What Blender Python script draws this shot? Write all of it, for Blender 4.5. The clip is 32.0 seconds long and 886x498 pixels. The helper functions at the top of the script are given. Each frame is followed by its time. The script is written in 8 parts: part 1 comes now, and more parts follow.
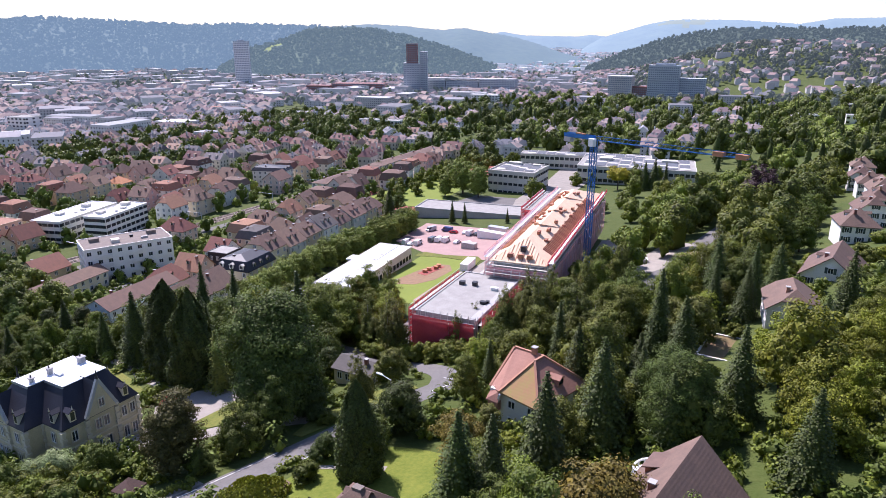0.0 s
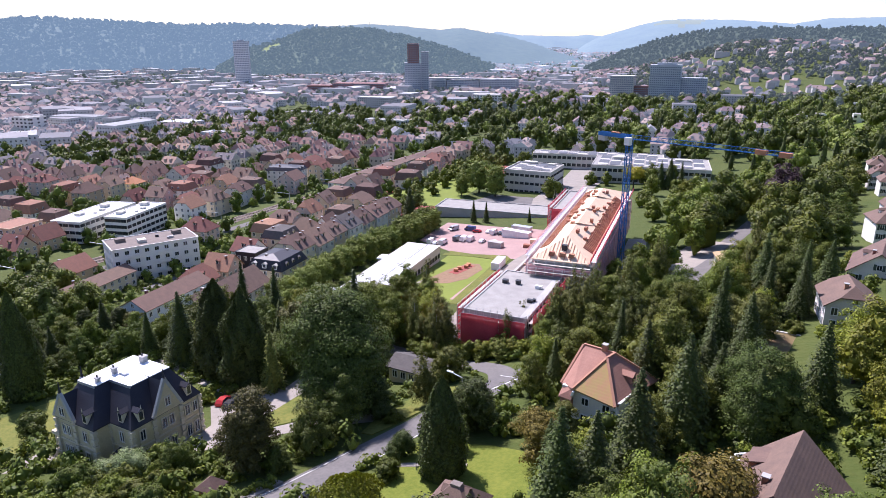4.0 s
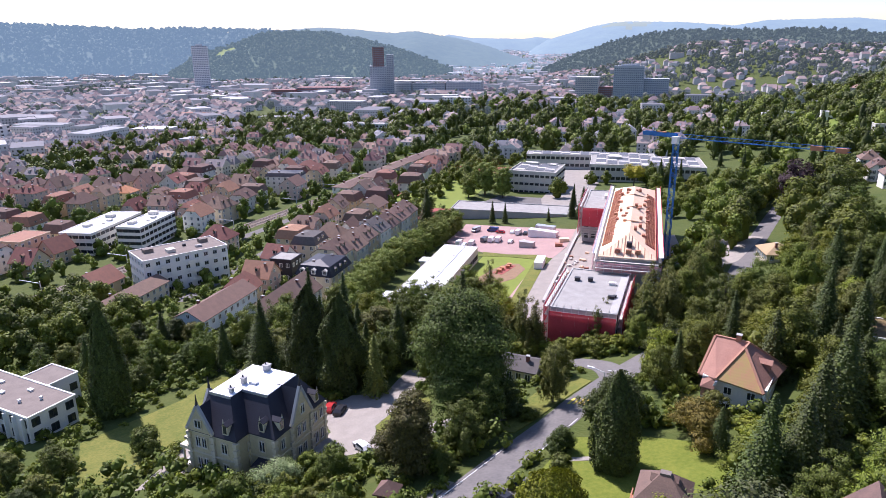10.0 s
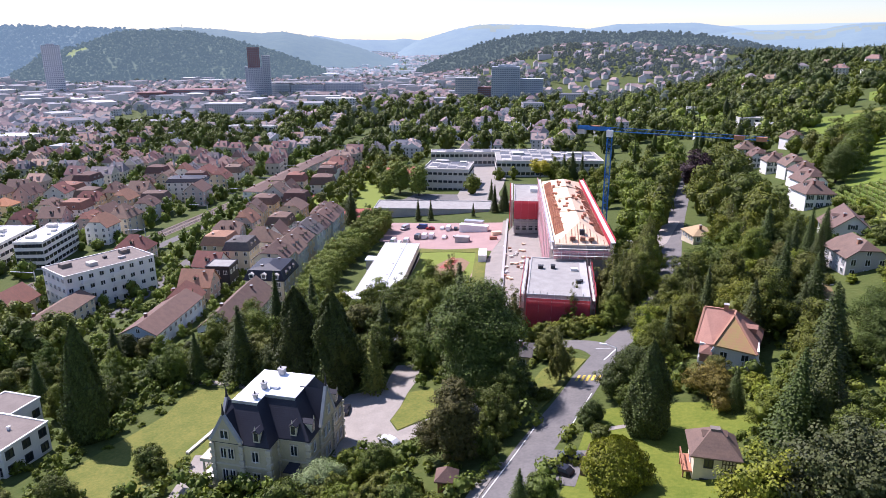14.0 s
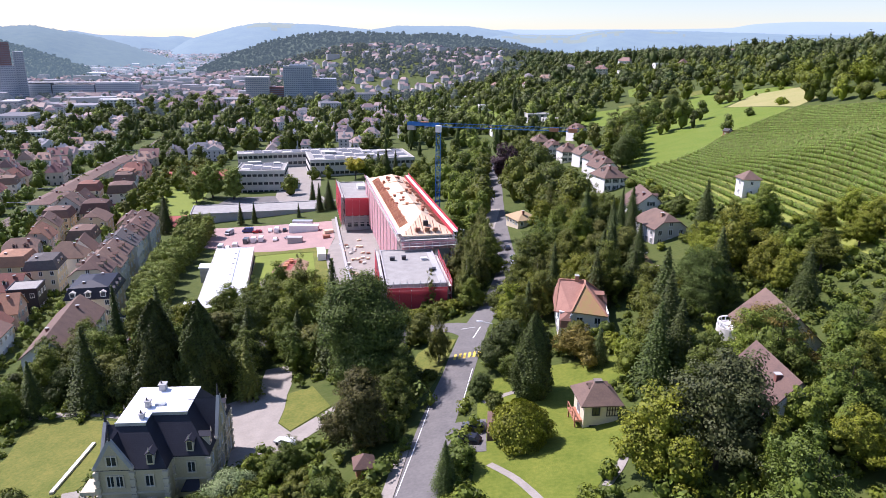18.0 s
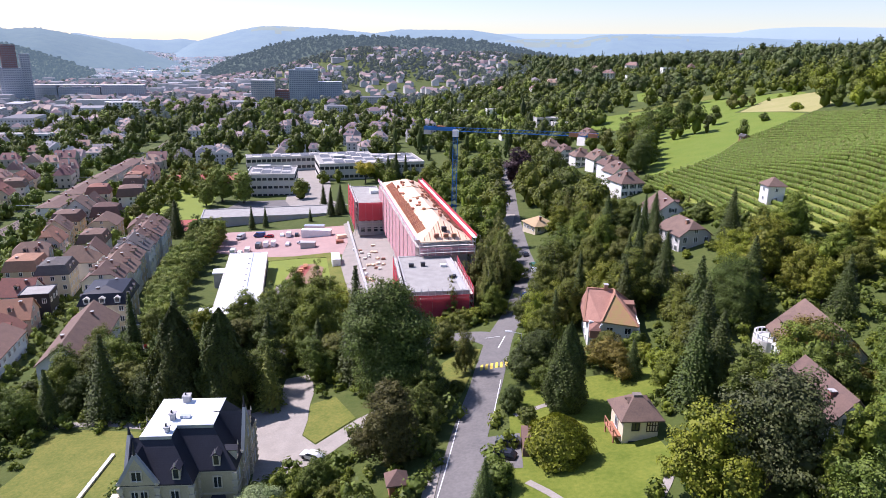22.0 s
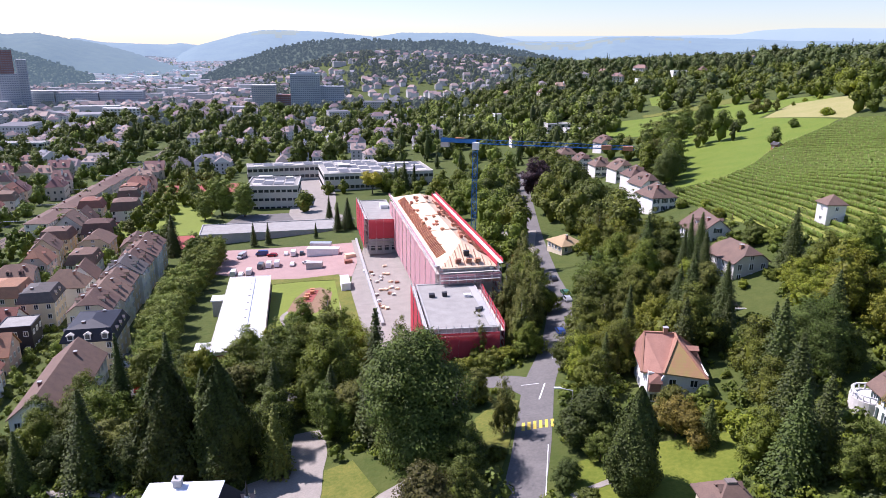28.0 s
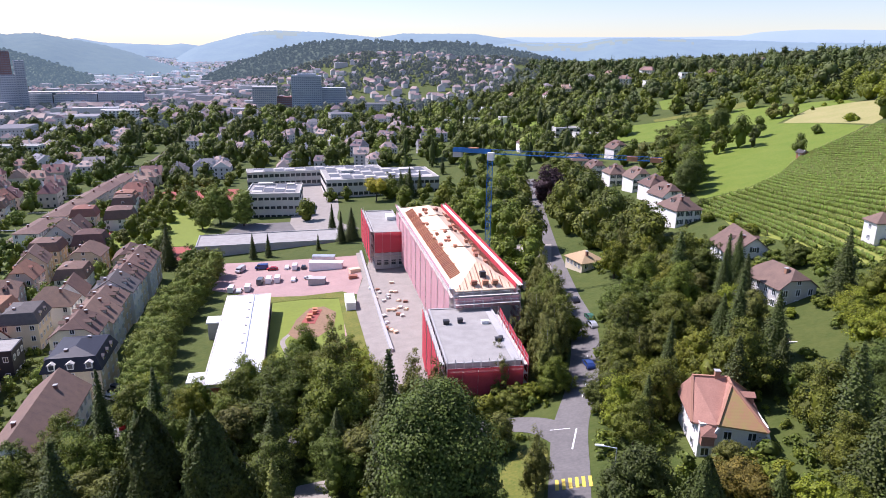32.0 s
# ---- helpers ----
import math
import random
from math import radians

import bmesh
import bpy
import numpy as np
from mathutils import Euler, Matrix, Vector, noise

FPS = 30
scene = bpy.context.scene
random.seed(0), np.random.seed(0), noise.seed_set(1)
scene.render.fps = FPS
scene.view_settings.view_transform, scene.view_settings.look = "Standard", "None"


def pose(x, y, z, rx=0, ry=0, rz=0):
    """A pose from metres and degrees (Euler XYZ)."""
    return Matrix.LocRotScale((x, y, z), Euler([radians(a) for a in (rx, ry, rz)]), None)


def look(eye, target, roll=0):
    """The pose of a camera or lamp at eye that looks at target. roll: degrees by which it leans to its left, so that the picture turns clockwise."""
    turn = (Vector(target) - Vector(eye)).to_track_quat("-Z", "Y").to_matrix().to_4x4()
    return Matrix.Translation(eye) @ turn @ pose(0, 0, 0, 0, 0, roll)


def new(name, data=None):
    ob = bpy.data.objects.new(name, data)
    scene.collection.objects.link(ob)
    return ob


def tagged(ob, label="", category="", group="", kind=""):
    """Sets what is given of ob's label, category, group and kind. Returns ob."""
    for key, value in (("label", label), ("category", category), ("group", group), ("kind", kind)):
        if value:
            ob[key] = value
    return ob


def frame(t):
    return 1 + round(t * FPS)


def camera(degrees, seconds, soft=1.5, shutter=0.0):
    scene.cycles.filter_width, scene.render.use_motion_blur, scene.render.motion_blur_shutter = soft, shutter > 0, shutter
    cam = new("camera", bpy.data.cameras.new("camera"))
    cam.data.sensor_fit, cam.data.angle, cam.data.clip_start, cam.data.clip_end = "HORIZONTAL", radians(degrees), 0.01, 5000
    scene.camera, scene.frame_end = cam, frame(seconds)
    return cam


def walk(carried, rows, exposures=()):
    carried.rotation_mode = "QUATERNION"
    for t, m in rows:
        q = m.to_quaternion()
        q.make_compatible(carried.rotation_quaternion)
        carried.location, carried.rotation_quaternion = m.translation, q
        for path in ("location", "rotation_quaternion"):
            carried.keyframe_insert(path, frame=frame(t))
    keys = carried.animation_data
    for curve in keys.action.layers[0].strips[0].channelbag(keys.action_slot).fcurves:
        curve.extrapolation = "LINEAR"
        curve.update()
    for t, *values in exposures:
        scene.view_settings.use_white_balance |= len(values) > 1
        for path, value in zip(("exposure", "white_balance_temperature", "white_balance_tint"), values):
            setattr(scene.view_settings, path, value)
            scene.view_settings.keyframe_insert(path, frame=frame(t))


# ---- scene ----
cam = camera(66.9, 32.0, soft=0.5)
PATH = [
    (0, (122.676, -53.557, 80.211), (121.523, -52.035, 79.618), 0.0),
    (1, (120.815, -55.192, 80.115), (119.665, -53.667, 79.522), -0.0),
    (2, (118.117, -57.157, 79.715), (116.971, -55.629, 79.123), -0.2),
    (3, (115.612, -59.665, 80.111), (114.472, -58.133, 79.517), -0.0),
    (5.5, (106.469, -65.545, 79.817), (105.328, -64.013, 79.225), -0.1),
    (6, (104.416, -67.193, 79.935), (103.274, -65.661, 79.344), -0.1),
    (7, (100.039, -70.453, 80.077), (98.894, -68.923, 79.487), -0.4),
    (7.5, (98.094, -72.085, 80.136), (96.971, -70.538, 79.546), -0.3),
    (8, (95.795, -73.79, 80.034), (94.703, -72.221, 79.446), -0.4),
    (8.5, (93.477, -75.759, 80.01), (92.412, -74.171, 79.422), -0.4),
    (9, (90.899, -77.887, 80.078), (89.849, -76.289, 79.49), -0.3),
    (10, (86.109, -82.002, 80.202), (85.083, -80.388, 79.616), -0.4),
    (11, (80.837, -85.816, 80.072), (79.836, -84.186, 79.487), -0.4),
    (12, (75.421, -89.585, 79.937), (74.461, -87.93, 79.352), -0.4),
    (12.5, (72.814, -91.633, 79.927), (71.894, -89.957, 79.342), -0.4),
    (13, (70.036, -93.258, 79.823), (69.167, -91.554, 79.238), -0.4),
    (13.5, (67.235, -95.037, 79.713), (66.446, -93.295, 79.127), -0.2),
    (14, (64.186, -96.792, 79.47), (63.491, -95.009, 78.886), -0.1),
    (14.5, (61.304, -98.243, 79.254), (60.71, -96.424, 78.671), 0.1),
    (15, (58.89, -99.594, 79.351), (58.397, -97.746, 78.766), 0.2),
    (15.5, (56.778, -100.9, 79.136), (56.383, -99.027, 78.554), 0.2),
    (17.5, (50.582, -104.17, 78.893), (50.476, -102.259, 78.314), 0.7),
    (18, (49.53, -104.574, 78.901), (49.421, -102.663, 78.321), 0.8),
    (19, (47.774, -104.788, 78.821), (47.663, -102.876, 78.244), 0.8),
    (20, (46.465, -104.566, 78.797), (46.351, -102.654, 78.223), 0.8),
    (21, (45.144, -103.45, 78.612), (45.031, -101.536, 78.041), 0.9),
    (22, (44.008, -101.44, 78.691), (43.893, -99.526, 78.121), 1.0),
    (23, (43.053, -98.632, 78.74), (42.937, -96.718, 78.173), 1.0),
    (24, (42.143, -95.185, 78.778), (42.025, -93.27, 78.213), 1.0),
    (25, (41.296, -91.631, 78.854), (41.177, -89.716, 78.292), 1.0),
    (25.5, (40.763, -89.854, 78.876), (40.645, -87.938, 78.314), 1.1),
    (27.5, (37.668, -82.248, 79.12), (37.549, -80.333, 78.558), 0.7),
    (28, (36.505, -80.529, 79.324), (36.387, -78.614, 78.762), 0.7),
    (29, (34.81, -76.717, 79.366), (34.689, -74.801, 78.806), 0.7),
    (30, (33.5, -72.915, 79.719), (33.38, -70.999, 79.158), 0.8),
    (31, (32.561, -68.783, 79.847), (32.441, -66.867, 79.287), 0.8),
    (32, (31.861, -64.96, 80.112), (31.741, -63.044, 79.552), 0.8),
]
walk(cam, [(t, look(eye, target, roll)) for t, eye, target, roll in PATH], exposures=[(0.0, 0.66, 5950, 28), (12.0, 0.63, 5950, 28), (32.0, 0.57, 5950, 29)])

# ---- world, sun ----
SUN_FROM = -68.0  # bearing of the sun, degrees from +y, to the left
SUN_UP = 52.0
world = bpy.data.worlds.new("sky")
scene.world = world
world.use_nodes = True
wn = world.node_tree
bg = wn.nodes["Background"]
sky = wn.nodes.new("ShaderNodeTexSky")
sky.sky_type = 'NISHITA'
sky.sun_disc = False
sky.sun_elevation = radians(SUN_UP)
sky.sun_rotation = radians(SUN_FROM)
sky.air_density, sky.dust_density, sky.ozone_density = 1.1, 0.25, 2.5
wn.links.new(sky.outputs[0], bg.inputs[0])
bg.inputs[1].default_value = 0.10
sun_data = bpy.data.lights.new("sun", 'SUN')
sun_data.energy, sun_data.angle, sun_data.color = 5.0, radians(0.53), (1.0, 0.955, 0.89)
sun = new("sun", sun_data)
sun_dir = Vector((math.sin(radians(SUN_FROM)) * math.cos(radians(SUN_UP)), math.cos(radians(SUN_FROM)) * math.cos(radians(SUN_UP)), math.sin(radians(SUN_UP))))
sun.matrix_world = look(Vector((0, 0, 300)), Vector((0, 0, 300)) - sun_dir)

# ---- materials ----
MATS = {}


def mat(name, c1, c2=None, scale=1.0, rough=0.8, bump=0.0, bump_scale=None, metal=0.0, per_object=0.0, per_island=0.0, fine=0.5, translucent=0.0, glow=0.0, spec=0.3, see=0.0):
    """A node material: two colours mixed by noise at two scales, varied by object or by island, with relief."""
    if name in MATS:
        return MATS[name]
    m = bpy.data.materials.new(name)
    MATS[name] = m
    m.use_nodes = True
    nt = m.node_tree
    N, L = nt.nodes, nt.links
    p = N["Principled BSDF"]
    p.inputs["Roughness"].default_value = rough
    p.inputs["Metallic"].default_value = metal
    p.inputs["Specular IOR Level"].default_value = spec
    c2 = c2 or tuple(0.8 * v for v in c1)
    geo = N.new("ShaderNodeNewGeometry")
    tex = N.new("ShaderNodeTexCoord")
    n1 = N.new("ShaderNodeTexNoise")
    n1.inputs["Scale"].default_value = scale
    n1.inputs["Detail"].default_value = 3
    n2 = N.new("ShaderNodeTexNoise")
    n2.inputs["Scale"].default_value = scale * 9
    n2.inputs["Detail"].default_value = 2
    L.new(geo.outputs["Position"], n1.inputs["Vector"])
    L.new(geo.outputs["Position"], n2.inputs["Vector"])
    mixn = N.new("ShaderNodeMix")
    mixn.data_type = 'FLOAT'
    mixn.inputs[0].default_value = fine
    L.new(n1.outputs["Fac"], mixn.inputs[2])
    L.new(n2.outputs["Fac"], mixn.inputs[3])
    ramp = N.new("ShaderNodeMapRange")
    ramp.inputs[1].default_value, ramp.inputs[2].default_value = 0.32, 0.68
    L.new(mixn.outputs[0], ramp.inputs[0])
    mixc = N.new("ShaderNodeMix")
    mixc.data_type = 'RGBA'
    mixc.inputs[6].default_value = (*c1, 1)
    mixc.inputs[7].default_value = (*c2, 1)
    L.new(ramp.outputs[0], mixc.inputs[0])
    out = mixc.outputs[2]
    if per_object or per_island:
        info = N.new("ShaderNodeObjectInfo")
        hsv = N.new("ShaderNodeHueSaturation")
        rnd = info.outputs["Random"] if per_object else geo.outputs["Random Per Island"]
        amount = per_object or per_island
        mr = N.new("ShaderNodeMapRange")
        mr.inputs[3].default_value, mr.inputs[4].default_value = 1 - amount, 1 + amount
        L.new(rnd, mr.inputs[0])
        mh = N.new("ShaderNodeMapRange")
        mh.inputs[3].default_value, mh.inputs[4].default_value = 0.5 - amount * 0.06, 0.5 + amount * 0.06
        L.new(rnd, mh.inputs[0])
        L.new(mr.outputs[0], hsv.inputs["Value"])
        L.new(mh.outputs[0], hsv.inputs["Hue"])
        L.new(out, hsv.inputs["Color"])
        out = hsv.outputs[0]
        if per_object and per_island:
            hs2 = N.new("ShaderNodeHueSaturation")
            m2 = N.new("ShaderNodeMapRange")
            m2.inputs[3].default_value, m2.inputs[4].default_value = 1 - per_island, 1 + per_island
            L.new(geo.outputs["Random Per Island"], m2.inputs[0])
            L.new(m2.outputs[0], hs2.inputs["Value"])
            L.new(out, hs2.inputs["Color"])
            out = hs2.outputs[0]
    L.new(out, p.inputs["Base Color"])
    if bump:
        b = N.new("ShaderNodeBump")
        b.inputs["Strength"].default_value = 0.6
        b.inputs["Distance"].default_value = bump
        n3 = N.new("ShaderNodeTexNoise")
        n3.inputs["Scale"].default_value = bump_scale or scale * 5
        n3.inputs["Detail"].default_value = 3
        L.new(geo.outputs["Position"], n3.inputs["Vector"])
        L.new(n3.outputs["Fac"], b.inputs["Height"])
        L.new(b.outputs[0], p.inputs["Normal"])
    if translucent:
        tr = N.new("ShaderNodeBsdfTranslucent")
        L.new(out, tr.inputs["Color"])
        ms = N.new("ShaderNodeMixShader")
        ms.inputs[0].default_value = translucent
        L.new(p.outputs[0], ms.inputs[1])
        L.new(tr.outputs[0], ms.inputs[2])
        L.new(ms.outputs[0], N["Material Output"].inputs[0])
    if see:
        gap = N.new("ShaderNodeBsdfTransparent")
        ms = N.new("ShaderNodeMixShader")
        ms.inputs[0].default_value = see
        L.new(N["Material Output"].inputs[0].links[0].from_socket, ms.inputs[1])
        L.new(gap.outputs[0], ms.inputs[2])
        L.new(ms.outputs[0], N["Material Output"].inputs[0])
    if glow:
        L.new(out, p.inputs["Emission Color"])
        p.inputs["Emission Strength"].default_value = glow
    return m


def tile_roof(name, c1, c2, per_object=0.12, course=0.35):
    """Tiled roof: courses of tiles along the height, with moss and fading."""
    if name in MATS:
        return MATS[name]
    m = mat(name, c1, c2, scale=0.6, rough=0.85, per_object=per_object, fine=0.55)
    nt = m.node_tree
    N, L = nt.nodes, nt.links
    p = N["Principled BSDF"]
    geo = N.new("ShaderNodeNewGeometry")
    sep = N.new("ShaderNodeSeparateXYZ")
    L.new(geo.outputs["Position"], sep.inputs[0])
    wave = N.new("ShaderNodeMath")
    wave.operation = 'PINGPONG'
    wave.inputs[1].default_value = course / 2
    L.new(sep.outputs[2], wave.inputs[0])
    b = N.new("ShaderNodeBump")
    b.inputs["Strength"].default_value = 0.5
    b.inputs["Distance"].default_value = 0.07
    L.new(wave.outputs[0], b.inputs["Height"])
    L.new(b.outputs[0], p.inputs["Normal"])
    return m


def haze_glow(m, colour, strength):
    """Distance backdrop: the air's blue haze, put on far surfaces as a faint emission."""
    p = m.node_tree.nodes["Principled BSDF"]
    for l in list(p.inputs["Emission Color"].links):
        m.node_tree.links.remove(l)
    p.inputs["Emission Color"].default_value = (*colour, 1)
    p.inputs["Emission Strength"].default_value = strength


plaster_white = mat("plaster_white", (0.84, 0.81, 0.75), (0.74, 0.71, 0.66), 0.3, 0.9, per_object=0.06)
plaster_cream = mat("plaster_cream", (0.74, 0.64, 0.46), (0.63, 0.55, 0.40), 0.3, 0.9, per_object=0.12)
plaster_ochre = mat("plaster_ochre", (0.60, 0.48, 0.33), (0.50, 0.40, 0.28), 0.3, 0.9, per_object=0.15)
plaster_pink = mat("plaster_pink", (0.62, 0.47, 0.41), (0.52, 0.40, 0.35), 0.3, 0.9, per_object=0.12)
plaster_grey = mat("plaster_grey", (0.66, 0.63, 0.58), (0.56, 0.53, 0.49), 0.3, 0.9, per_object=0.1)
plaster_blue = mat("plaster_blue", (0.62, 0.69, 0.75), (0.54, 0.61, 0.67), 0.3, 0.9)
concrete = mat("concrete", (0.46, 0.45, 0.43), (0.36, 0.35, 0.34), 0.25, 0.9, bump=0.02)
concrete_light = mat("concrete_light", (0.63, 0.60, 0.54), (0.53, 0.50, 0.45), 0.25, 0.9)
sandstone = mat("sandstone", (0.56, 0.49, 0.32), (0.43, 0.38, 0.25), 0.6, 0.92, bump=0.03)
stone_trim = mat("stone_trim", (0.6, 0.54, 0.4), (0.5, 0.45, 0.34), 0.8, 0.9)
roof_red = tile_roof("roof_red", (0.34, 0.155, 0.105), (0.22, 0.115, 0.085), 0.28)
roof_brown = tile_roof("roof_brown", (0.215, 0.13, 0.097), (0.135, 0.09, 0.073), 0.25)
roof_grey = tile_roof("roof_grey", (0.12, 0.105, 0.098), (0.075, 0.068, 0.065), 0.2)
roof_orange = tile_roof("roof_orange", (0.52, 0.23, 0.12), (0.42, 0.19, 0.1), 0.05)
roof_taupe = tile_roof("roof_taupe", (0.20, 0.126, 0.096), (0.12, 0.082, 0.068), 0.12)
slate = tile_roof("slate", (0.030, 0.030, 0.040), (0.020, 0.020, 0.028), 0.05, 0.28)
slate.node_tree.nodes["Principled BSDF"].inputs["Roughness"].default_value = 0.5
gravel_roof = mat("gravel_roof", (0.39, 0.372, 0.34), (0.27, 0.257, 0.235), 0.4, 0.95, bump=0.02)
gravel_brown = mat("gravel_brown", (0.25, 0.21, 0.18), (0.18, 0.15, 0.13), 0.4, 0.95, bump=0.02)
white_membrane = mat("white_membrane", (0.86, 0.86, 0.85), (0.76, 0.76, 0.75), 0.3, 0.6)
white_sheet = mat("white_sheet", (0.84, 0.85, 0.87), (0.74, 0.75, 0.77), 0.5, 0.5)
metal_sheet = mat("metal_sheet", (0.62, 0.64, 0.66), (0.5, 0.52, 0.54), 0.5, 0.4, metal=0.6)
white_paint = mat("white_paint", (0.80, 0.80, 0.79), (0.72, 0.72, 0.71), 1.0, 0.6)
dark_metal = mat("dark_metal", (0.05, 0.05, 0.055), (0.03, 0.03, 0.035), 1.0, 0.5)
window_glass = mat("window_glass", (0.035, 0.045, 0.055), (0.02, 0.025, 0.03), 0.5, 0.08, spec=0.6)
glass_blue = mat("glass_blue", (0.10, 0.14, 0.19), (0.06, 0.09, 0.12), 0.1, 0.12, spec=0.6)
shutter_green = mat("shutter_green", (0.07, 0.10, 0.09), (0.05, 0.07, 0.065), 1.0, 0.7)
timber = mat("timber", (0.8, 0.6, 0.42), (0.68, 0.47, 0.32), 0.5, 0.8, per_object=0.08)
timber_dark = mat("timber_dark", (0.44, 0.20, 0.12), (0.34, 0.16, 0.10), 0.6, 0.85, per_object=0.15)
red_net = mat("red_net", (0.76, 0.11, 0.14), (0.60, 0.08, 0.10), 0.35, 0.85, translucent=0.25, see=0.28)
pink_net = mat("pink_net", (0.90, 0.56, 0.58), (0.78, 0.44, 0.47), 0.35, 0.85, translucent=0.3, see=0.5)
scaffold_steel = mat("scaffold_steel", (0.60, 0.60, 0.60), (0.45, 0.45, 0.46), 1.0, 0.45, metal=0.4)
crane_blue = mat("crane_blue", (0.03, 0.17, 0.45), (0.025, 0.12, 0.33), 1.0, 0.5)
asphalt = mat("asphalt", (0.115, 0.11, 0.108), (0.085, 0.082, 0.08), 0.25, 0.95, bump=0.01)
asphalt_old = mat("asphalt_old", (0.185, 0.172, 0.160), (0.125, 0.118, 0.112), 0.2, 0.95, bump=0.01)
paving = mat("paving", (0.335, 0.30, 0.26), (0.245, 0.22, 0.19), 0.35, 0.95)
court_red = mat("court_red", (0.42, 0.28, 0.25), (0.33, 0.22, 0.2), 0.15, 0.95)
track_red = mat("track_red", (0.36, 0.10, 0.08), (0.28, 0.085, 0.07), 0.1, 0.95)
earth = mat("earth", (0.30, 0.19, 0.11), (0.20, 0.13, 0.08), 0.8, 0.95, bump=0.1)
gravel = mat("gravel", (0.36, 0.32, 0.27), (0.25, 0.225, 0.195), 0.5, 0.95, bump=0.05)
lawn = mat("lawn", (0.09, 0.128, 0.010), (0.175, 0.195, 0.026), 0.16, 0.9, bump=0.15, bump_scale=4)
lawn_dry = mat("lawn_dry", (0.19, 0.18, 0.036), (0.085, 0.115, 0.014), 0.18, 0.9, bump=0.15, bump_scale=4)
pitch_green = mat("pitch_green", (0.19, 0.235, 0.035), (0.155, 0.195, 0.03), 0.08, 0.9)
meadow_dry = mat("meadow_dry", (0.33, 0.29, 0.12), (0.25, 0.25, 0.08), 0.08, 0.9, bump=0.1)
ground_mat = mat("ground_cover", (0.050, 0.076, 0.012), (0.085, 0.102, 0.022), 0.05, 0.95, bump=0.4, bump_scale=1.2)
bark = mat("bark", (0.10, 0.075, 0.055), (0.06, 0.045, 0.035), 2.0, 0.95, bump=0.05)
bark_birch = mat("bark_birch", (0.55, 0.53, 0.50), (0.2, 0.19, 0.18), 3.0, 0.9)


def foliage(name, c1, c2, per_object=0.22):
    return mat(name, c1, c2, scale=0.5, rough=0.65, per_object=per_object, per_island=0.42, translucent=0.14, spec=0.3)


leaf_mid = foliage("leaf_mid", (0.107, 0.138, 0.010), (0.146, 0.165, 0.015))
leaf_dark = foliage("leaf_dark", (0.080, 0.110, 0.012), (0.110, 0.136, 0.015))
leaf_oak = foliage("leaf_oak", (0.060, 0.086, 0.011), (0.092, 0.118, 0.016))
leaf_bright = foliage("leaf_bright", (0.160, 0.189, 0.009), (0.202, 0.210, 0.014))
leaf_plane = foliage("leaf_plane", (0.150, 0.195, 0.024), (0.195, 0.228, 0.034), 0.15)
leaf_olive = foliage("leaf_olive", (0.146, 0.150, 0.023), (0.112, 0.120, 0.019))
leaf_brown = foliage("leaf_brown", (0.100, 0.092, 0.016), (0.075, 0.075, 0.014))
leaf_grey = foliage("leaf_grey", (0.092, 0.110, 0.032), (0.070, 0.088, 0.025))
leaf_copper = foliage("leaf_copper", (0.200, 0.150, 0.021), (0.150, 0.130, 0.018))
leaf_conifer = foliage("leaf_conifer", (0.050, 0.070, 0.011), (0.072, 0.092, 0.015))
leaf_yellow = foliage("leaf_yellow", (0.42, 0.36, 0.02), (0.34, 0.30, 0.02), 0.05)
leaf_purple = foliage("leaf_purple", (0.050, 0.026, 0.030), (0.065, 0.034, 0.034), 0.1)
leaf_white = foliage("leaf_white", (0.25, 0.29, 0.13), (0.16, 0.22, 0.07), 0.1)
leaf_vine = foliage("leaf_vine", (0.135, 0.178, 0.018), (0.105, 0.150, 0.016), 0.0)
solar_glass = mat("solar_glass", (0.17, 0.18, 0.20), (0.12, 0.13, 0.145), 0.3, 0.7, spec=0.15)


# ---- mesh helpers ----
def link_mesh(name, bm, materials):
    me = bpy.data.meshes.new(name)
    bm.to_mesh(me)
    bm.free()
    for m in materials if isinstance(materials, (list, tuple)) else [materials]:
        me.materials.append(m)
    return me


def part(name, bm, material, parent, label=""):
    ob = new(name, link_mesh(name, bm, material) if isinstance(bm, bmesh.types.BMesh) else bm)
    ob.parent = parent
    return tagged(ob, label)


def thing(name, x, y, z, rz=0.0, label="", category="", group="", kind=""):
    ob = new(name)
    ob.matrix_basis = pose(x, y, z, 0, 0, rz)
    return tagged(ob, label, category, group, kind)


def box(bm, x0, x1, y0, y1, z0, z1, mi=0):
    v = [bm.verts.new(c) for c in ((x0, y0, z0), (x1, y0, z0), (x1, y1, z0), (x0, y1, z0), (x0, y0, z1), (x1, y0, z1), (x1, y1, z1), (x0, y1, z1))]
    for f in ((3, 2, 1, 0), (4, 5, 6, 7), (0, 1, 5, 4), (1, 2, 6, 5), (2, 3, 7, 6), (3, 0, 4, 7)):
        bm.faces.new([v[i] for i in f]).material_index = mi
    return v


def cbox(bm, cx, cy, cz, sx, sy, sz, mi=0):
    return box(bm, cx - sx / 2, cx + sx / 2, cy - sy / 2, cy + sy / 2, cz - sz / 2, cz + sz / 2, mi)


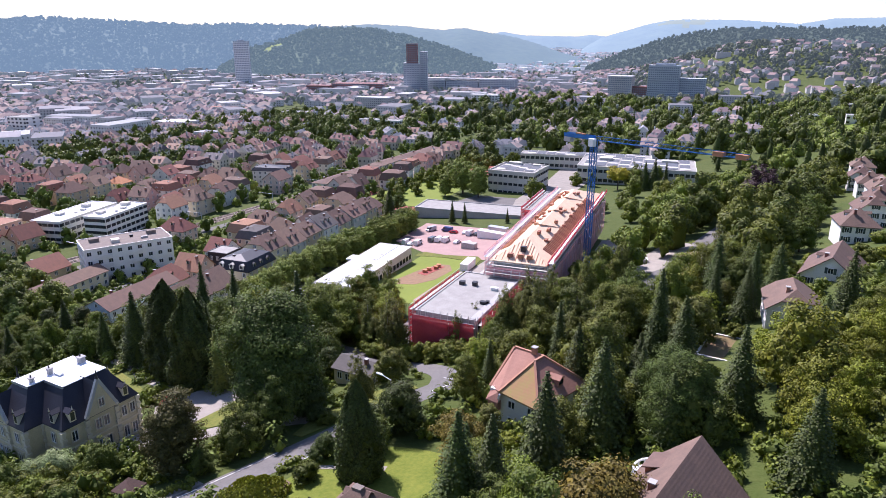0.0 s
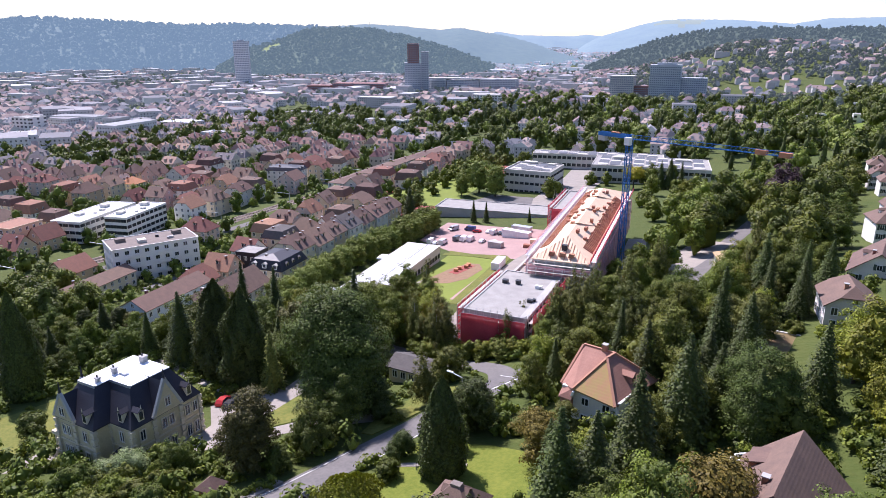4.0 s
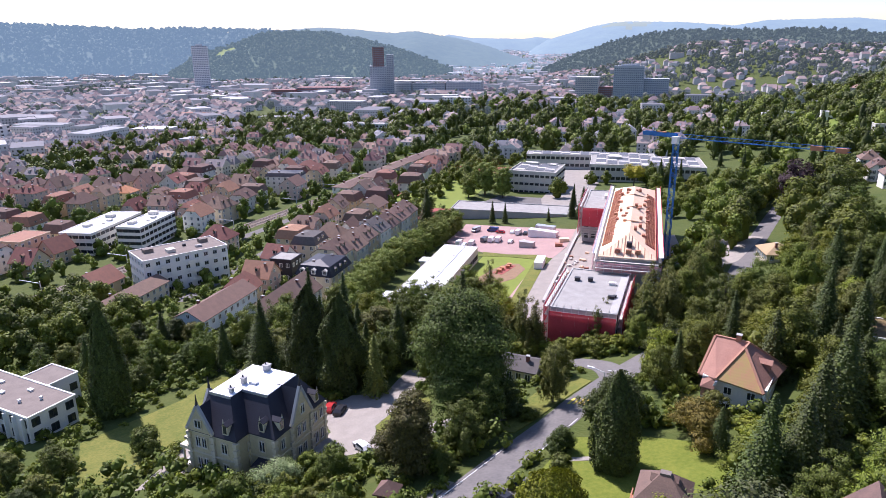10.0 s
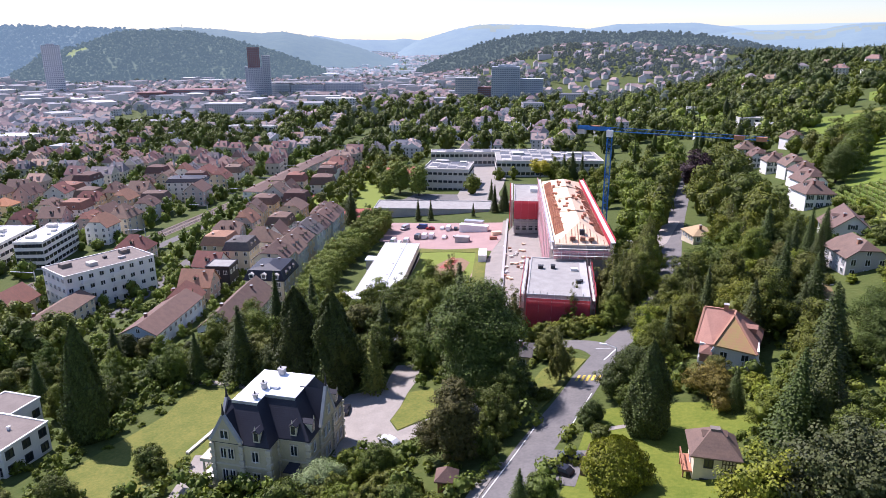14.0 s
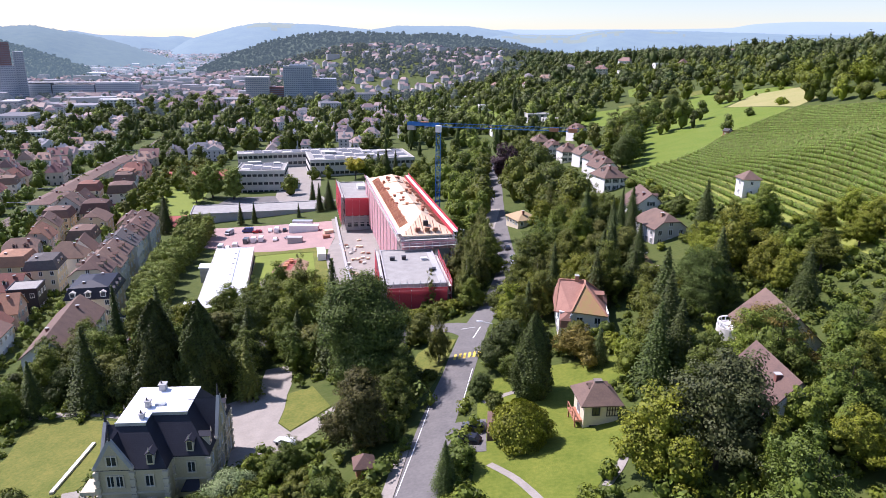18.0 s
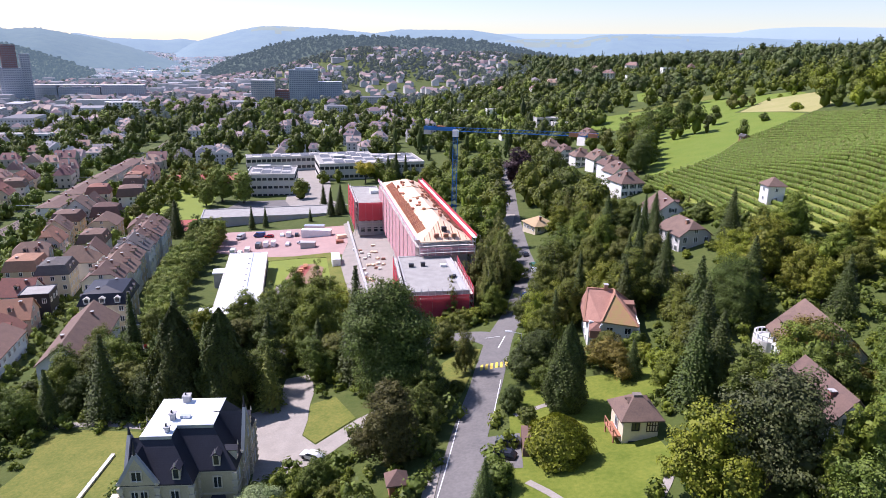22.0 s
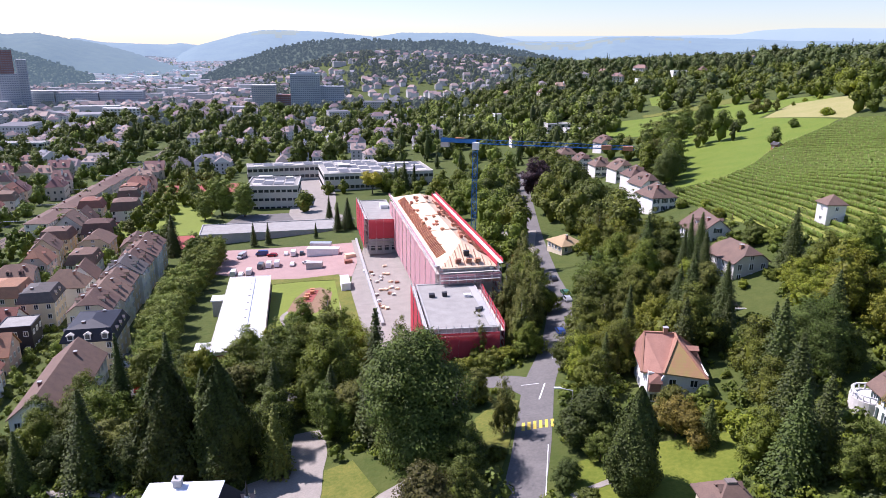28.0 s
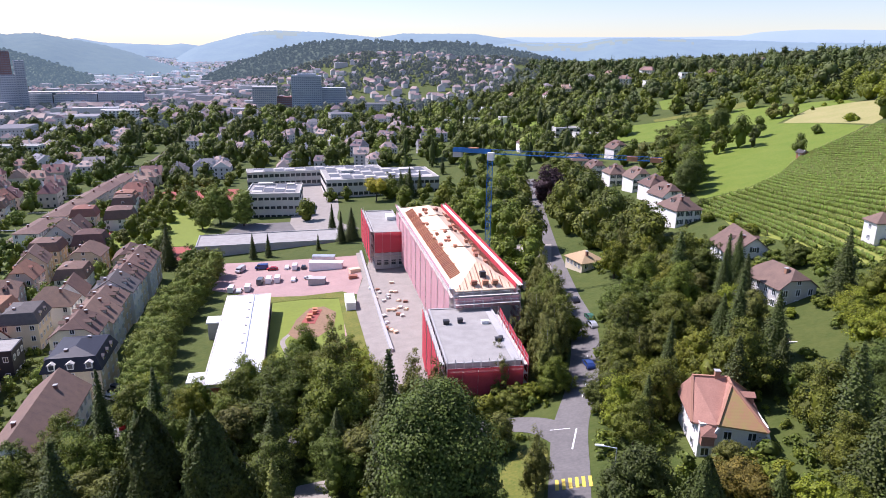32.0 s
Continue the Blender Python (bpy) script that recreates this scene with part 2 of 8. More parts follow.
def beam(bm, a, b, w, mi=0):
    """A square bar from a to b."""
    a, b = Vector(a), Vector(b)
    d = (b - a).normalized()
    s = d.cross(Vector((0, 0, 1)) if abs(d.z) < 0.9 else Vector((1, 0, 0))).normalized() * w / 2
    t = d.cross(s).normalized() * w / 2
    v = [bm.verts.new(p + i * s + j * t) for p in (a, b) for i, j in ((-1, -1), (1, -1), (1, 1), (-1, 1))]
    for f in ((3, 2, 1, 0), (4, 5, 6, 7), (0, 1, 5, 4), (1, 2, 6, 5), (2, 3, 7, 6), (3, 0, 4, 7)):
        bm.faces.new([v[i] for i in f]).material_index = mi


def slab(bm, pts, thick, mi=0):
    """A roof plane of some thickness below the given outline."""
    top = [bm.verts.new(p) for p in pts]
    low = [bm.verts.new((p[0], p[1], p[2] - thick)) for p in pts]
    bm.faces.new(top).material_index = mi
    bm.faces.new(low[::-1]).material_index = mi
    for i in range(len(pts)):
        j = (i + 1) % len(pts)
        bm.faces.new((top[j], top[i], low[i], low[j])).material_index = mi


def B():
    return bmesh.new()


def solid(name, verts, faces, materials, indices=None):
    me = bpy.data.meshes.new(name)
    me.from_pydata([tuple(v) for v in verts], [], [tuple(f) for f in faces])
    for m in materials if isinstance(materials, (list, tuple)) else [materials]:
        me.materials.append(m)
    if indices is not None:
        me.polygons.foreach_set("material_index", np.asarray(indices, np.int32))
    me.update()
    return me

GROUND_POINTS = [(47, 29, 14.3), (44, -35, 17.5), (46, -10, 16), (53, 70, 12.5), (58, 124, 10), (5, 5, 5.5), (-10, -18, 4.5), (18, 12, 8), (30, 60, 6.5),
        (-30, 100, 0), (-10, 130, 0.5), (-60, 60, -3), (-134, 75, -12), (-85, 250, -7), (-20, 210, -1), (-120, 300, -7), (72, 35, 18.5), (70, -2, 18.2),
        (105, 20, 25.5), (92, -8, 26.5), (104, 110, 27), (133, 108, 35), (75, 240, 13), (90, 180, 17), (0, 370, -6), (-400, 300, -14), (-400, 800, -15),
        (180, 130, 52), (90, -120, 26), (-60, -60, 0), (-160, -60, -8), (199, 188, 47), (237, 270, 53), (139, 181, 32), (190, 375, 36), (400, 330, 88), (380, 560, 66), (285, 262, 71), (330, 310, 80), (110, 1050, 34), (314, 845, 55), (371, 836, 70), (300, 1100, 56), (-100, 800, -13), (-600, 1500, -15), (0, 1600, -12)]
# ---- the lie of the land ----
CTRL = np.array(GROUND_POINTS, float)
_a = np.zeros((len(CTRL) + 1,) * 2)
_a[:-1, :-1] = np.hypot(CTRL[:, None, 0] - CTRL[None, :, 0], CTRL[:, None, 1] - CTRL[None, :, 1])
_a[-1, :-1] = _a[:-1, -1] = 1
_w = np.linalg.solve(_a, np.r_[CTRL[:, 2], 0])


def ground_many(x, y):
    r = np.hypot(x[..., None] - CTRL[:, 0], y[..., None] - CTRL[:, 1])
    return r @ _w[:-1] + _w[-1]


def gz(x, y):
    return float(ground_many(np.array(float(x)), np.array(float(y))))


EYE = (60.0, -80.0, 80.0)


def land(x, y):
    """The land's height, levelling out to the valley floor in the distance."""
    dx, dy = x - EYE[0], y - EYE[1]
    d = np.hypot(dx, dy)
    bearing = np.degrees(np.arctan2(dx, dy))
    near = ground_many(x, y)
    far_floor = np.interp(bearing, [-8, -3, 0, 3, 6, 10.5, 15, 20, 28, 40, 90], [-15, -4, 18, 42, 50, 58, 64, 72, 84, 102, 106])
    f = np.clip((d - 560) / 840, 0, 1)
    z = near * (1 - f) + far_floor * f
    z = z + np.interp(bearing, [-25, -19, -12, -6, 0, 3, 6], [0, 24, 84, 88, 46, 15, 0]) * np.clip((d - 1200) / 620, 0, 1)
    z = z + np.interp(bearing, [-60, -45, -22, -14], [0, 1, 1, 0]) * 40 * np.clip((d - 2300) / 2400, 0, 1)
    return z


def spread(lo, hi, step, reach_lo, reach_hi, grow=1.14):
    mid = list(np.arange(lo, hi + step, step))
    s, c = step, mid[-1]
    while c < reach_hi:
        s = min(s * grow, 60 if abs(c) < 2600 else 600)
        c += s
        mid.append(c)
    s, c = step, mid[0]
    out = []
    while c > reach_lo:
        s = min(s * grow, 60 if abs(c) < 2600 else 600)
        c -= s
        out.append(c)
    return np.array(out[::-1] + mid)


gx, gy = spread(-180, 260, 4.0, -9000, 9000), spread(-140, 420, 4.0, -2500, 12000)
X, Y = np.meshgrid(gx, gy)
Zg = land(X, Y)
nx, ny = len(gx), len(gy)
ids = np.arange(nx * ny).reshape(ny, nx)
quads = np.stack([ids[:-1, :-1], ids[:-1, 1:], ids[1:, 1:], ids[1:, :-1]], -1).reshape(-1, 4)
me = bpy.data.meshes.new("ground")
me.from_pydata(np.stack([X, Y, Zg], -1).reshape(-1, 3).tolist(), [], quads.tolist())
me.materials.append(ground_mat)
me.polygons.foreach_set("use_smooth", [True] * len(me.polygons))
ground = tagged(new("ground", me), "wooded hillside and valley floor with patchy grass", "ground", kind="structure")


def gzl(x, y):
    """Height of the ground sheet's own facets, so that things laid on it stay above it."""
    i = int(np.clip(np.searchsorted(gx, x) - 1, 0, nx - 2))
    j = int(np.clip(np.searchsorted(gy, y) - 1, 0, ny - 2))
    u, v = (x - gx[i]) / (gx[i + 1] - gx[i]), (y - gy[j]) / (gy[j + 1] - gy[j])
    return float((Zg[j, i] * (1 - u) + Zg[j, i + 1] * u) * (1 - v) + (Zg[j + 1, i] * (1 - u) + Zg[j + 1, i + 1] * u) * v)


def inside(x, y, poly):
    c = False
    for i in range(len(poly)):
        (x0, y0), (x1, y1) = poly[i], poly[i - 1]
        if (y0 > y) != (y1 > y) and x < (x1 - x0) * (y - y0) / (y1 - y0) + x0:
            c = not c
    return c


def sheet(name, poly, material, lift, label, category, step=3.0, kind="structure", level=None):
    """A surface laid over the ground within an outline, on a fine net that follows the land."""
    bm = B()
    vs = [bm.verts.new((x, y, 0)) for x, y in poly]
    bm.faces.new(vs)
    xs, ys = [p[0] for p in poly], [p[1] for p in poly]
    for axis, lo, hi in ((0, min(xs), max(xs)), (1, min(ys), max(ys))):
        c = math.ceil(lo / step) * step
        while c < hi:
            co, no = ((c, 0, 0), (1, 0, 0)) if axis == 0 else ((0, c, 0), (0, 1, 0))
            bmesh.ops.bisect_plane(bm, geom=bm.verts[:] + bm.edges[:] + bm.faces[:], plane_co=co, plane_no=no, dist=1e-4)
            c += step
    for v in bm.verts:
        v.co.z = (gzl(v.co.x, v.co.y) if level is None else level) + lift
    bmesh.ops.recalc_face_normals(bm, faces=bm.faces[:])
    if sum(f.normal.z for f in bm.faces) < 0:
        bmesh.ops.reverse_faces(bm, faces=bm.faces[:])
    edge = [e for e in bm.edges if e.is_boundary]
    ext = bmesh.ops.extrude_edge_only(bm, edges=edge)
    for v in ext["geom"]:
        if isinstance(v, bmesh.types.BMVert):
            v.co.z -= max(0.3, lift + 0.25) if level is None else 3.0
    ob = new(name, link_mesh(name, bm, material))
    return tagged(ob, label, category, kind=kind)


def ribbon(points, width):
    """The outline of a strip of some width along a line."""
    P = [Vector(p) for p in points]
    L, R = [], []
    for i, p in enumerate(P):
        d = (P[min(i + 1, len(P) - 1)] - P[max(i - 1, 0)]).normalized()
        n = Vector((-d.y, d.x)) * width / 2
        L.append(tuple(p + n)), R.append(tuple(p - n))
    return L + R[::-1]


def smooth_line(points, n=6):
    out = []
    P = [points[0]] + list(points) + [points[-1]]
    for i in range(1, len(P) - 2):
        a, b, c, d = (np.array(P[i + k], float) for k in (-1, 0, 1, 2))
        for s in np.linspace(0, 1, n, endpoint=False):
            out.append(tuple(0.5 * (2 * b + (c - a) * s + (2 * a - 5 * b + 4 * c - d) * s**2 + (3 * b - a - 3 * c + d) * s**3)))
    return out + [tuple(points[-1])]


ROAD_LINE = smooth_line([(22, -240), (37.5, -75), (39.5, -42), (41.3, -21), (42.5, -3), (44.1, 10), (45.7, 20), (47.2, 32), (49.4, 49), (54.2, 68), (58, 93), (58.2, 112), (57, 150), (56.5, 190), (57, 260), (58, 345)], 8)
road = sheet("road", ribbon(ROAD_LINE, 6.6), asphalt_old, 0.05, "grey asphalt street running along the hillside", "street")
SIDE_LINE = smooth_line([(49, 43), (44, 51), (36, 54.5), (26, 55), (10, 56), (-12, 58)], 6)
side_road = sheet("road", ribbon(SIDE_LINE, 6.0), asphalt_old, 0.056, "asphalt side street below the hedge of the school", "street")
sheet("pavement", ribbon([(x - 4.4, y) for x, y in ROAD_LINE[:32]], 2.0), paving, 0.13, "raised pavement of grey concrete along the street", "pavement")
YARD = [(-6, 12), (-5, 22), (2, 26), (0, 33), (-1, 39), (5, 40.5), (8, 30), (8.6, 24), (10, 17), (10.5, 11), (14.3, 6.5), (20.7, 14.6), (26, 19), (36, 24), (38, 20), (28, 14), (22.5, 9), (17, 1), (12, -3), (6, -5), (3, 6)]
sheet("yard", YARD, paving, 0.05, "pale gravel forecourt beside the villa", "yard")
sheet("path", ribbon(smooth_line([(-52, 21), (-42.5, 22.4), (-34, 22), (-26, 20), (-15, 19.4), (-5, 18)], 4), 2.2), paving, 0.07, "pale gravel path behind the villa", "path", 3.0)
sheet("path", [(-15, -26), (-20, -14), (-22.8, -8), (-18.5, -7), (-14, -13), (-10.5, -21)], paving, 0.07, "pale paved path below the villa's steps", "path", 3.0)
sheet("lawn", [(8.8, 24.1), (13.6, 26.6), (20.3, 15), (14.2, 7), (10.7, 11), (10.1, 17)], lawn_dry, 0.12, "small lawn between the forecourt and its drive", "lawn")

# ---- houses ----
TAKEN = []  # footprints already built on: x, y, half width, half depth, turn


def claim(x, y, w, d, rz):
    TAKEN.append((x, y, w / 2, d / 2, radians(rz)))


def free(x, y, margin=1.0):
    for cx, cy, hw, hd, a in TAKEN:
        dx, dy = x - cx, y - cy
        if abs(dx) + abs(dy) < (hw + hd + margin) * 1.5:
            u, v = dx * math.cos(a) + dy * math.sin(a), -dx * math.sin(a) + dy * math.cos(a)
            if abs(u) < hw + margin and abs(v) < hd + margin:
                return False
    return True


WINDOW_MESHES = {}


def window_mesh(w, h, style="plain"):
    """A window in one piece: frame, mullion, two recessed panes, and shutters where it has them."""
    key = (round(w, 2), round(h, 2), style)
    if key in WINDOW_MESHES:
        return WINDOW_MESHES[key]
    f = 0.22 if style == "stone" else 0.1
    frame_mat = {"plain": white_paint, "shutter": white_paint, "stone": stone_trim, "dark": dark_metal}[style]
    xs = [-w / 2 - f, -w / 2, -0.04, 0.04, w / 2, w / 2 + f]
    cols = [0, 1, 2, 1, 0]
    if style == "shutter":
        xs = [xs[0] - 0.6] + xs + [xs[-1] + 0.6]
        cols = [3] + cols + [3]
    zs = [-h / 2 - f, -h / 2, h / 2, h / 2 + f]
    bm = B()
    grid = [[bm.verts.new((x, -0.17, z)) for z in zs] for x in xs]
    for i, kind in enumerate(cols):
        for k in range(3):
            a, b, c_, d = grid[i][k], grid[i + 1][k], grid[i + 1][k + 1], grid[i][k + 1]
            if kind == 1 and k == 1:
                q = [bm.verts.new((v.co.x, -0.04, v.co.z)) for v in (a, b, c_, d)]
                bm.faces.new(q).material_index = 1
                for m, n in ((0, 1), (1, 2), (2, 3), (3, 0)):
                    p = (a, b, c_, d)
                    bm.faces.new((p[m], p[n], q[n], q[m])).material_index = 2
            else:
                bm.faces.new((a, b, c_, d)).material_index = {0: 0, 1: 0, 2: 2, 3: 3}[kind]
    edge = [e for e in bm.edges if e.is_boundary]
    ext = bmesh.ops.extrude_edge_only(bm, edges=edge)
    for v in ext["geom"]:
        if isinstance(v, bmesh.types.BMVert):
            v.co.y = 0.05
    WINDOW_MESHES[key] = link_mesh("window", bm, [frame_mat, window_glass, white_paint if style != "dark" else dark_metal, shutter_green])
    return WINDOW_MESHES[key]


def put_window(parent, x, y, z, face, w=1.1, h=1.5, style="plain"):
    """A window on a wall that faces face degrees from the house's front (-y)."""
    ob = new("window", window_mesh(w, h, style))
    ob.parent = parent
    ob.matrix_basis = pose(x, y, z, 0, 0, face)
    return ob


def window_rows(parent, w, d, floors, first, storey, per_front, per_side, size=(1.1, 1.5), style="plain", sides=(0, 90, 180, 270), end_gap=1.6):
    for face in sides:
        across = w if face in (0, 180) else d
        n = per_front if face in (0, 180) else per_side
        for k in range(floors):
            for i in range(n):
                s = 0 if n == 1 else -across / 2 + end_gap + (across - 2 * end_gap) * i / (n - 1)
                z = first + k * storey
                x, y = {0: (s, -d / 2), 90: (w / 2, s), 180: (-s, d / 2), 270: (-w / 2, -s)}[face]
                put_window(parent, x, y, z, face, size[0], size[1], style)


def roof_mesh(bm, w, d, z, rise, kind, over=0.5, thick=0.22):
    """A roof over a w x d plan whose ridge runs along y. kind: gable, hip, half (half-hipped), mansard, flat, pyramid."""
    a, b = w / 2 + over, d / 2 + over
    ez = z - over * rise / (w / 2) * 0.6
    if kind == "gable":
        slab(bm, [(-a, -b, ez), (0, -b, z + rise), (0, b, z + rise), (-a, b, ez)][::-1], thick)
        slab(bm, [(a, -b, ez), (0, -b, z + rise), (0, b, z + rise), (a, b, ez)], thick)
    elif kind in ("hip", "pyramid", "half"):
        r = max(0.15, b - a * (1.0 if kind == "hip" else 0.45)) if kind != "pyramid" else 0.2
        p, q = (0, -r, z + rise), (0, r, z + rise)
        if kind == "half":
            m = 0.5
            am, zm = a * (1 - m), ez + (z + rise - ez) * m
            slab(bm, [(-a, -b, ez), (-am, -b, zm), p, q, (-am, b, zm), (-a, b, ez)][::-1], thick)
            slab(bm, [(a, -b, ez), (am, -b, zm), p, q, (am, b, zm), (a, b, ez)], thick)
            slab(bm, [(-am, -b, zm), (am, -b, zm), p], thick)
            slab(bm, [(am, b, zm), (-am, b, zm), q], thick)
        else:
            slab(bm, [(-a, -b, ez), p, q, (-a, b, ez)][::-1], thick)
            slab(bm, [(a, -b, ez), p, q, (a, b, ez)], thick)
            slab(bm, [(-a, -b, ez), (a, -b, ez), p], thick)
            slab(bm, [(a, b, ez), (-a, b, ez), q], thick)
    elif kind == "mansard":
        i, top = 1.5, z + rise * 0.72
        c = [(-a, -b, ez), (a, -b, ez), (a, b, ez), (-a, b, ez)]
        e = [(-a + i, -b + i, top), (a - i, -b + i, top), (a - i, b - i, top), (-a + i, b - i, top)]
        for k in range(4):
            n = (k + 1) % 4
            slab(bm, [c[k], c[n], e[n], e[k]], thick)
        r = max(0.3, b - i - (a - i) * 0.8)
        p, q = (0, -r, z + rise), (0, r, z + rise)
        slab(bm, [e[0], e[1], p], thick), slab(bm, [e[2], e[3], q], thick)
        slab(bm, [e[1], e[2], q, p], thick), slab(bm, [e[3], e[0], p, q], thick)
    elif kind == "flat":
        box(bm, -a, a, -b, b, z, z + 0.25)
        for s in (-1, 1):
            box(bm, s * a - 0.15, s * a + 0.15, -b, b, z + 0.25, z + rise)
            box(bm, -a + 0.15, a - 0.15, s * b - 0.15, s * b + 0.15, z + 0.25, z + rise)


def gable_wall(bm, w, d, z0, z, rise, kind):
    box(bm, -w / 2, w / 2, -d / 2, d / 2, z0, z)
    top = rise * (0.5 if kind == "half" else 1.0) - 0.25
    if kind in ("gable", "half"):
        aw = w / 2 * (1 - (0.5 if kind == "half" else 0.98))
        for s in (-1, 1):
            y0, y1 = s * d / 2, s * (d / 2 - 0.3)
            v0 = [bm.verts.new(p) for p in ((-w / 2, y0, z), (w / 2, y0, z), (aw, y0, z + top), (-aw, y0, z + top))]
            v1 = [bm.verts.new(p) for p in ((-w / 2, y1, z), (w / 2, y1, z), (aw, y1, z + top), (-aw, y1, z + top))]
            bm.faces.new(v0 if s < 0 else v0[::-1])
            bm.faces.new(v1[::-1] if s < 0 else v1)
            for k in range(4):
                n = (k + 1) % 4
                bm.faces.new((v0[k], v1[k], v1[n], v0[n]) if s < 0 else (v0[n], v1[n], v1[k], v0[k]))


def dormer(roof, x, y, z, face, w=1.3, h=1.4, depth=2.2, wall=None, top=None):
    """A small gabled dormer that looks out of a roof."""
    bm = B()
    box(bm, -w / 2, w / 2, 0, depth, 0, h, 0)
    box(bm, -w / 2 + 0.2, w / 2 - 0.2, -0.03, 0.05, 0.25, h - 0.1, 2)
    slab(bm, [(-w / 2 - 0.2, -0.25, h - 0.05), (0, -0.25, h + 0.55), (0, depth, h + 0.55), (-w / 2 - 0.2, depth, h - 0.05)][::-1], 0.1, 1)
    slab(bm, [(w / 2 + 0.2, -0.25, h - 0.05), (0, -0.25, h + 0.55), (0, depth, h + 0.55), (w / 2 + 0.2, depth, h - 0.05)], 0.1, 1)
    ob = part("dormer", bm, [wall or plaster_grey, top or roof_brown, window_glass], roof)
    ob.matrix_basis = pose(x, y, z, 0, 0, face)
    return ob


def chimney(roof, x, y, z, h=1.4, w=0.7, material=None):
    bm = B()
    cbox(bm, x, y, z + h / 2, w, w, h)
    cbox(bm, x, y, z + h + 0.06, w + 0.2, w + 0.2, 0.12, 1)
    return part("chimney", bm, [material or roof_red, concrete], roof)


def house(x, y, rz, w, d, floors, rise, kind, wall_mat, roof_mat, label, name="house", base=None, storey=2.9, per_front=3, per_side=4, style="plain", chimneys=1, dormers=0, group="",
          size=(1.1, 1.5), over=0.5, sink=1.5, sides=(0, 90, 180, 270), eave=None, category="house"):
    z = gzl(x, y) if base is None else base
    ob = thing(name, x, y, z, rz, label, category, group)
    top = floors * storey + 0.4 if eave is None else eave - z
    bm = B()
    gable_wall(bm, w, d, -sink, top, rise, kind)
    part("wall", bm, wall_mat, ob)
    bm = B()
    roof_mesh(bm, w, d, top, rise, kind, over)
    bmesh.ops.remove_doubles(bm, verts=bm.verts[:], dist=0.002)
    roof = part("roof", bm, roof_mat, ob)
    st = (top - 0.4) / floors
    window_rows(ob, w, d, floors, st * 0.55 + 0.2, st, per_front, per_side, size, style, sides)
    if kind in ("gable", "half"):
        for s, face in ((-1, 0), (1, 180)):
            if face in sides:
                put_window(ob, 0, s * d / 2, top + rise * 0.3, face, 1.0, 1.2, style)
    for k in range(chimneys):
        chimney(roof, w * (0.12 if k % 2 else -0.14), d * (-0.25 + 0.5 * k), top + rise * 0.62)
    for k in range(dormers):
        yy = -d / 2 + d * (k + 1) / (dormers + 1)
        for s in (-1, 1):
            if kind == "mansard":
                dormer(roof, s * (w / 2 + 0.1), yy, top + 0.25, 90 * s, wall=wall_mat, top=roof_mat)
            else:
                dormer(roof, s * w * 0.33, yy, top + rise * 0.30, 90 * s, wall=wall_mat, top=roof_mat)
    claim(x, y, w + 1, d + 1, rz)
    return ob


def local(x, y, rz, u, v):
    a = radians(rz)
    return x + u * math.cos(a) - v * math.sin(a), y + u * math.sin(a) + v * math.cos(a)


def ring(bm, hx, hy, width, z0, z1):
    """A closed rim of some width round a rectangle."""
    loops = []
    for a, b, z in ((hx, hy, z0), (hx, hy, z1), (hx - width, hy - width, z1), (hx - width, hy - width, z0)):
        loops.append([bm.verts.new(p) for p in ((-a, -b, z), (a, -b, z), (a, b, z), (-a, b, z))])
    for k in range(4):
        p, q = loops[k], loops[(k + 1) % 4]
        for i in range(4):
            j = (i + 1) % 4
            bm.faces.new((p[i], p[j], q[j], q[i]))


def flat_block(name, corner, rz, w, d, z_top, z_base, wall_mat, roof_mat, label, floors, per_front, per_side, size, style="dark", parapet=0.5, category="building", sides=(0, 90, 180, 270), gap=1.6):
    """A flat-roofed building from its near left corner."""
    cx, cy = local(*corner, rz, w / 2, d / 2)
    ob = thing(name, cx, cy, z_base, rz, label, category)
    h = z_top - z_base
    bm = B()
    box(bm, -w / 2, w / 2, -d / 2, d / 2, 0, h - parapet)
    part("wall", bm, wall_mat, ob)
    bm = B()
    box(bm, -w / 2, w / 2, -d / 2, d / 2, h - parapet, h - parapet + 0.12, 0)
    part("roof", bm, roof_mat, ob)
    bm = B()
    ring(bm, w / 2 + 0.2, d / 2 + 0.2, 0.4, h - parapet, h)
    part("parapet", bm, wall_mat, ob)
    st = (h - parapet) / max(floors, 1)
    if floors:
        window_rows(ob, w, d, floors, st * 0.55, st, per_front, per_side, size, style, sides, gap)
    claim(cx, cy, w, d, rz)
    return ob


def roof_box(ob, name, x, y, z, sx, sy, sz, material, label=""):
    bm = B()
    cbox(bm, x, y, z + sz / 2, sx, sy, sz)
    cbox(bm, x, y, z + sz + 0.04, sx + 0.15, sy + 0.15, 0.08)
    return part(name, bm, material, ob, label)


# ---- the school under scaffolding ----
SCH = 15.7
school = thing("school_building", 32.8, 99.5, 3.0, SCH, "school building with bare new timber roof behind pink scaffold nets", "school")
EAVE, RIDGE, HALF, LONG = 18.5, 23.2, 7.2, 96.0
bm = B()
box(bm, -HALF, HALF, 0.6, LONG, -3, EAVE)
part("wall", bm, concrete, school, "grey rendered wall")
bm = B()
r0, r1, ov = 10.5, 80.0, 0.8
A, Bq, C, D = (-HALF - ov, -0.3, EAVE), (HALF + ov, -0.3, EAVE), (HALF + ov, LONG + 0.9, EAVE), (-HALF - ov, LONG + 0.9, EAVE)
P, Q = (0, r0, RIDGE), (0, r1, RIDGE)
slab(bm, [A, Bq, P], 0.25), slab(bm, [C, D, Q], 0.25), slab(bm, [Bq, C, Q, P], 0.25), slab(bm, [D, A, P, Q], 0.25)
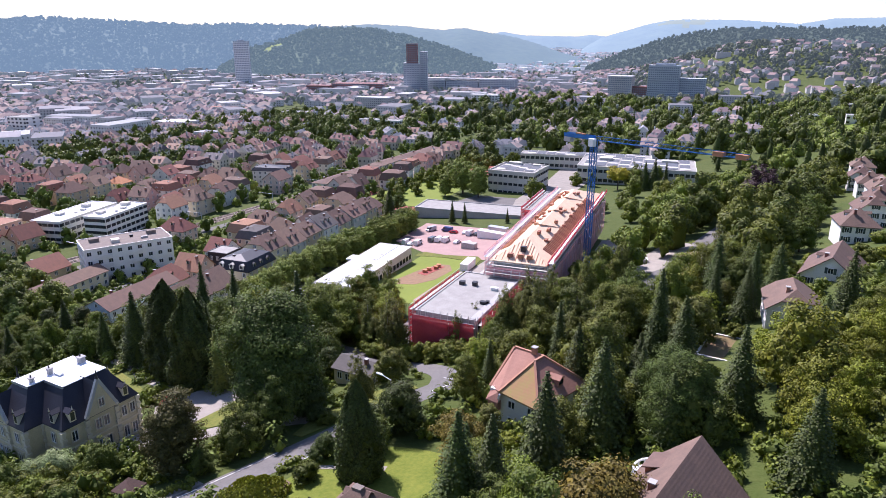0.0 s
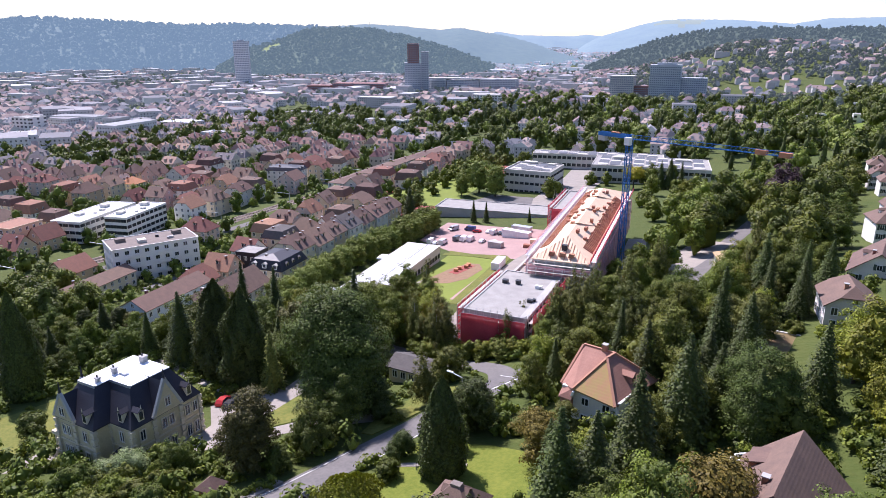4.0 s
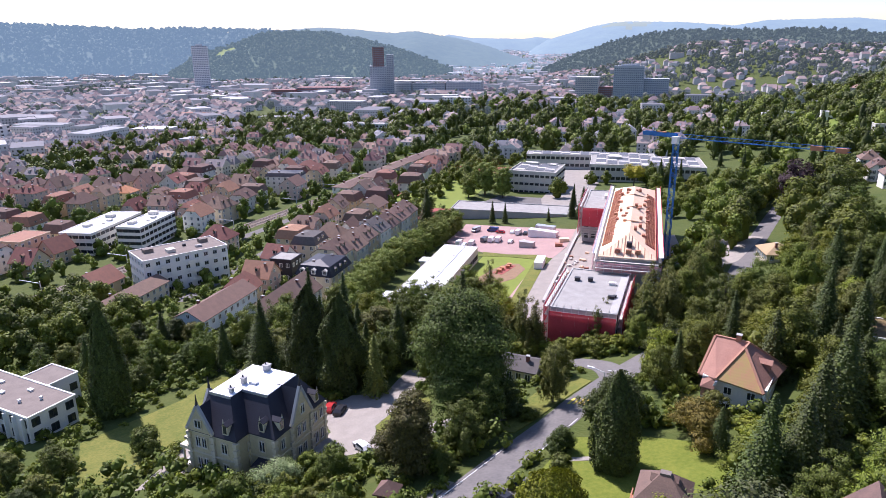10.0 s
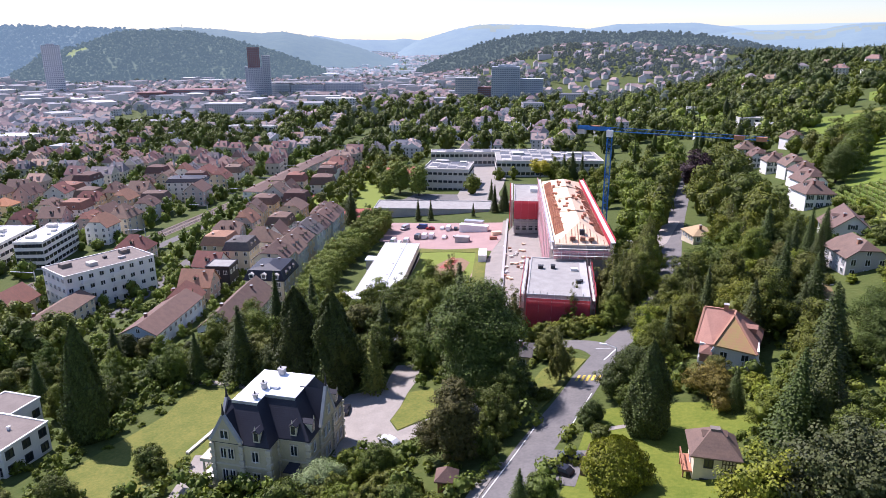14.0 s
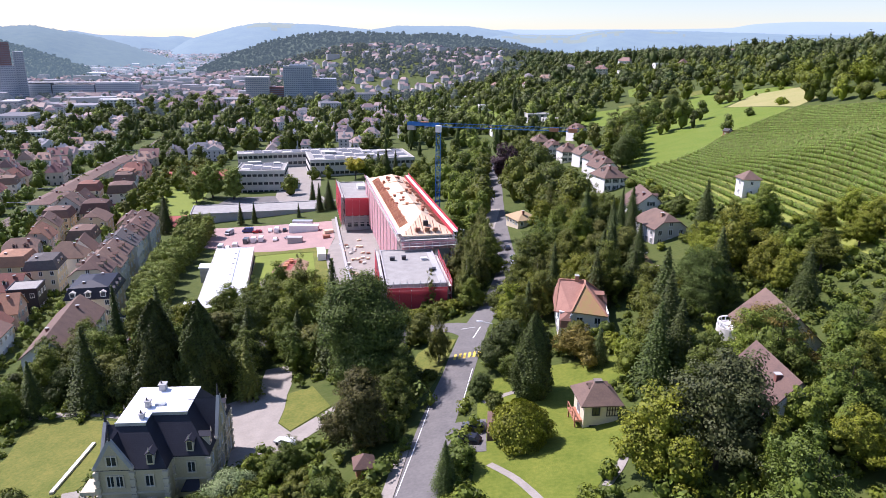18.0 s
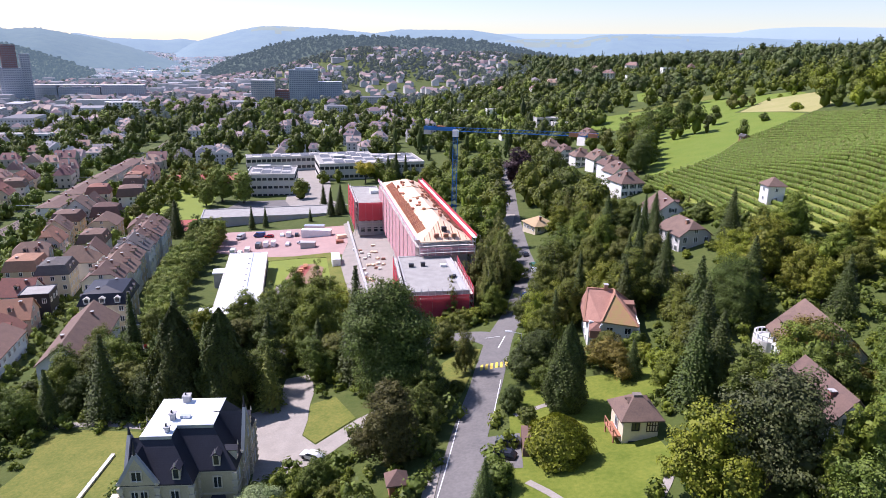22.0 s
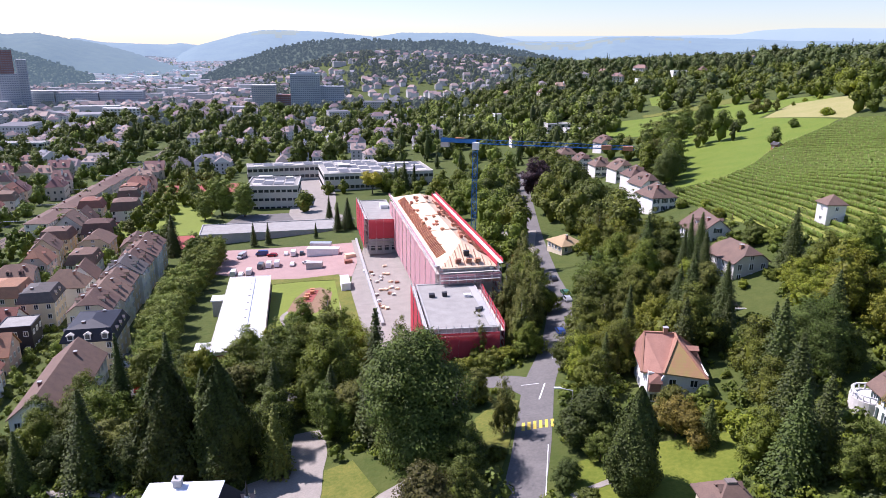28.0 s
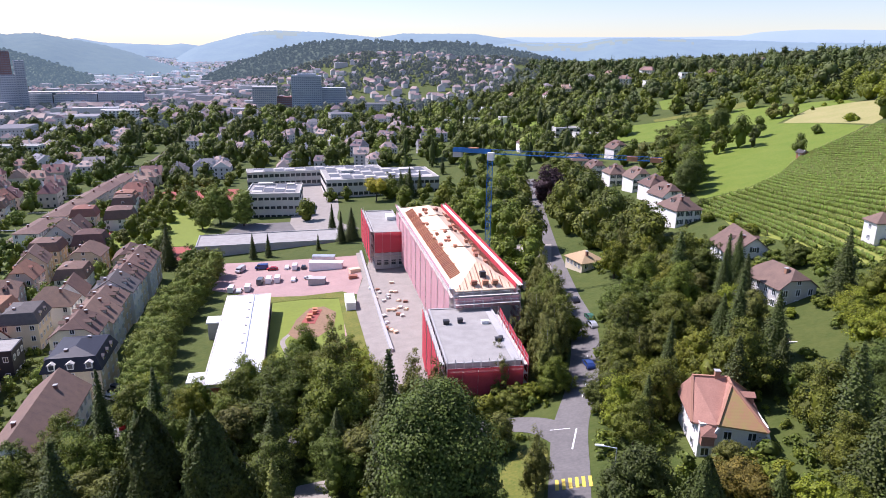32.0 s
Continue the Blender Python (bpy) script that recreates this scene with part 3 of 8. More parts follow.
timber_roof = part("roof", bm, timber, school, "fresh pale timber boarding on the roof")
claim(*local(32.8, 99.5, SCH, 0, 48), 22, 104, SCH)

# the flat annex in front
FLAT = 12.0
annex = flat_block("school_annex", (25.0, 64.3), FLAT, 16, 31.5, 17.2, 5.0, concrete, gravel_roof, "flat-roofed annex with pale gravel roof, wrapped in red net", 3, 8, 10, (1.6, 1.6), "dark", 0.35)
cube = flat_block("school_wing", (-9.0, 175.5), SCH, 11.5, 36, 15.5, 1.0, concrete, gravel_roof, "flat-roofed wing wrapped in red scaffold net", 3, 4, 9, (1.4, 1.6), "dark", 0.5)
pavilion = flat_block("school_pavilion", (-33.3, 74.0), 15.6, 13.4, 61.5, 4.2, -4.0, concrete_light, white_membrane, "long low school pavilion with a white membrane roof", 1, 5, 22, (1.6, 1.6), "dark", 0.25)
block3 = flat_block("school_block", (-96.6, 281.0), 12.0, 28.5, 30, 6.4, -9.0, concrete_light, gravel_roof, "three-storey pale concrete school block with ribbon windows", 3, 9, 9, (2.2, 1.3), "dark", 0.9)
hall = flat_block("gymnasium", (-92.4, 206.4), 18.0, 62, 19, -1.6, -9.0, concrete, gravel_roof, "low concrete gymnasium with a gravel roof", 0, 0, 0, (1, 1), "dark", 0.5)
glass_wing = flat_block("school_wing", (-66, 338), 19.0, 72, 40, 4.2, -8.0, concrete_light, gravel_roof, "modern school wing with ribbon windows and a solar roof", 2, 22, 12, (2.4, 1.8), "dark", 0.5)
long_wing = flat_block("school_wing", (-128, 372), 21.0, 92, 16, 1.5, -9.0, concrete_light, gravel_roof, "long low school wing with a gridded white facade", 2, 26, 4, (2.6, 1.9), "dark", 0.5)

# ---- surfaces round the school ----
def on_s(u, v):
    return local(32.8, 99.5, SCH, u, v)



sheet("sports_field", [(-102, 228), (-124, 322), (-166, 313), (-150, 226)], pitch_green, 0.06, "mown green football pitch", "sports field", 6.0)
sheet("running_track", [(-122, 326), (-134, 372), (-182, 362), (-170, 317)], track_red, 0.06, "red synthetic running track and court", "sports field", 6.0)
sheet("running_track", [(-152, 226), (-168, 313), (-176, 312), (-160, 224)], track_red, 0.07, "red synthetic running track beside the pitch", "sports field", 6.0)
PARK = [(-78, 198), (-20, 199), (-14, 186), (-11, 150), (-40, 150), (-68, 163)]
sheet("parking_lot", PARK, court_red, 0.06, "reddish paved lot full of site vehicles", "parking lot", 5.0)
sheet("site_yard", [(-14, 192), (4, 186), (14, 150), (24, 104), (16, 94), (8, 92), (-2, 96), (-11, 150)], paving, 0.06, "dusty grey construction yard", "yard", 5.0)
sheet("lawn", [(-40, 148), (-12, 146), (2, 96), (-24, 90)], pitch_green, 0.05, "green lawn between pavilion and school", "lawn", 4.0)

sheet("site_yard", [on_s(10, 8), on_s(17, 14), on_s(19, 60), on_s(17, 92), on_s(10, 92)], paving, 0.06, "dusty pale building site beside the school", "yard", 5.0)
sheet("school_court", ribbon(smooth_line([(-34, 246), (-50, 268), (-58, 305), (-68, 345), (-84, 392)], 5), 13), paving, 0.07, "pale paved school court between the wings", "yard", 6.0)
sheet("school_court", [(-98, 238), (-40, 255), (-46, 274), (-96, 268)], asphalt_old, 0.06, "grey paved court before the school block", "yard", 6.0)
sheet("terrain_court", [(-118, 200), (-96, 205), (-104, 228), (-122, 224)], track_red, 0.06, "red sports court beside the gymnasium", "sports field", 6.0)
# ---- named houses ----
def tri_gable(bm, a, b, apex, back, thick=0.35):
    """An upright gable wall a-b-apex of some thickness, thickened along the vector back."""
    p = [Vector(v) for v in (a, b, apex)]
    q = [v + Vector(back).normalized() * thick for v in p]
    P, Q = [bm.verts.new(v) for v in p], [bm.verts.new(v) for v in q]
    bm.faces.new(P), bm.faces.new(Q[::-1])
    for k in range(3):
        n = (k + 1) % 3
        bm.faces.new((P[n], P[k], Q[k], Q[n]))
    bmesh.ops.recalc_face_normals(bm, faces=bm.faces[:])


VW = 9.3
villa = thing("villa", -3.0, -6.0, 5.0, 8.0, "sandstone villa with dark slate mansard roofs and stepped gables", "villa")
claim(-3, -6, 19, 20, 8)
bm = B()
box(bm, -8.2, 2.4, -10, 8.4, -2.5, VW)
box(bm, 2.4, 8.2, -6.7, 8.4, -2.5, VW)
part("wall", bm, sandstone, villa, "weathered sandstone wall")
for a, b, apex, back in (((-8.3, -10.35, VW), (-2.7, -10.35, VW), (-5.5, -10.35, 14.2), (0, 1, 0)), ((8.75, -2.1, VW), (8.75, 3.9, VW), (8.75, 0.9, 15.6), (-1, 0, 0)), ((-8.7, -1.2, VW), (-8.7, -6.6, VW), (-8.7, -3.9, 13.8), (1, 0, 0))):
    bm = B()
    tri_gable(bm, a, b, apex, back, 0.45)
    part("gable", bm, sandstone, villa)
    bm = B()
    av, bv, pv, k = Vector(a), Vector(b), Vector(apex), Vector(back).normalized() * 0.2
    beam(bm, av + k - (bv - av).normalized() * 0.2, pv + k + Vector((0, 0, 0.3)), 0.55)
    beam(bm, bv + k + (bv - av).normalized() * 0.2, pv + k + Vector((0, 0, 0.3)), 0.55)
    part("coping", bm, panel_stone := mat("coping_stone", (0.42, 0.42, 0.40), (0.32, 0.33, 0.33), 0.8, 0.85), villa, "pale grey coping stones")
    for e in (av, bv):
        bm = B()
        bmesh.ops.create_icosphere(bm, subdivisions=2, radius=0.42, matrix=Matrix.Translation(e + k + Vector((0, 0, 0.2))))
        part("finial_ball", bm, stone_trim, villa)
    bm = B()
    bmesh.ops.create_cone(bm, segments=8, radius1=0.28, radius2=0.05, depth=2.4, cap_ends=True, matrix=Matrix.Translation(pv + k + Vector((0, 0, 1.3))))
    bmesh.ops.create_icosphere(bm, subdivisions=1, radius=0.3, matrix=Matrix.Translation(pv + k + Vector((0, 0, 0.7))))
    part("spire", bm, dark_metal, villa)
DK = 15.0
E_ = VW - 0.05
planes = [[(-8.5, -10.2, E_), (2.7, -10.2, E_), (-1.4, -6.1, DK), (-5.8, -6.1, DK)], [(2.7, -10.2, E_), (2.7, -6.9, E_), (-1.4, -3.0, DK), (-1.4, -6.1, DK)], [(2.7, -6.9, E_), (8.5, -6.9, E_), (4.25, -3.0, DK), (-1.4, -3.0, DK)],
          [(8.5, -6.9, E_), (8.5, 8.7, E_), (4.25, 5.4, DK), (4.25, -3.0, DK)], [(8.5, 8.7, E_), (-8.5, 8.7, E_), (-5.8, 5.4, DK), (4.25, 5.4, DK)], [(-8.5, 8.7, E_), (-8.5, -10.2, E_), (-5.8, -6.1, DK), (-5.8, 5.4, DK)]]
for pl in planes:
    bm = B()
    slab(bm, pl, 0.2)
    part("roof_slope", bm, slate, villa, "dark slate roof slope")
for a, b, c in (((-8.3, -10.0, VW), (-2.7, -10.0, VW), 'y'), ((8.4, -2.1, VW), (8.4, 3.9, VW), 'x'), ((-8.4, -6.6, VW), (-8.4, -1.2, VW), 'w')):
    m = (Vector(a) + Vector(b)) / 2
    top = {'y': 14.0, 'x': 15.3, 'w': 13.6}[c]
    inner = {'y': Vector((m.x, -5.0, top)), 'x': Vector((3.5, m.y, top)), 'w': Vector((-4.5, m.y, top))}[c]
    outer = Vector((m.x, m.y, top))
    for e, s in ((Vector(a), 1), (Vector(b), -1)):
        ein = e + (inner - outer)
        bm = B()
        slab(bm, [tuple(e), tuple(outer), tuple(inner), tuple(ein)][:: s if c != 'w' else -s][::-1], 0.15)
        bmesh.ops.recalc_face_normals(bm, faces=bm.faces[:])
        part("gable_roof", bm, slate, villa)
bm = B()
box(bm, -6.0, -1.2, -6.3, 5.6, DK, DK + 0.16)
box(bm, -1.2, 4.45, -3.2, 5.6, DK, DK + 0.16)
part("roof_deck", bm, white_sheet, villa, "white sheet-metal top of the roof")
for x0, x1, y in ((-6.0, -1.2, -6.25), (-1.2, 4.45, -3.15)):
    bm = B()
    box(bm, x0, x1, y - 0.12, y + 0.1, DK - 0.3, DK + 0.26)
    part("deck_edge", bm, metal_sheet, villa)
for x, y, w, h in ((-2.2, -4.8, 0.7, 0.9), (-2.4, -1.2, 0.8, 1.2), (-1.8, 4.7, 1.1, 1.2)):
    bm = B()
    cbox(bm, x, y, DK + h / 2, w, w, h)
    cbox(bm, x, y, DK + h + 0.1, w + 0.25, w + 0.25, 0.2)
    cbox(bm, x - w * 0.2, y, DK + h + 0.4, 0.22, 0.22, 0.5, 1)
    part("chimney", bm, [concrete, dark_metal], villa, "pale stone chimney")
bm = B()
cbox(bm, -0.6, -0.6, DK + 0.35, 1.6, 0.9, 0.5)
part("skylight", bm, metal_sheet, villa)
for x, y, face in ((0.2, -9.95, 0), (5.4, -6.6, 0), (8.2, -4.4, 90), (8.2, 6.3, 90), (-8.2, 3.5, 270), (0, 8.4, 180)):
    d = dormer(villa, x, y, VW + 0.55, face, 1.15, 1.9, 2.6, stone_trim, slate)
    bm = B()
    bmesh.ops.create_cone(bm, segments=6, radius1=0.14, radius2=0.02, depth=0.8, cap_ends=True, matrix=Matrix.Translation((0, -0.2, 2.85)))
    part("pinnacle", bm, stone_trim, d)
for z, h in ((7.0, 1.9), (2.6, 2.2)):
    for x in (-0.2, 5.4):
        put_window(villa, x, -10.0 if x < 2 else -6.7, z, 0, 1.15, h, "stone")
    for x in (-6.2, -4.8):
        put_window(villa, x, -10.0, z, 0, 1.0, h, "stone")
    for y in (-4.6, 0.1, 1.7, 5.4, 7.2):
        put_window(villa, 8.2, y, z, 90, 1.0, h, "stone")
    for y in (-7.5, -3.9, 0.5, 4.5):
        put_window(villa, -8.2, y, z, 270, 1.0, h, "stone")
    for x in (-5, 0, 5):
        put_window(villa, x, 8.4, z, 180, 1.0, h, "stone")
put_window(villa, -5.5, -10.36, 10.9, 0, 1.4, 1.5, "stone")
put_window(villa, 8.75, 0.9, 11.3, 90, 1.0, 1.6, "stone")
for z in (4.7, 8.9):
    for x0, x1, y in ((-8.3, 2.5, -10.05), (2.5, 8.3, -6.75)):
        bm = B()
        box(bm, x0, x1, y - 0.12, y + 0.05, z, z + 0.3)
        part("string_course", bm, stone_trim, villa)
    bm = B()
    box(bm, 8.15, 8.35, -6.8, 8.5, z, z + 0.3)
    part("string_course", bm, stone_trim, villa)
for x, y in ((-8.2, -10), (2.4, -10), (2.4, -6.7), (8.2, -6.7), (8.2, 8.4), (-2.7, -10), (8.2, -2.1), (8.2, 3.9)):
    for k in range(14):
        w = 0.55 if k % 2 else 0.38
        bm = B()
        cbox(bm, x, y, -0.6 + k * 0.7, w * 1.6, w * 1.6, 0.62)
        part("quoin", bm, stone_trim, villa)
bm = B()
box(bm, 4.0, 6.8, -8.3, -6.7, -2, 3.6)
slab(bm, [(3.8, -8.5, 3.6), (7.0, -8.5, 3.6), (6.4, -6.7, 4.7), (4.4, -6.7, 4.7)], 0.12, 1)
part("bay", bm, [sandstone, slate], villa, "stone bay with a slate cap")
for k in range(6):
    bm = B()
    box(bm, -11.6 - k * 0.35, -8.2, -9.6 + k * 0.002, -6.4 - k * 0.002, -2.4, 0.9 - k * 0.35)
    part("step", bm, concrete_light, villa, "stone entrance step")
bm = B()
for y in (-9.3, -6.7):
    bmesh.ops.create_cone(bm, segments=10, radius1=0.24, radius2=0.2, depth=3.6, cap_ends=True, matrix=Matrix.Translation((-10.9, y, 2.6)))
box(bm, -11.3, -8.2, -9.8, -6.2, 4.4, 5.0)
part("porch", bm, stone_trim, villa, "columned stone porch")

mansard_house = house(-69, 84, 16, 13, 15.5, 3, 4.0, "mansard", plaster_cream, slate, "cream apartment house with a dark slate mansard roof", base=-5.0, eave=5.2, dormers=3, chimneys=2)
house(-61.6, 56.2, 16.5, 12.0, 31, 2, 5.0, "gable", plaster_white, roof_taupe, "long white row house with a brown tiled roof", base=-4.0, eave=3.5, per_side=10, chimneys=2)
for x in (-4.2, 0.0, 4.2):
    dormer(mansard_house, x, -8.2, 10.5, 0, 1.5, 1.5, 2.0, plaster_white, concrete_light)
house(-86, 51, 16, 10.5, 30, 2, 2.8, "gable", plaster_blue, roof_brown, "long row house with pale blue walls and brown tiles", base=-7.5, eave=0, per_side=9)
house(-130, 48, 18, 9.5, 31, 2, 2.4, "gable", plaster_cream, roof_brown, "long low row house with a brown tiled roof", base=-11, eave=-5, per_side=9)
apart = flat_block("apartment_block", local(-138, 60, -17, -17.5, 0), -17, 17.5, 33, 2.7, -12.5, plaster_white, gravel_brown, "white four-storey apartment block with a flat roof", 4, 5, 9, (1.5, 1.5), "plain", 0.4)
house(105.6, 124.2, 1, 12.0, 16, 1, 5.0, "gable", plaster_white, roof_taupe, "white chalet with dark green shutters and brown tiles", base=24.6, style="shutter", eave=28.2, dormers=1, sink=3.0, over=0.7)
house(102.5, 90.5, 16, 9.8, 11.5, 2, 3.8, "half", plaster_grey, roof_taupe, "grey house with a brown tiled half-hipped roof", base=24.2, eave=29.8)
house(133, 108.5, 5, 5.2, 5.2, 2, 2.2, "pyramid", plaster_white, roof_taupe, "small white vineyard tower with a tiled pyramid roof", base=34.6, per_front=1, per_side=1, chimneys=0, size=(0.8, 1.0))
brown_house = house(104.9, 13.4, -1, 11.2, 14.2, 2, 5.6, "gable", plaster_white, roof_taupe, "white house with a large steep brown tiled roof", base=24.0, eave=29.4, style="shutter", over=0.7)
for v in (4.2, -1.6):
    bm = B()
    box(bm, -4.6, -2.0, v - 1.6, v + 1.6, 6.2, 7.5, 0)
    box(bm, -4.65, -4.55, v - 1.3, v + 1.3, 6.5, 7.3, 1)
    slab(bm, [(-5.0, v - 1.9, 7.55), (-1.2, v - 1.9, 8.9), (-1.2, v + 1.9, 8.9), (-5.0, v + 1.9, 7.55)][::-1], 0.16, 2)
    part("shed_dormer", bm, [timber_dark, window_glass, roof_taupe], brown_house, "wide dark shed dormer")
house(92.8, -14.2, 4, 9.6, 12.0, 2, 5.6, "gable", plaster_white, roof_taupe, "white house with a steep brown tiled roof and shutters", base=25.5, eave=30.8, style="shutter", over=0.8)

house(-92, 66, 20, 10, 12, 2, 5.0, "half", plaster_ochre, roof_red, "ochre house with a red half-hipped roof behind the row houses", base=-8.0, eave=-1.0, dormers=1)
house(-99, 82, 108, 9.5, 11, 2, 5.0, "gable", plaster_pink, roof_red, "pink house with a steep red gabled roof", base=-9.0, eave=-1.6, dormers=1)
house(-108, 118, 18, 10.5, 12.5, 3, 4.0, "mansard", plaster_cream, roof_grey, "cream town house with a grey mansard roof and dormers", base=-9.5, eave=1.0, dormers=2)
house(-112, 104, 100, 10, 10.5, 2, 4.8, "gable", plaster_white, roof_red, "white house with a red gabled roof beside the terrace", base=-9.8, eave=-2.6, dormers=1)
house(-113, 150, 22, 9.5, 11.5, 2, 5.4, "gable", plaster_white, roof_brown, "white house with a steep brown gabled roof", base=-10.0, eave=-2.8)
flat_block("apartment_block", (-104.5, 92), 18, 9, 9, 0.6, -9.5, slate, gravel_roof, "dark flat-roofed house with pale dormers", 2, 3, 3, (1.1, 1.4), "plain", 0.3)

# ---- the red-roofed house ----
roof_moss = tile_roof("roof_moss", (0.42, 0.20, 0.12), (0.34, 0.28, 0.09), 0.0)
roof_plain_red = tile_roof("roof_plain_red", (0.42, 0.22, 0.16), (0.30, 0.155, 0.115), 0.0)
ridge_pale = mat("ridge_pale", (0.46, 0.24, 0.16), (0.38, 0.20, 0.13), 1.0, 0.9)
RX, RY, RZ = 73.2, 38.6, -2.0
red_house = thing("house", RX, RY, 17.6, RZ, "white house with a mossy red tiled bellcast hip roof", "house")
claim(RX, RY, 14, 15, RZ)
bm = B()
box(bm, -5.6, 5.0, -6.0, 6.5, -2, 6.2)
part("wall", bm, plaster_white, red_house)
e1, e2, zr, ze = 6.4, 5.6, 11.0, 5.6
for pl, m in (([(-3.2, -6.9, 6.6), (4.6, -7.2, 6.0), (0.0, -1.2, zr)], roof_moss), ([(4.6, -7.2, 6.0), (6.2, 6.9, ze), (0.2, 1.4, zr), (0.0, -1.2, zr)], roof_plain_red), ([(6.2, 6.9, ze), (-6.4, 6.9, ze), (-5.6, 1.4, zr), (0.2, 1.4, zr)], roof_plain_red),
              ([(-6.4, 6.9, ze), (-6.6, -4.6, ze), (-5.6, 1.0, zr), (-5.6, 1.4, zr)], roof_plain_red), ([(-6.6, -4.6, ze), (-3.2, -6.9, 6.6), (0.0, -1.2, zr), (0.2, 1.4, zr), (-5.6, 1.4, zr)], roof_plain_red)):
    bm = B()
    slab(bm, pl, 0.25)
    bmesh.ops.recalc_face_normals(bm, faces=bm.faces[:])
    part("roof_slope", bm, m, red_house, "mossy orange tiles" if m is roof_moss else "")
for a, b in (((-3.2, -6.9, 6.6), (0, -1.2, zr)), ((4.6, -7.2, 6.0), (0, -1.2, zr)), ((0, -1.2, zr), (0.2, 1.4, zr)), ((0.2, 1.4, zr), (-5.6, 1.4, zr)), ((-6.6, -4.6, ze), (-5.6, 1.2, zr)), ((0.2, 1.4, zr), (6.2, 6.9, ze))):
    bm = B()
    beam(bm, a, b, 0.38)
    part("ridge_tiles", bm, ridge_pale, red_house)
bm = B()
slab(bm, [(-5.6, -7.3, 4.6), (-3.2, -7.3, 4.6), (-3.2, -6.2, 6.5), (-5.6, -5.2, 6.3)], 0.2)
box(bm, -5.4, -3.4, -7.0, -6.0, 2.8, 4.5)
part("bay_roof", bm, roof_plain_red, red_house, "low red bay roof")
chimney(red_house, -1.6, 1.4, zr - 0.4, 1.5, 0.8)
d = dormer(red_house, 4.3, 0.5, 7.2, 90, 1.6, 1.3, 2.6, roof_plain_red, roof_plain_red)
for x in (-4.4, -1.2, 2.6):
    put_window(red_house, x, -6.0, 4.4, 0, 1.2, 1.3)
    put_window(red_house, x, -6.0, 1.2, 0, 1.2, 1.4)
for y in (-3, 1, 4.5):
    for z in (1.2, 4.2):
        put_window(red_house, 5.0, y, z, 90, 1.1, 1.3)
        put_window(red_house, -5.6, y, z, 270, 1.1, 1.3)
for s, x in ((-1, -3.0), (1, 4.4)):
    bm = B()
    beam(bm, (x, -6.9, 6.1), (x + s * 0.9, -6.6, 3.6), 0.4)
    part("eave_bracket", bm, white_paint, red_house)

# ---- garden house ----
gh = thing("garden_house", 70.0, -2.0, 19.6, 8, "small cream half-timbered garden house with a brown tiled hip roof", "garden house")
claim(70, -2, 8, 8, 0)
bm = B()
box(bm, -2.9, 2.9, -2.9, 2.9, -4.0, 3.4)
part("wall", bm, plaster_cream, gh)
for pl in ([(-3.6, -3.6, 3.2), (3.6, -3.6, 3.2), (0.6, -0.4, 6.0), (-0.6, -0.4, 6.0)], [(3.6, -3.6, 3.2), (3.6, 3.6, 3.2), (0.6, 0.4, 6.0), (0.6, -0.4, 6.0)], [(3.6, 3.6, 3.2), (-3.6, 3.6, 3.2), (-0.6, 0.4, 6.0), (0.6, 0.4, 6.0)], [(-3.6, 3.6, 3.2), (-3.6, -3.6, 3.2), (-0.6, -0.4, 6.0), (-0.6, 0.4, 6.0)]):
    bm = B()
    slab(bm, pl, 0.2)
    part("roof_slope", bm, roof_taupe, gh)
bm = B()
box(bm, -0.7, 0.7, -0.5, 0.5, 5.8, 6.15)
part("roof_cap", bm, gravel_brown, gh)
dormer(gh, -1.6, -0.2, 4.4, 270, 1.2, 0.8, 1.4, timber_dark, roof_taupe)
dormer(gh, 1.5, 0.3, 4.4, 90, 1.2, 0.8, 1.4, timber_dark, roof_taupe)
put_window(gh, -0.9, -2.9, 1.9, 0, 1.1, 1.3, "dark")
for k in range(5):
    bm = B()
    box(bm, 0.9 + k * 0.45, 1.05 + k * 0.45, -2.98, -2.85, 0.9, 3.3)
    part("timber_post", bm, bark, gh, "dark frame timber")
for z in (0.9, 2.0, 3.2):
    bm = B()
    box(bm, 0.9, 2.9, -2.97, -2.86, z, z + 0.14)
    part("timber_rail", bm, bark, gh)
bm = B()
box(bm, -4.3, -2.9, -2.4, 2.0, -0.3, 0.0)
for y in (-2.2, 1.8):
    box(bm, -4.2, -4.0, y - 0.1, y + 0.1, -4.0, -0.3)
for y in (-2.4, -0.9, 0.6, 2.0):
    box(bm, -4.3, -4.18, y - 0.06, y + 0.06, 0.0, 1.0)
box(bm, -4.32, -4.16, -2.45, 2.05, 1.0, 1.1)
part("balcony", bm, timber_dark, gh, "brown timber balcony")
put_window(gh, -2.9, 0, 1.2, 270, 1.0, 1.9)
put_window(gh, -1.2, -2.9, -1.4, 0, 1.2, 1.2, "dark")
put_window(gh, 1.4, -2.9, -1.4, 0, 1.2, 1.2, "dark")

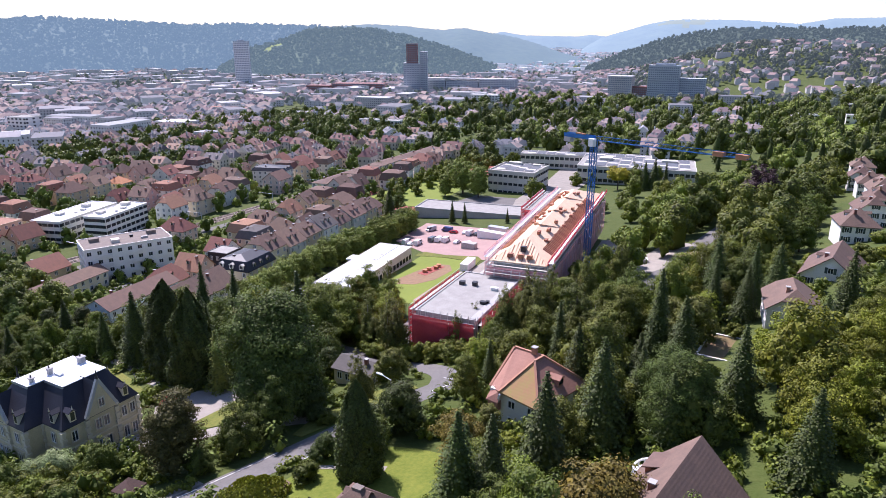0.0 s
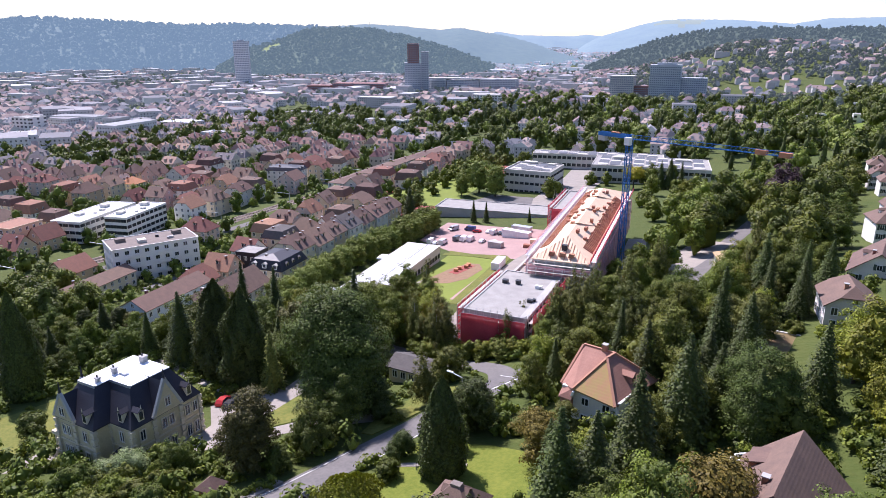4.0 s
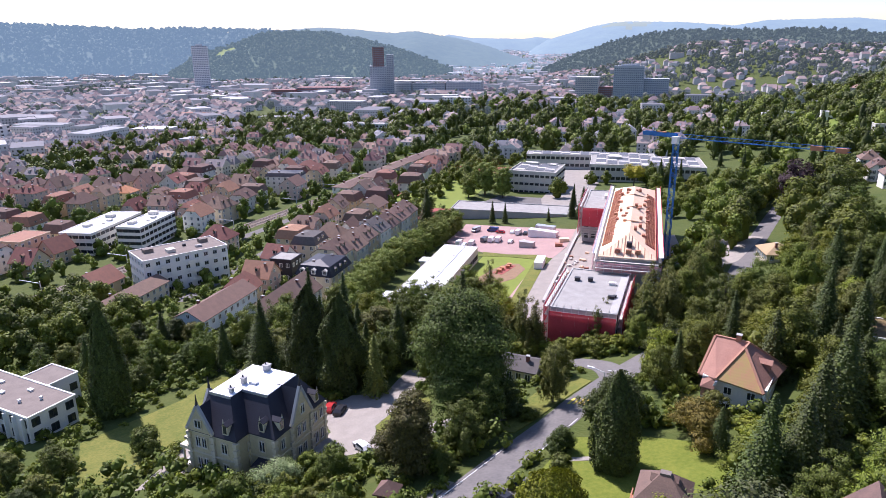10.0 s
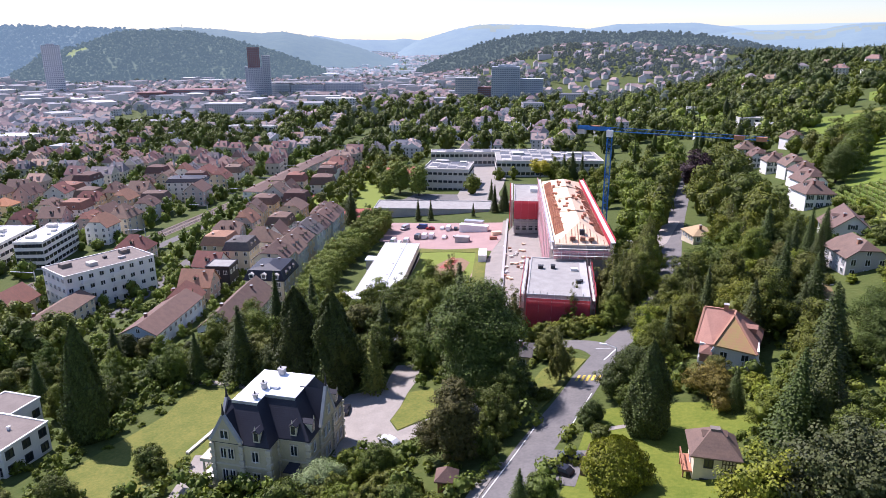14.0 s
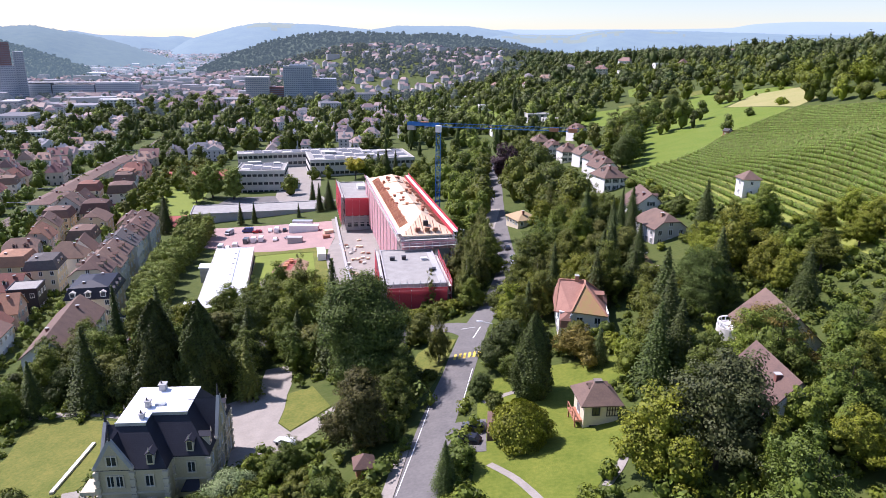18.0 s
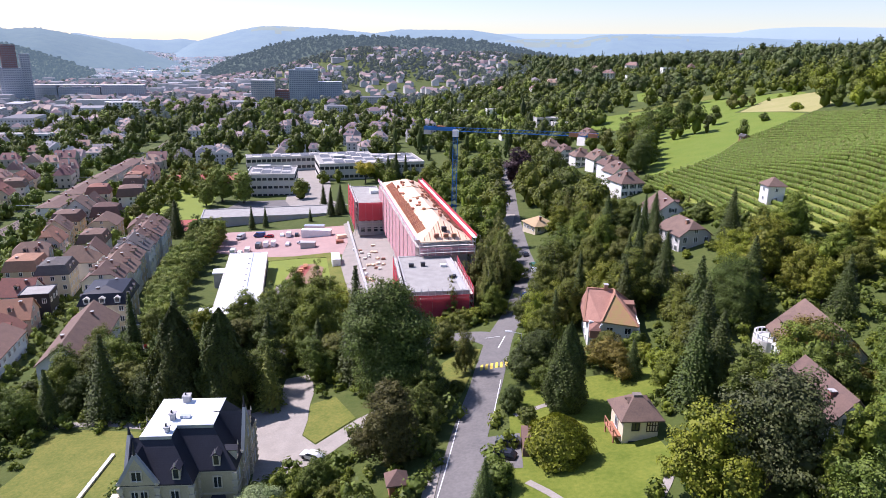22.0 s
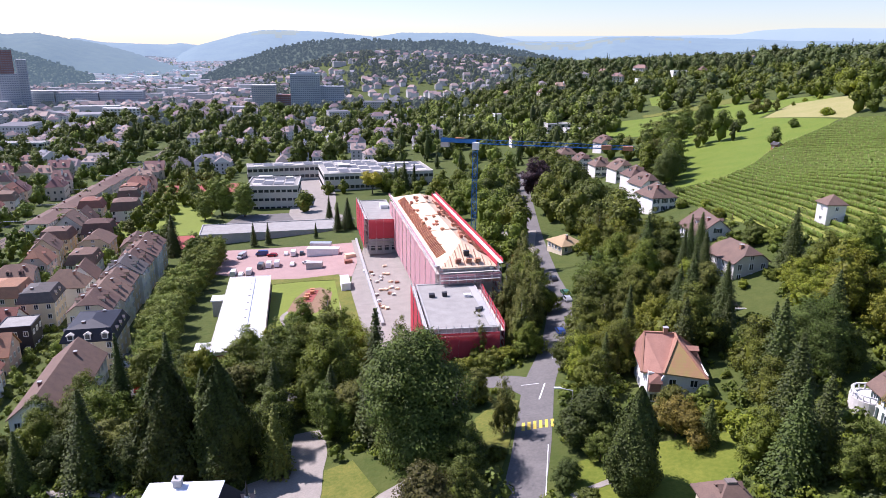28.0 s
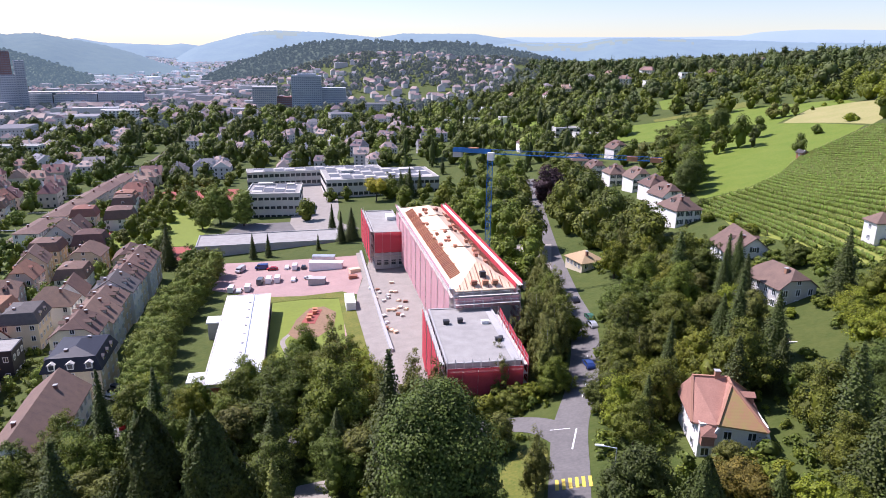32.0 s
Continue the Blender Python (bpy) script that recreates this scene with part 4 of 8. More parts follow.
# ---- terrace of the large house ----
bm = B()
bmesh.ops.create_cone(bm, segments=24, radius1=3.0, radius2=3.0, depth=4.0, cap_ends=True)
terrace = new("terrace", link_mesh("terrace", bm, plaster_grey))
terrace.matrix_basis = pose(100.0, 21.5, 24.6)
tagged(terrace, "round white garden terrace with balustrade", "terrace")
for k in range(18):
    a = 6.283 * k / 18
    bm = B()
    cbox(bm, 2.8 * math.cos(a), 2.8 * math.sin(a), 2.45, 0.16, 0.16, 0.9)
    part("baluster", bm, white_paint, terrace)
bm = B()
rims = []
for k in range(24):
    ca, sa = math.cos(6.2832 * k / 24), math.sin(6.2832 * k / 24)
    rims.append([bm.verts.new((r_ * ca, r_ * sa, z_)) for r_, z_ in ((2.69, 2.84), (2.91, 2.84), (2.91, 3.06), (2.69, 3.06))])
for k in range(24):
    p, q = rims[k], rims[(k + 1) % 24]
    for i in range(4):
        bm.faces.new((p[i], q[i], q[(i + 1) % 4], p[(i + 1) % 4]))
part("handrail", bm, white_paint, terrace)

# ---- scaffolding, nets and works on the school ----
def frame_scaffold(name, x0, y0, z0, rz, length, height, label, net=None, net_from=0.0, net_to=None, bays=None, lift=2.0, top_deck=True):
    """A facade scaffold along local x: standards, ledgers, decks, and a net on its outer side."""
    ob = thing(name, x0, y0, z0, rz, label, "scaffold", "scaffolds of the school")
    n = bays or int(length // 3.0)
    for i in range(n + 1):
        x = length * i / n
        for y in (0, -0.9):
            bm = B()
            beam(bm, (x, y, 0), (x, y, height), 0.09)
            part("standard", bm, scaffold_steel, ob)
    z = lift
    while z < height - 0.4:
        bm = B()
        beam(bm, (0, -0.9, z + 1.0), (length, -0.9, z + 1.0), 0.07)
        part("guard_rail", bm, scaffold_steel, ob)
        bm = B()
        box(bm, 0, length, -0.88, -0.02, z - 0.05, z)
        part("deck", bm, concrete_light, ob)
        z += lift
    if net:
        bm = B()
        m = int(length // 3)
        for i in range(m):
            a, b = length * i / m + 0.02, length * (i + 1) / m - 0.02
            sag = 0.05 + 0.10 * (i % 3)
            box(bm, a, b, -1.06 - sag, -1.0 - sag, net_from, (net_to or height))
        part("net", bm, net, ob, "safety net tied to the scaffold")
    return ob


def on_school(u, v):
    return local(32.8, 99.5, SCH, u, v)


x, y = on_school(-11.4, -0.4)
frame_scaffold("scaffold", *on_school(-8.6, -0.6), 17.4, SCH, 17.2, 4.6, "scaffold under the near eave, hung with a pale pink net", pink_net, 0.0, 2.6, 7, 1.5)
frame_scaffold("scaffold", *on_school(-8.5, 97), 3.0, SCH + 270, 97, 19.6, "tall side scaffold with pale pink netting", pink_net, 1.0, 17.5, 30, 2.4)
frame_scaffold("scaffold", *on_school(8.5, -0.5), 6.5, SCH + 90, 98, 16.4, "tall side scaffold with red and white netting", pink_net, 0.5, 13.0, 30, 2.4)
frame_scaffold("scaffold", *on_school(-8.6, -1.9), 17.5, SCH, 17.2, 2.2, "lower scaffold lift in front of the gable wall", None, 0, None, 7, 1.1)
for s, u in ((-1, -9.2), (1, 9.3)):
    bm = B()
    box(bm, u - 0.65, u + 0.65, -0.5, 97, EAVE + 0.75, EAVE + 0.87)
    part("catch_platform", bm, white_paint, school, "pale catch platform along the eave")
    bm = B()
    for k in range(32):
        box(bm, u + s * 0.6, u + s * 0.66, k * 3.04, k * 3.04 + 2.95, EAVE + 0.9, EAVE + 1.9)
    part("edge_net", bm, red_net if s > 0 else pink_net, school, "red edge net" if s > 0 else "pink edge net")
bm = B()
for k in range(32):
    box(bm, 8.25, 8.31, k * 3.04, k * 3.04 + 2.95, EAVE - 0.2, EAVE + 1.2)
part("edge_net", bm, red_net, school, "red net behind the eave platform")
# rafters laid bare along both eaves
sl = (RIDGE - EAVE) / (HALF + ov)
for s in (-1, 1):
    for k in range(66):
        yy = 9 + k * 1.2
        if s > 0 and k > 58:
            continue
        bm = B()
        u0, u1 = s * (HALF + 0.4), s * (HALF - 2.4)
        beam(bm, (u0, yy, EAVE + sl * (HALF + ov - abs(u0)) + 0.16), (u1, yy, EAVE + sl * (HALF + ov - abs(u1)) + 0.16), 0.34)
        part("rafter", bm, timber_dark, school, "reddish rafter")
for k in range(17):
    u = -7.6 + k * 0.95
    run = (HALF + ov - abs(u)) / (HALF + ov)
    bm = B()
    beam(bm, (u, 0.2, EAVE + 0.22), (u * 0.995, 0.2 + 10.4 * run * 0.95, EAVE + 0.2 + (RIDGE - EAVE) * run * 0.95), 0.2)
    part("rafter", bm, timber_dark if k % 2 else timber, school, "hip rafter")
bm = B()
cbox(bm, 0.3, 4.6, EAVE + 2.6, 1.5, 1.3, 1.7)
part("hatch", bm, dark_metal, school, "dark roof opening")
for u, v in ((-2.8, 1.7), (0.2, 1.6), (2.8, 1.5)):
    bm = B()
    for k in range(4):
        cbox(bm, u + 0.05 * k, v, EAVE + 1.0 + k * 0.28, 1.5, 1.1, 0.24)
    part("timber_stack", bm, timber_dark, school, "stack of boards on the roof")
srng = random.Random(5)
for k in range(30):
    u, v = srng.choice((-1, 1)) * srng.uniform(0.9, 5.4), srng.uniform(14, 78)
    zz = EAVE + sl * (HALF + ov - abs(u))
    bm = B()
    n = srng.randint(3, 6)
    w_, l_ = srng.uniform(0.9, 1.2), srng.uniform(1.2, 2.4)
    levels = [(0, 1.0)] + [(q * 0.2, srng.uniform(0.82, 1.0)) for q in range(1, n)]
    rings = [[bm.verts.new((u + sx * w_ * k / 2, v + sy * l_ * k / 2, zz + 0.1 + h)) for sx, sy in ((-1, -1), (1, -1), (1, 1), (-1, 1))] for h, k in levels]
    for r0_, r1_ in zip(rings, rings[1:]):
        for i in range(4):
            bm.faces.new((r0_[i], r0_[(i + 1) % 4], r1_[(i + 1) % 4], r1_[i]))
    bm.faces.new(rings[-1])
    part("tile_pallet", bm, timber_dark, school, "pallet of reddish roof tiles")
for u in (-4.6, 4.6):
    for v in range(16, 80, 8):
        bm = B()
        beam(bm, (u, v, EAVE + sl * (HALF + ov - abs(u)) + 0.2), (u * 1.15, v + 3.5, EAVE + sl * (HALF + ov - abs(u) * 1.15) + 0.25), 0.25)
        part("batten", bm, timber_dark, school)
for v in (24, 44, 64):
    bm = B()
    slab(bm, [(-0.2, v, RIDGE + 0.35), (0.2, v, RIDGE + 0.35), (4.5, v + 9, EAVE + sl * (HALF + ov - 4.5) + 0.12), (-4.5, v + 9, EAVE + sl * (HALF + ov - 4.5) + 0.12)], 0.08)
    part("boarding", bm, timber, school)

# nets round the annex and the wing
ax, ay = 25.0, 64.3
frame_scaffold("scaffold", *local(ax, ay, FLAT, -0.2, -0.7), 4.6, FLAT, 16.4, 13.6, "scaffold before the annex with a deep red net", red_net, 0.3, 12.0, 9, 2.2)
frame_scaffold("scaffold", *local(ax, ay, FLAT, 16.6, -0.4), 5.2, FLAT + 90, 29, 13.2, "scaffold beside the annex with a deep red net", red_net, 0.3, 12.8, 10, 2.2)
frame_scaffold("scaffold", *local(ax, ay, FLAT, -0.7, 30.5), 4.0, FLAT + 270, 31, 14.2, "scaffold towards the yard with a deep red net", red_net, 0.3, 13.6, 11, 2.2)
cx0, cy0 = -9.0, 175.5
frame_scaffold("scaffold", *local(cx0, cy0, SCH, -0.2, -0.7), 2.0, SCH, 12, 14.0, "scaffold before the wing with a red net on its upper part", red_net, 6.0, 13.8, 4, 2.2)
frame_scaffold("scaffold", *local(cx0, cy0, SCH, -0.7, 36), 1.5, SCH + 270, 36.5, 15.2, "scaffold beside the wing with a red net", red_net, 2.5, 15.2, 11, 2.4)
H_ = 17.2 - 5.0
for x, y, sx, sy, sz, m, n in ((-5, 6, 1.4, 1.2, 0.9, dark_metal, "vent"), (-1.5, 6.5, 1.2, 1.2, 1.0, dark_metal, "vent"), (4.5, 5.5, 1.8, 1.1, 0.7, white_paint, "skylight"), (5.5, -5, 1.5, 1.0, 0.7, dark_metal, "vent"), (6.3, -4.1, 0.8, 0.8, 0.6, dark_metal, "vent")):
    roof_box(annex, n, x, y, H_ - 0.22, sx, sy, sz, m)
bm = B()
box(bm, 6.2, 8.0, -15, 13, H_ - 0.2, H_ - 0.12)
part("roof_strip", bm, concrete, annex, "dark unfinished strip of roof")
roof_box(cube, "plant_room", 3, 4, 14.0, 3.2, 5.5, 1.6, white_paint, "white rooftop unit")
for k in range(9):
    bm = B()
    cbox(bm, 0.6 + 0.02 * k, -26 + k * 6.2, 8.05, 0.7, 0.7, 0.5)
    part("roof_hood", bm, concrete, pavilion, "small grey roof hood")
bm = B()
box(bm, 1.6, 1.85, -30.2, 30.2, 8.05, 8.3)
part("roof_seam", bm, metal_sheet, pavilion)
for v in (-24, 14):
    bm = B()
    box(bm, -11.2, -6.8, v - 2.6, v + 2.6, 6.6, 7.0, 0)
    box(bm, -10.8, -7.0, v - 2.2, v + 2.2, 0, 6.6, 1)
    part("porch", bm, [white_membrane, roof_plain_red if v < 0 else concrete], pavilion, "flat-roofed entrance porch")
bm = B()
box(bm, -6.9, 6.9, -31.0, -30.72, 0.5, 7.2)
part("end_panel", bm, track_red, pavilion, "red end wall")
# solar rows and roof fittings
def panels(ob, x0, x1, y0, y1, z, rows, cols):
    for i in range(rows):
        for j in range(cols):
            x, y = x0 + (x1 - x0) * (j + 0.5) / cols, y0 + (y1 - y0) * (i + 0.5) / rows
            w, d = (x1 - x0) / cols * 0.86, (y1 - y0) / rows * 0.62
            bm = B()
            slab(bm, [(x - w / 2, y - d / 2, z + 0.25), (x + w / 2, y - d / 2, z + 0.25), (x + w / 2, y + d / 2, z + 0.8), (x - w / 2, y + d / 2, z + 0.8)], 0.08)
            part("solar_panel", bm, solar_glass if (i + j) % 4 else concrete_light, ob)


panels(glass_wing, -33, 33, -17, 17, 11.8, 8, 9)
panels(block3, -12, 12, -9, 12, 14.6, 6, 4)
panels(long_wing, -42, 42, -6, 6, 10.1, 3, 12)
for ob, x, y, z, sx, sy, sz in ((block3, -6, 11, 14.6, 8, 4, 1.8), (block3, 8, 10, 14.6, 4, 4, 1.4), (glass_wing, -20, 6, 11.8, 8, 6, 2.0), (glass_wing, 20, 8, 11.8, 10, 5, 1.6)):
    roof_box(ob, "plant_room", x, y, z, sx, sy, sz, concrete_light)

# ---- tower crane ----
crane = thing("tower_crane", 33.1, 143.2, 4.0, 0, "tall blue lattice tower crane with a slim jib", "crane")
bm = B()
cbox(bm, 0, 0, -0.6, 5, 5, 1.6)
part("ballast", bm, concrete, crane)
MH, mw = 46.5, 0.8
bm = B()
for i, j in ((-1, -1), (1, -1), (1, 1), (-1, 1)):
    beam(bm, (i * mw, j * mw, 0), (i * mw, j * mw, MH), 0.22)
z = 0.0
k = 0
while z < MH - 2:
    for a, b in (((-mw, -mw), (mw, -mw)), ((mw, -mw), (mw, mw)), ((mw, mw), (-mw, mw)), ((-mw, mw), (-mw, -mw))):
        beam(bm, (*(a if k % 2 else b), z), (*(b if k % 2 else a), z + 1.9), 0.11)
        beam(bm, (*a, z), (*b, z), 0.09)
    z += 1.9
    k += 1
part("mast", bm, crane_blue, crane)
jd = math.degrees(math.atan2(129.5 - 143.2, 82.5 - 33.1))
jib = part("jib", (lambda bm: [beam(bm, (0, -0.6, 0), (51, -0.6, 0.8), 0.16), beam(bm, (0, 0.6, 0), (51, 0.6, 0.8), 0.16), beam(bm, (0, 0, 1.3), (51, 0, 1.9), 0.16)] +
                  [beam(bm, (i * 1.5, (-0.6 if i % 2 else 0.6), i * 0.0235), (i * 1.5 + 1.5, 0, 1.3 + i * 0.018), 0.08) for i in range(33)] and bm)(B()), crane_blue, crane, "slim blue lattice jib")
jib.matrix_basis = pose(0, 0, MH, 0, 0, jd)
cj = part("counter_jib", (lambda bm: [box(bm, -12, 0, -0.8, 0.8, 0.0, 0.35), box(bm, -12, 0, -0.85, -0.78, 0.35, 1.3), box(bm, -12, 0, 0.78, 0.85, 0.35, 1.3)] and bm)(B()), crane_blue, crane)
cj.matrix_basis = pose(0, 0, MH, 0, 0, jd)
for n, x0, x1, y0, y1, z0, z1, m in (("counterweight", -12, -9.2, -0.75, 0.75, -1.6, 0.9, concrete), ("winch", -7, -4, -0.6, 0.6, 0.4, 1.6, roof_orange), ("cab", -0.4, 1.6, -2.3, -0.9, -1.8, 0.6, white_paint), ("trolley", 16, 17.6, -0.7, 0.7, -0.3, 0.3, dark_metal)):
    bm = B()
    box(bm, x0, x1, y0, y1, z0, z1)
    part(n, bm, m, crane).matrix_basis = pose(0, 0, MH, 0, 0, jd)
for a, b in ((41, 44), (47.5, 50.5)):
    bm = B()
    box(bm, a, b, -0.75, 0.75, 0.4, 1.7)
    part("jib_sign", bm, roof_orange, crane, "orange banner on the jib").matrix_basis = pose(0, 0, MH, 0, 0, jd)

# ---- houses up the slope ----
for i, (x, y, rz, w, d) in enumerate(((103.5, 182, 20, 10.5, 12), (105, 207, 18, 10, 11), (106, 231, 15, 10, 11), (104, 256, 15, 10, 11), (98, 280, 12, 10, 11), (92, 306, 10, 10, 12), (88, 352, 10, 11, 12), (114, 366, 25, 11, 10), (62, 460, 10, 12, 12))):
    house(x, y, rz, w, d, 2, 4.6, "half" if i % 2 else "hip", plaster_white, roof_taupe, "white hillside house with a brown tiled roof and shutters", style="shutter", dormers=1, group="houses up the slope", sides=(0, 90))
for x, y, w, d in ((101, 500, 26, 14), (109, 452, 20, 12), (60, 640, 30, 12), (20, 690, 26, 10)):
    flat_block("house", (x - w / 2, y - d / 2), 10, w, d, gz(x, y) + 6.5, gz(x, y) - 2, concrete_light if x > 70 else plaster_white, gravel_roof, "modern flat-roofed house on the slope", 2, 5, 3, (2.4, 1.6), "dark", 0.4, "house", (0, 90))
house(66, 152, 25, 9, 10, 1, 2.6, "hip", plaster_cream, mat("straw_tiles", (0.46, 0.33, 0.18), (0.36, 0.26, 0.15), 0.5, 0.9), "low house with a pale yellowish tiled roof beside the street", storey=2.6)
flat_block("bungalow", (91.5, 66.3), 4, 13, 11.5, 24.2, 18.5, plaster_grey, mat("roof_sedum", (0.23, 0.135, 0.075), (0.13, 0.125, 0.045), 0.5, 0.95, bump=0.05), "low bungalow with a reddish-brown overgrown flat roof", 1, 4, 4, (1.8, 1.6), "dark", 0.35, "bungalow")
house(27.0, 42.5, 98, 7, 9.5, 1, 1.6, "gable", plaster_cream, roof_grey, "small lodge with a dark grey roof under the trees", storey=3.2, base=8.0)
# shed among the vines
house(173.5, 247, 30, 3.2, 3.0, 1, 1.0, "gable", timber_dark, roof_grey, "small dark wooden shed at the vineyard's edge", storey=2.2, per_front=1, per_side=1, chimneys=0, size=(0.6, 0.6))
# garden kiosk by the street
kx, ky = 32.2, -13.3
house(kx, ky, 15, 2.6, 2.6, 1, 1.3, "pyramid", timber_dark, roof_brown, "tiny brown garden hut with a pointed roof", storey=2.1, per_front=1, per_side=1, chimneys=0, size=(0.7, 0.8), category="hut", name="garden_hut")

# ---- vehicles ----
tyre = mat("tyre", (0.02, 0.02, 0.02), (0.03, 0.03, 0.03), 2.0, 0.8)
CAR_MESH = {}


def paint(name, c):
    return mat("paint_" + name, c, tuple(0.92 * v for v in c), 0.5, 0.25, spec=0.5)


PAINTS = {"white": paint("white", (0.78, 0.78, 0.78)), "red": paint("red", (0.42, 0.03, 0.03)), "black": paint("black", (0.025, 0.025, 0.03)), "blue": paint("blue", (0.03, 0.06, 0.20)), "silver": paint("silver", (0.45, 0.46, 0.48)),
          "yellow": paint("yellow", (0.80, 0.72, 0.10)), "grey": paint("grey", (0.12, 0.125, 0.13)), "green": paint("green", (0.05, 0.14, 0.08))}


def profile(bm, pts, half, mi=0, inset=0.0):
    """A side outline (y, z) swept across the car's width."""
    a = [bm.verts.new((-half + (inset if z > 1.0 else 0), y, z)) for y, z in pts]
    b = [bm.verts.new((half - (inset if z > 1.0 else 0), y, z)) for y, z in pts]
    bm.faces.new(a).material_index = mi
    bm.faces.new(b[::-1]).material_index = mi
    for k in range(len(pts)):
        n = (k + 1) % len(pts)
        bm.faces.new((a[n], a[k], b[k], b[n])).material_index = mi
    bmesh.ops.recalc_face_normals(bm, faces=bm.faces[:])


def car(x, y, rz, colour, kind="car", z=None, label=None):
    z = (gzl(x, y) + 0.07) if z is None else z
    ob = thing(kind, x, y, z, rz, label or f"{colour} {kind} parked on the asphalt", kind, "parked vehicles")
    if kind == "car":
        bm = B()
        profile(bm, [(-2.1, 0.3), (2.1, 0.3), (2.15, 0.75), (1.1, 0.92), (0.5, 1.42), (-1.3, 1.45), (-2.0, 0.95), (-2.15, 0.7)], 0.88, 0, 0.14)
        body = part("body", bm, PAINTS[colour], ob)
        bm = B()
        profile(bm, [(1.06, 0.96), (0.5, 1.36), (-1.28, 1.38), (-1.9, 0.98)], 0.90, 0, 0.13)
        part("glazing", bm, window_glass, ob, "dark glazing")
        ws = [(s * 0.82, q, 0.33) for s in (-1, 1) for q in (1.35, -1.3)]
    else:
        bm = B()
        profile(bm, [(-2.6, 0.35), (2.6, 0.35), (2.65, 1.0), (2.1, 1.25), (1.5, 2.2), (-2.55, 2.3)], 0.98, 0, 0.06)
        body = part("body", bm, PAINTS[colour], ob)
        bm = B()
        profile(bm, [(2.08, 1.32), (1.55, 2.1), (0.6, 2.12), (0.6, 1.3)], 1.0, 0, 0.06)
        part("glazing", bm, window_glass, ob, "dark glazing")
        ws = [(s * 0.9, q, 0.38) for s in (-1, 1) for q in (1.7, -1.7)]
    for wx, wy, r in ws:
        if r not in CAR_MESH:
            bm = B()
            bmesh.ops.create_cone(bm, segments=14, radius1=r, radius2=r, depth=0.22, cap_ends=True, matrix=Matrix.Rotation(radians(90), 4, 'Y'))
            CAR_MESH[r] = link_mesh("wheel", bm, tyre)
        w = part("wheel", CAR_MESH[r], None, ob)
        w.matrix_basis = pose(wx, wy, r)
    return ob


for x, y, rz, c, k in ((-65, 185, 170, "silver", "van"), (-59.5, 160.5, 10, "white", "van"), (-56.2, 159.5, 10, "white", "car"), (-53.5, 161, 12, "white", "van"), (-51.3, 168.5, 5, "grey", "van"), (-48.3, 169.3, 10, "white", "van"), (-45.2, 170, 12, "white", "van"),
                       (-38.8, 169.5, 8, "white", "car"), (-52, 185, 95, "red", "car"), (-46.4, 186.2, 15, "white", "car"), (-42.7, 184.8, 10, "white", "van"), (-39.2, 185, 12, "black", "car"), (-33, 170, 60, "white", "car"), (-57, 187, 100, "blue", "van")):
    car(x, y, rz, c, k)
for x, y, rz, c in ((49.6, -3.0, 80, "grey"), (48.6, -7.4, 75, "black"), (-1.5, 14.0, 20, "black"), (-4.6, 14.3, 25, "red"), (15.0, 1.4, 70, "white"), (56.2, 74, 10, "blue"), (60.5, 98, 12, "silver"), (60.7, 104, 12, "green"), (59.3, 122, 5, "black")):
    car(x, y, rz, c)
for x, y, rz, c in ((-61.4, 84.0, 75, "grey"), (-59.2, 78.4, 75, "silver"), (-47.4, 64.2, 15, "red"), (-60.4, 81.2, 75, "black")):
    car(x, y, rz, c)
# site huts, skips and pallets
for x, y, rz, sx, sy, sz, m, lab in ((-29.5, 182.5, 3, 13, 3.4, 3.0, white_paint, "white site container with a flat roof"), (-28.5, 164, 5, 6, 3, 2.4, concrete, "grey site hut beside the lot"), (-33, 193, 5, 9, 3, 2.6, metal_sheet, "pale metal site container beside lot"), (-11, 138, 16, 3, 9, 2.8, white_membrane, "white storage tent beside the lawn"),
                                     (-17, 176, 30, 4, 2.4, 1.4, timber, "stack of pale timber boards"), (-16, 168, 20, 3, 2, 1.2, timber_dark, "stack of brown wooden crates"), (44, 150, 15, 6, 2.6, 2.6, white_paint, "white site container under the crane"), (45, 160, 30, 5, 3, 1.6, concrete_light, "heap of building material"), (47, 140, 10, 4, 2.4, 2.0, white_paint, "white site hut by the street")):
    ob = thing("site_container" if "container" in lab else ("storage_tent" if "tent" in lab else "material_stack"), x, y, gzl(x, y), rz, lab, "container" if "container" in lab else "building material")
    bm = B()
    box(bm, -sx / 2, sx / 2, -sy / 2, sy / 2, -0.4, sz)
    part("body", bm, m, ob)
    bm = B()
    box(bm, -sx / 2 - 0.08, sx / 2 + 0.08, -sy / 2 - 0.08, sy / 2 + 0.08, sz, sz + 0.12)
    part("lid", bm, m, ob)
    for k in range(int(sx // 1.2)):
        bm = B()
        box(bm, -sx / 2 + 0.5 + k * 1.2, -sx / 2 + 0.6 + k * 1.2, -sy / 2 - 0.05, -sy / 2, 0.1, sz - 0.1)
        part("rib", bm, m, ob)
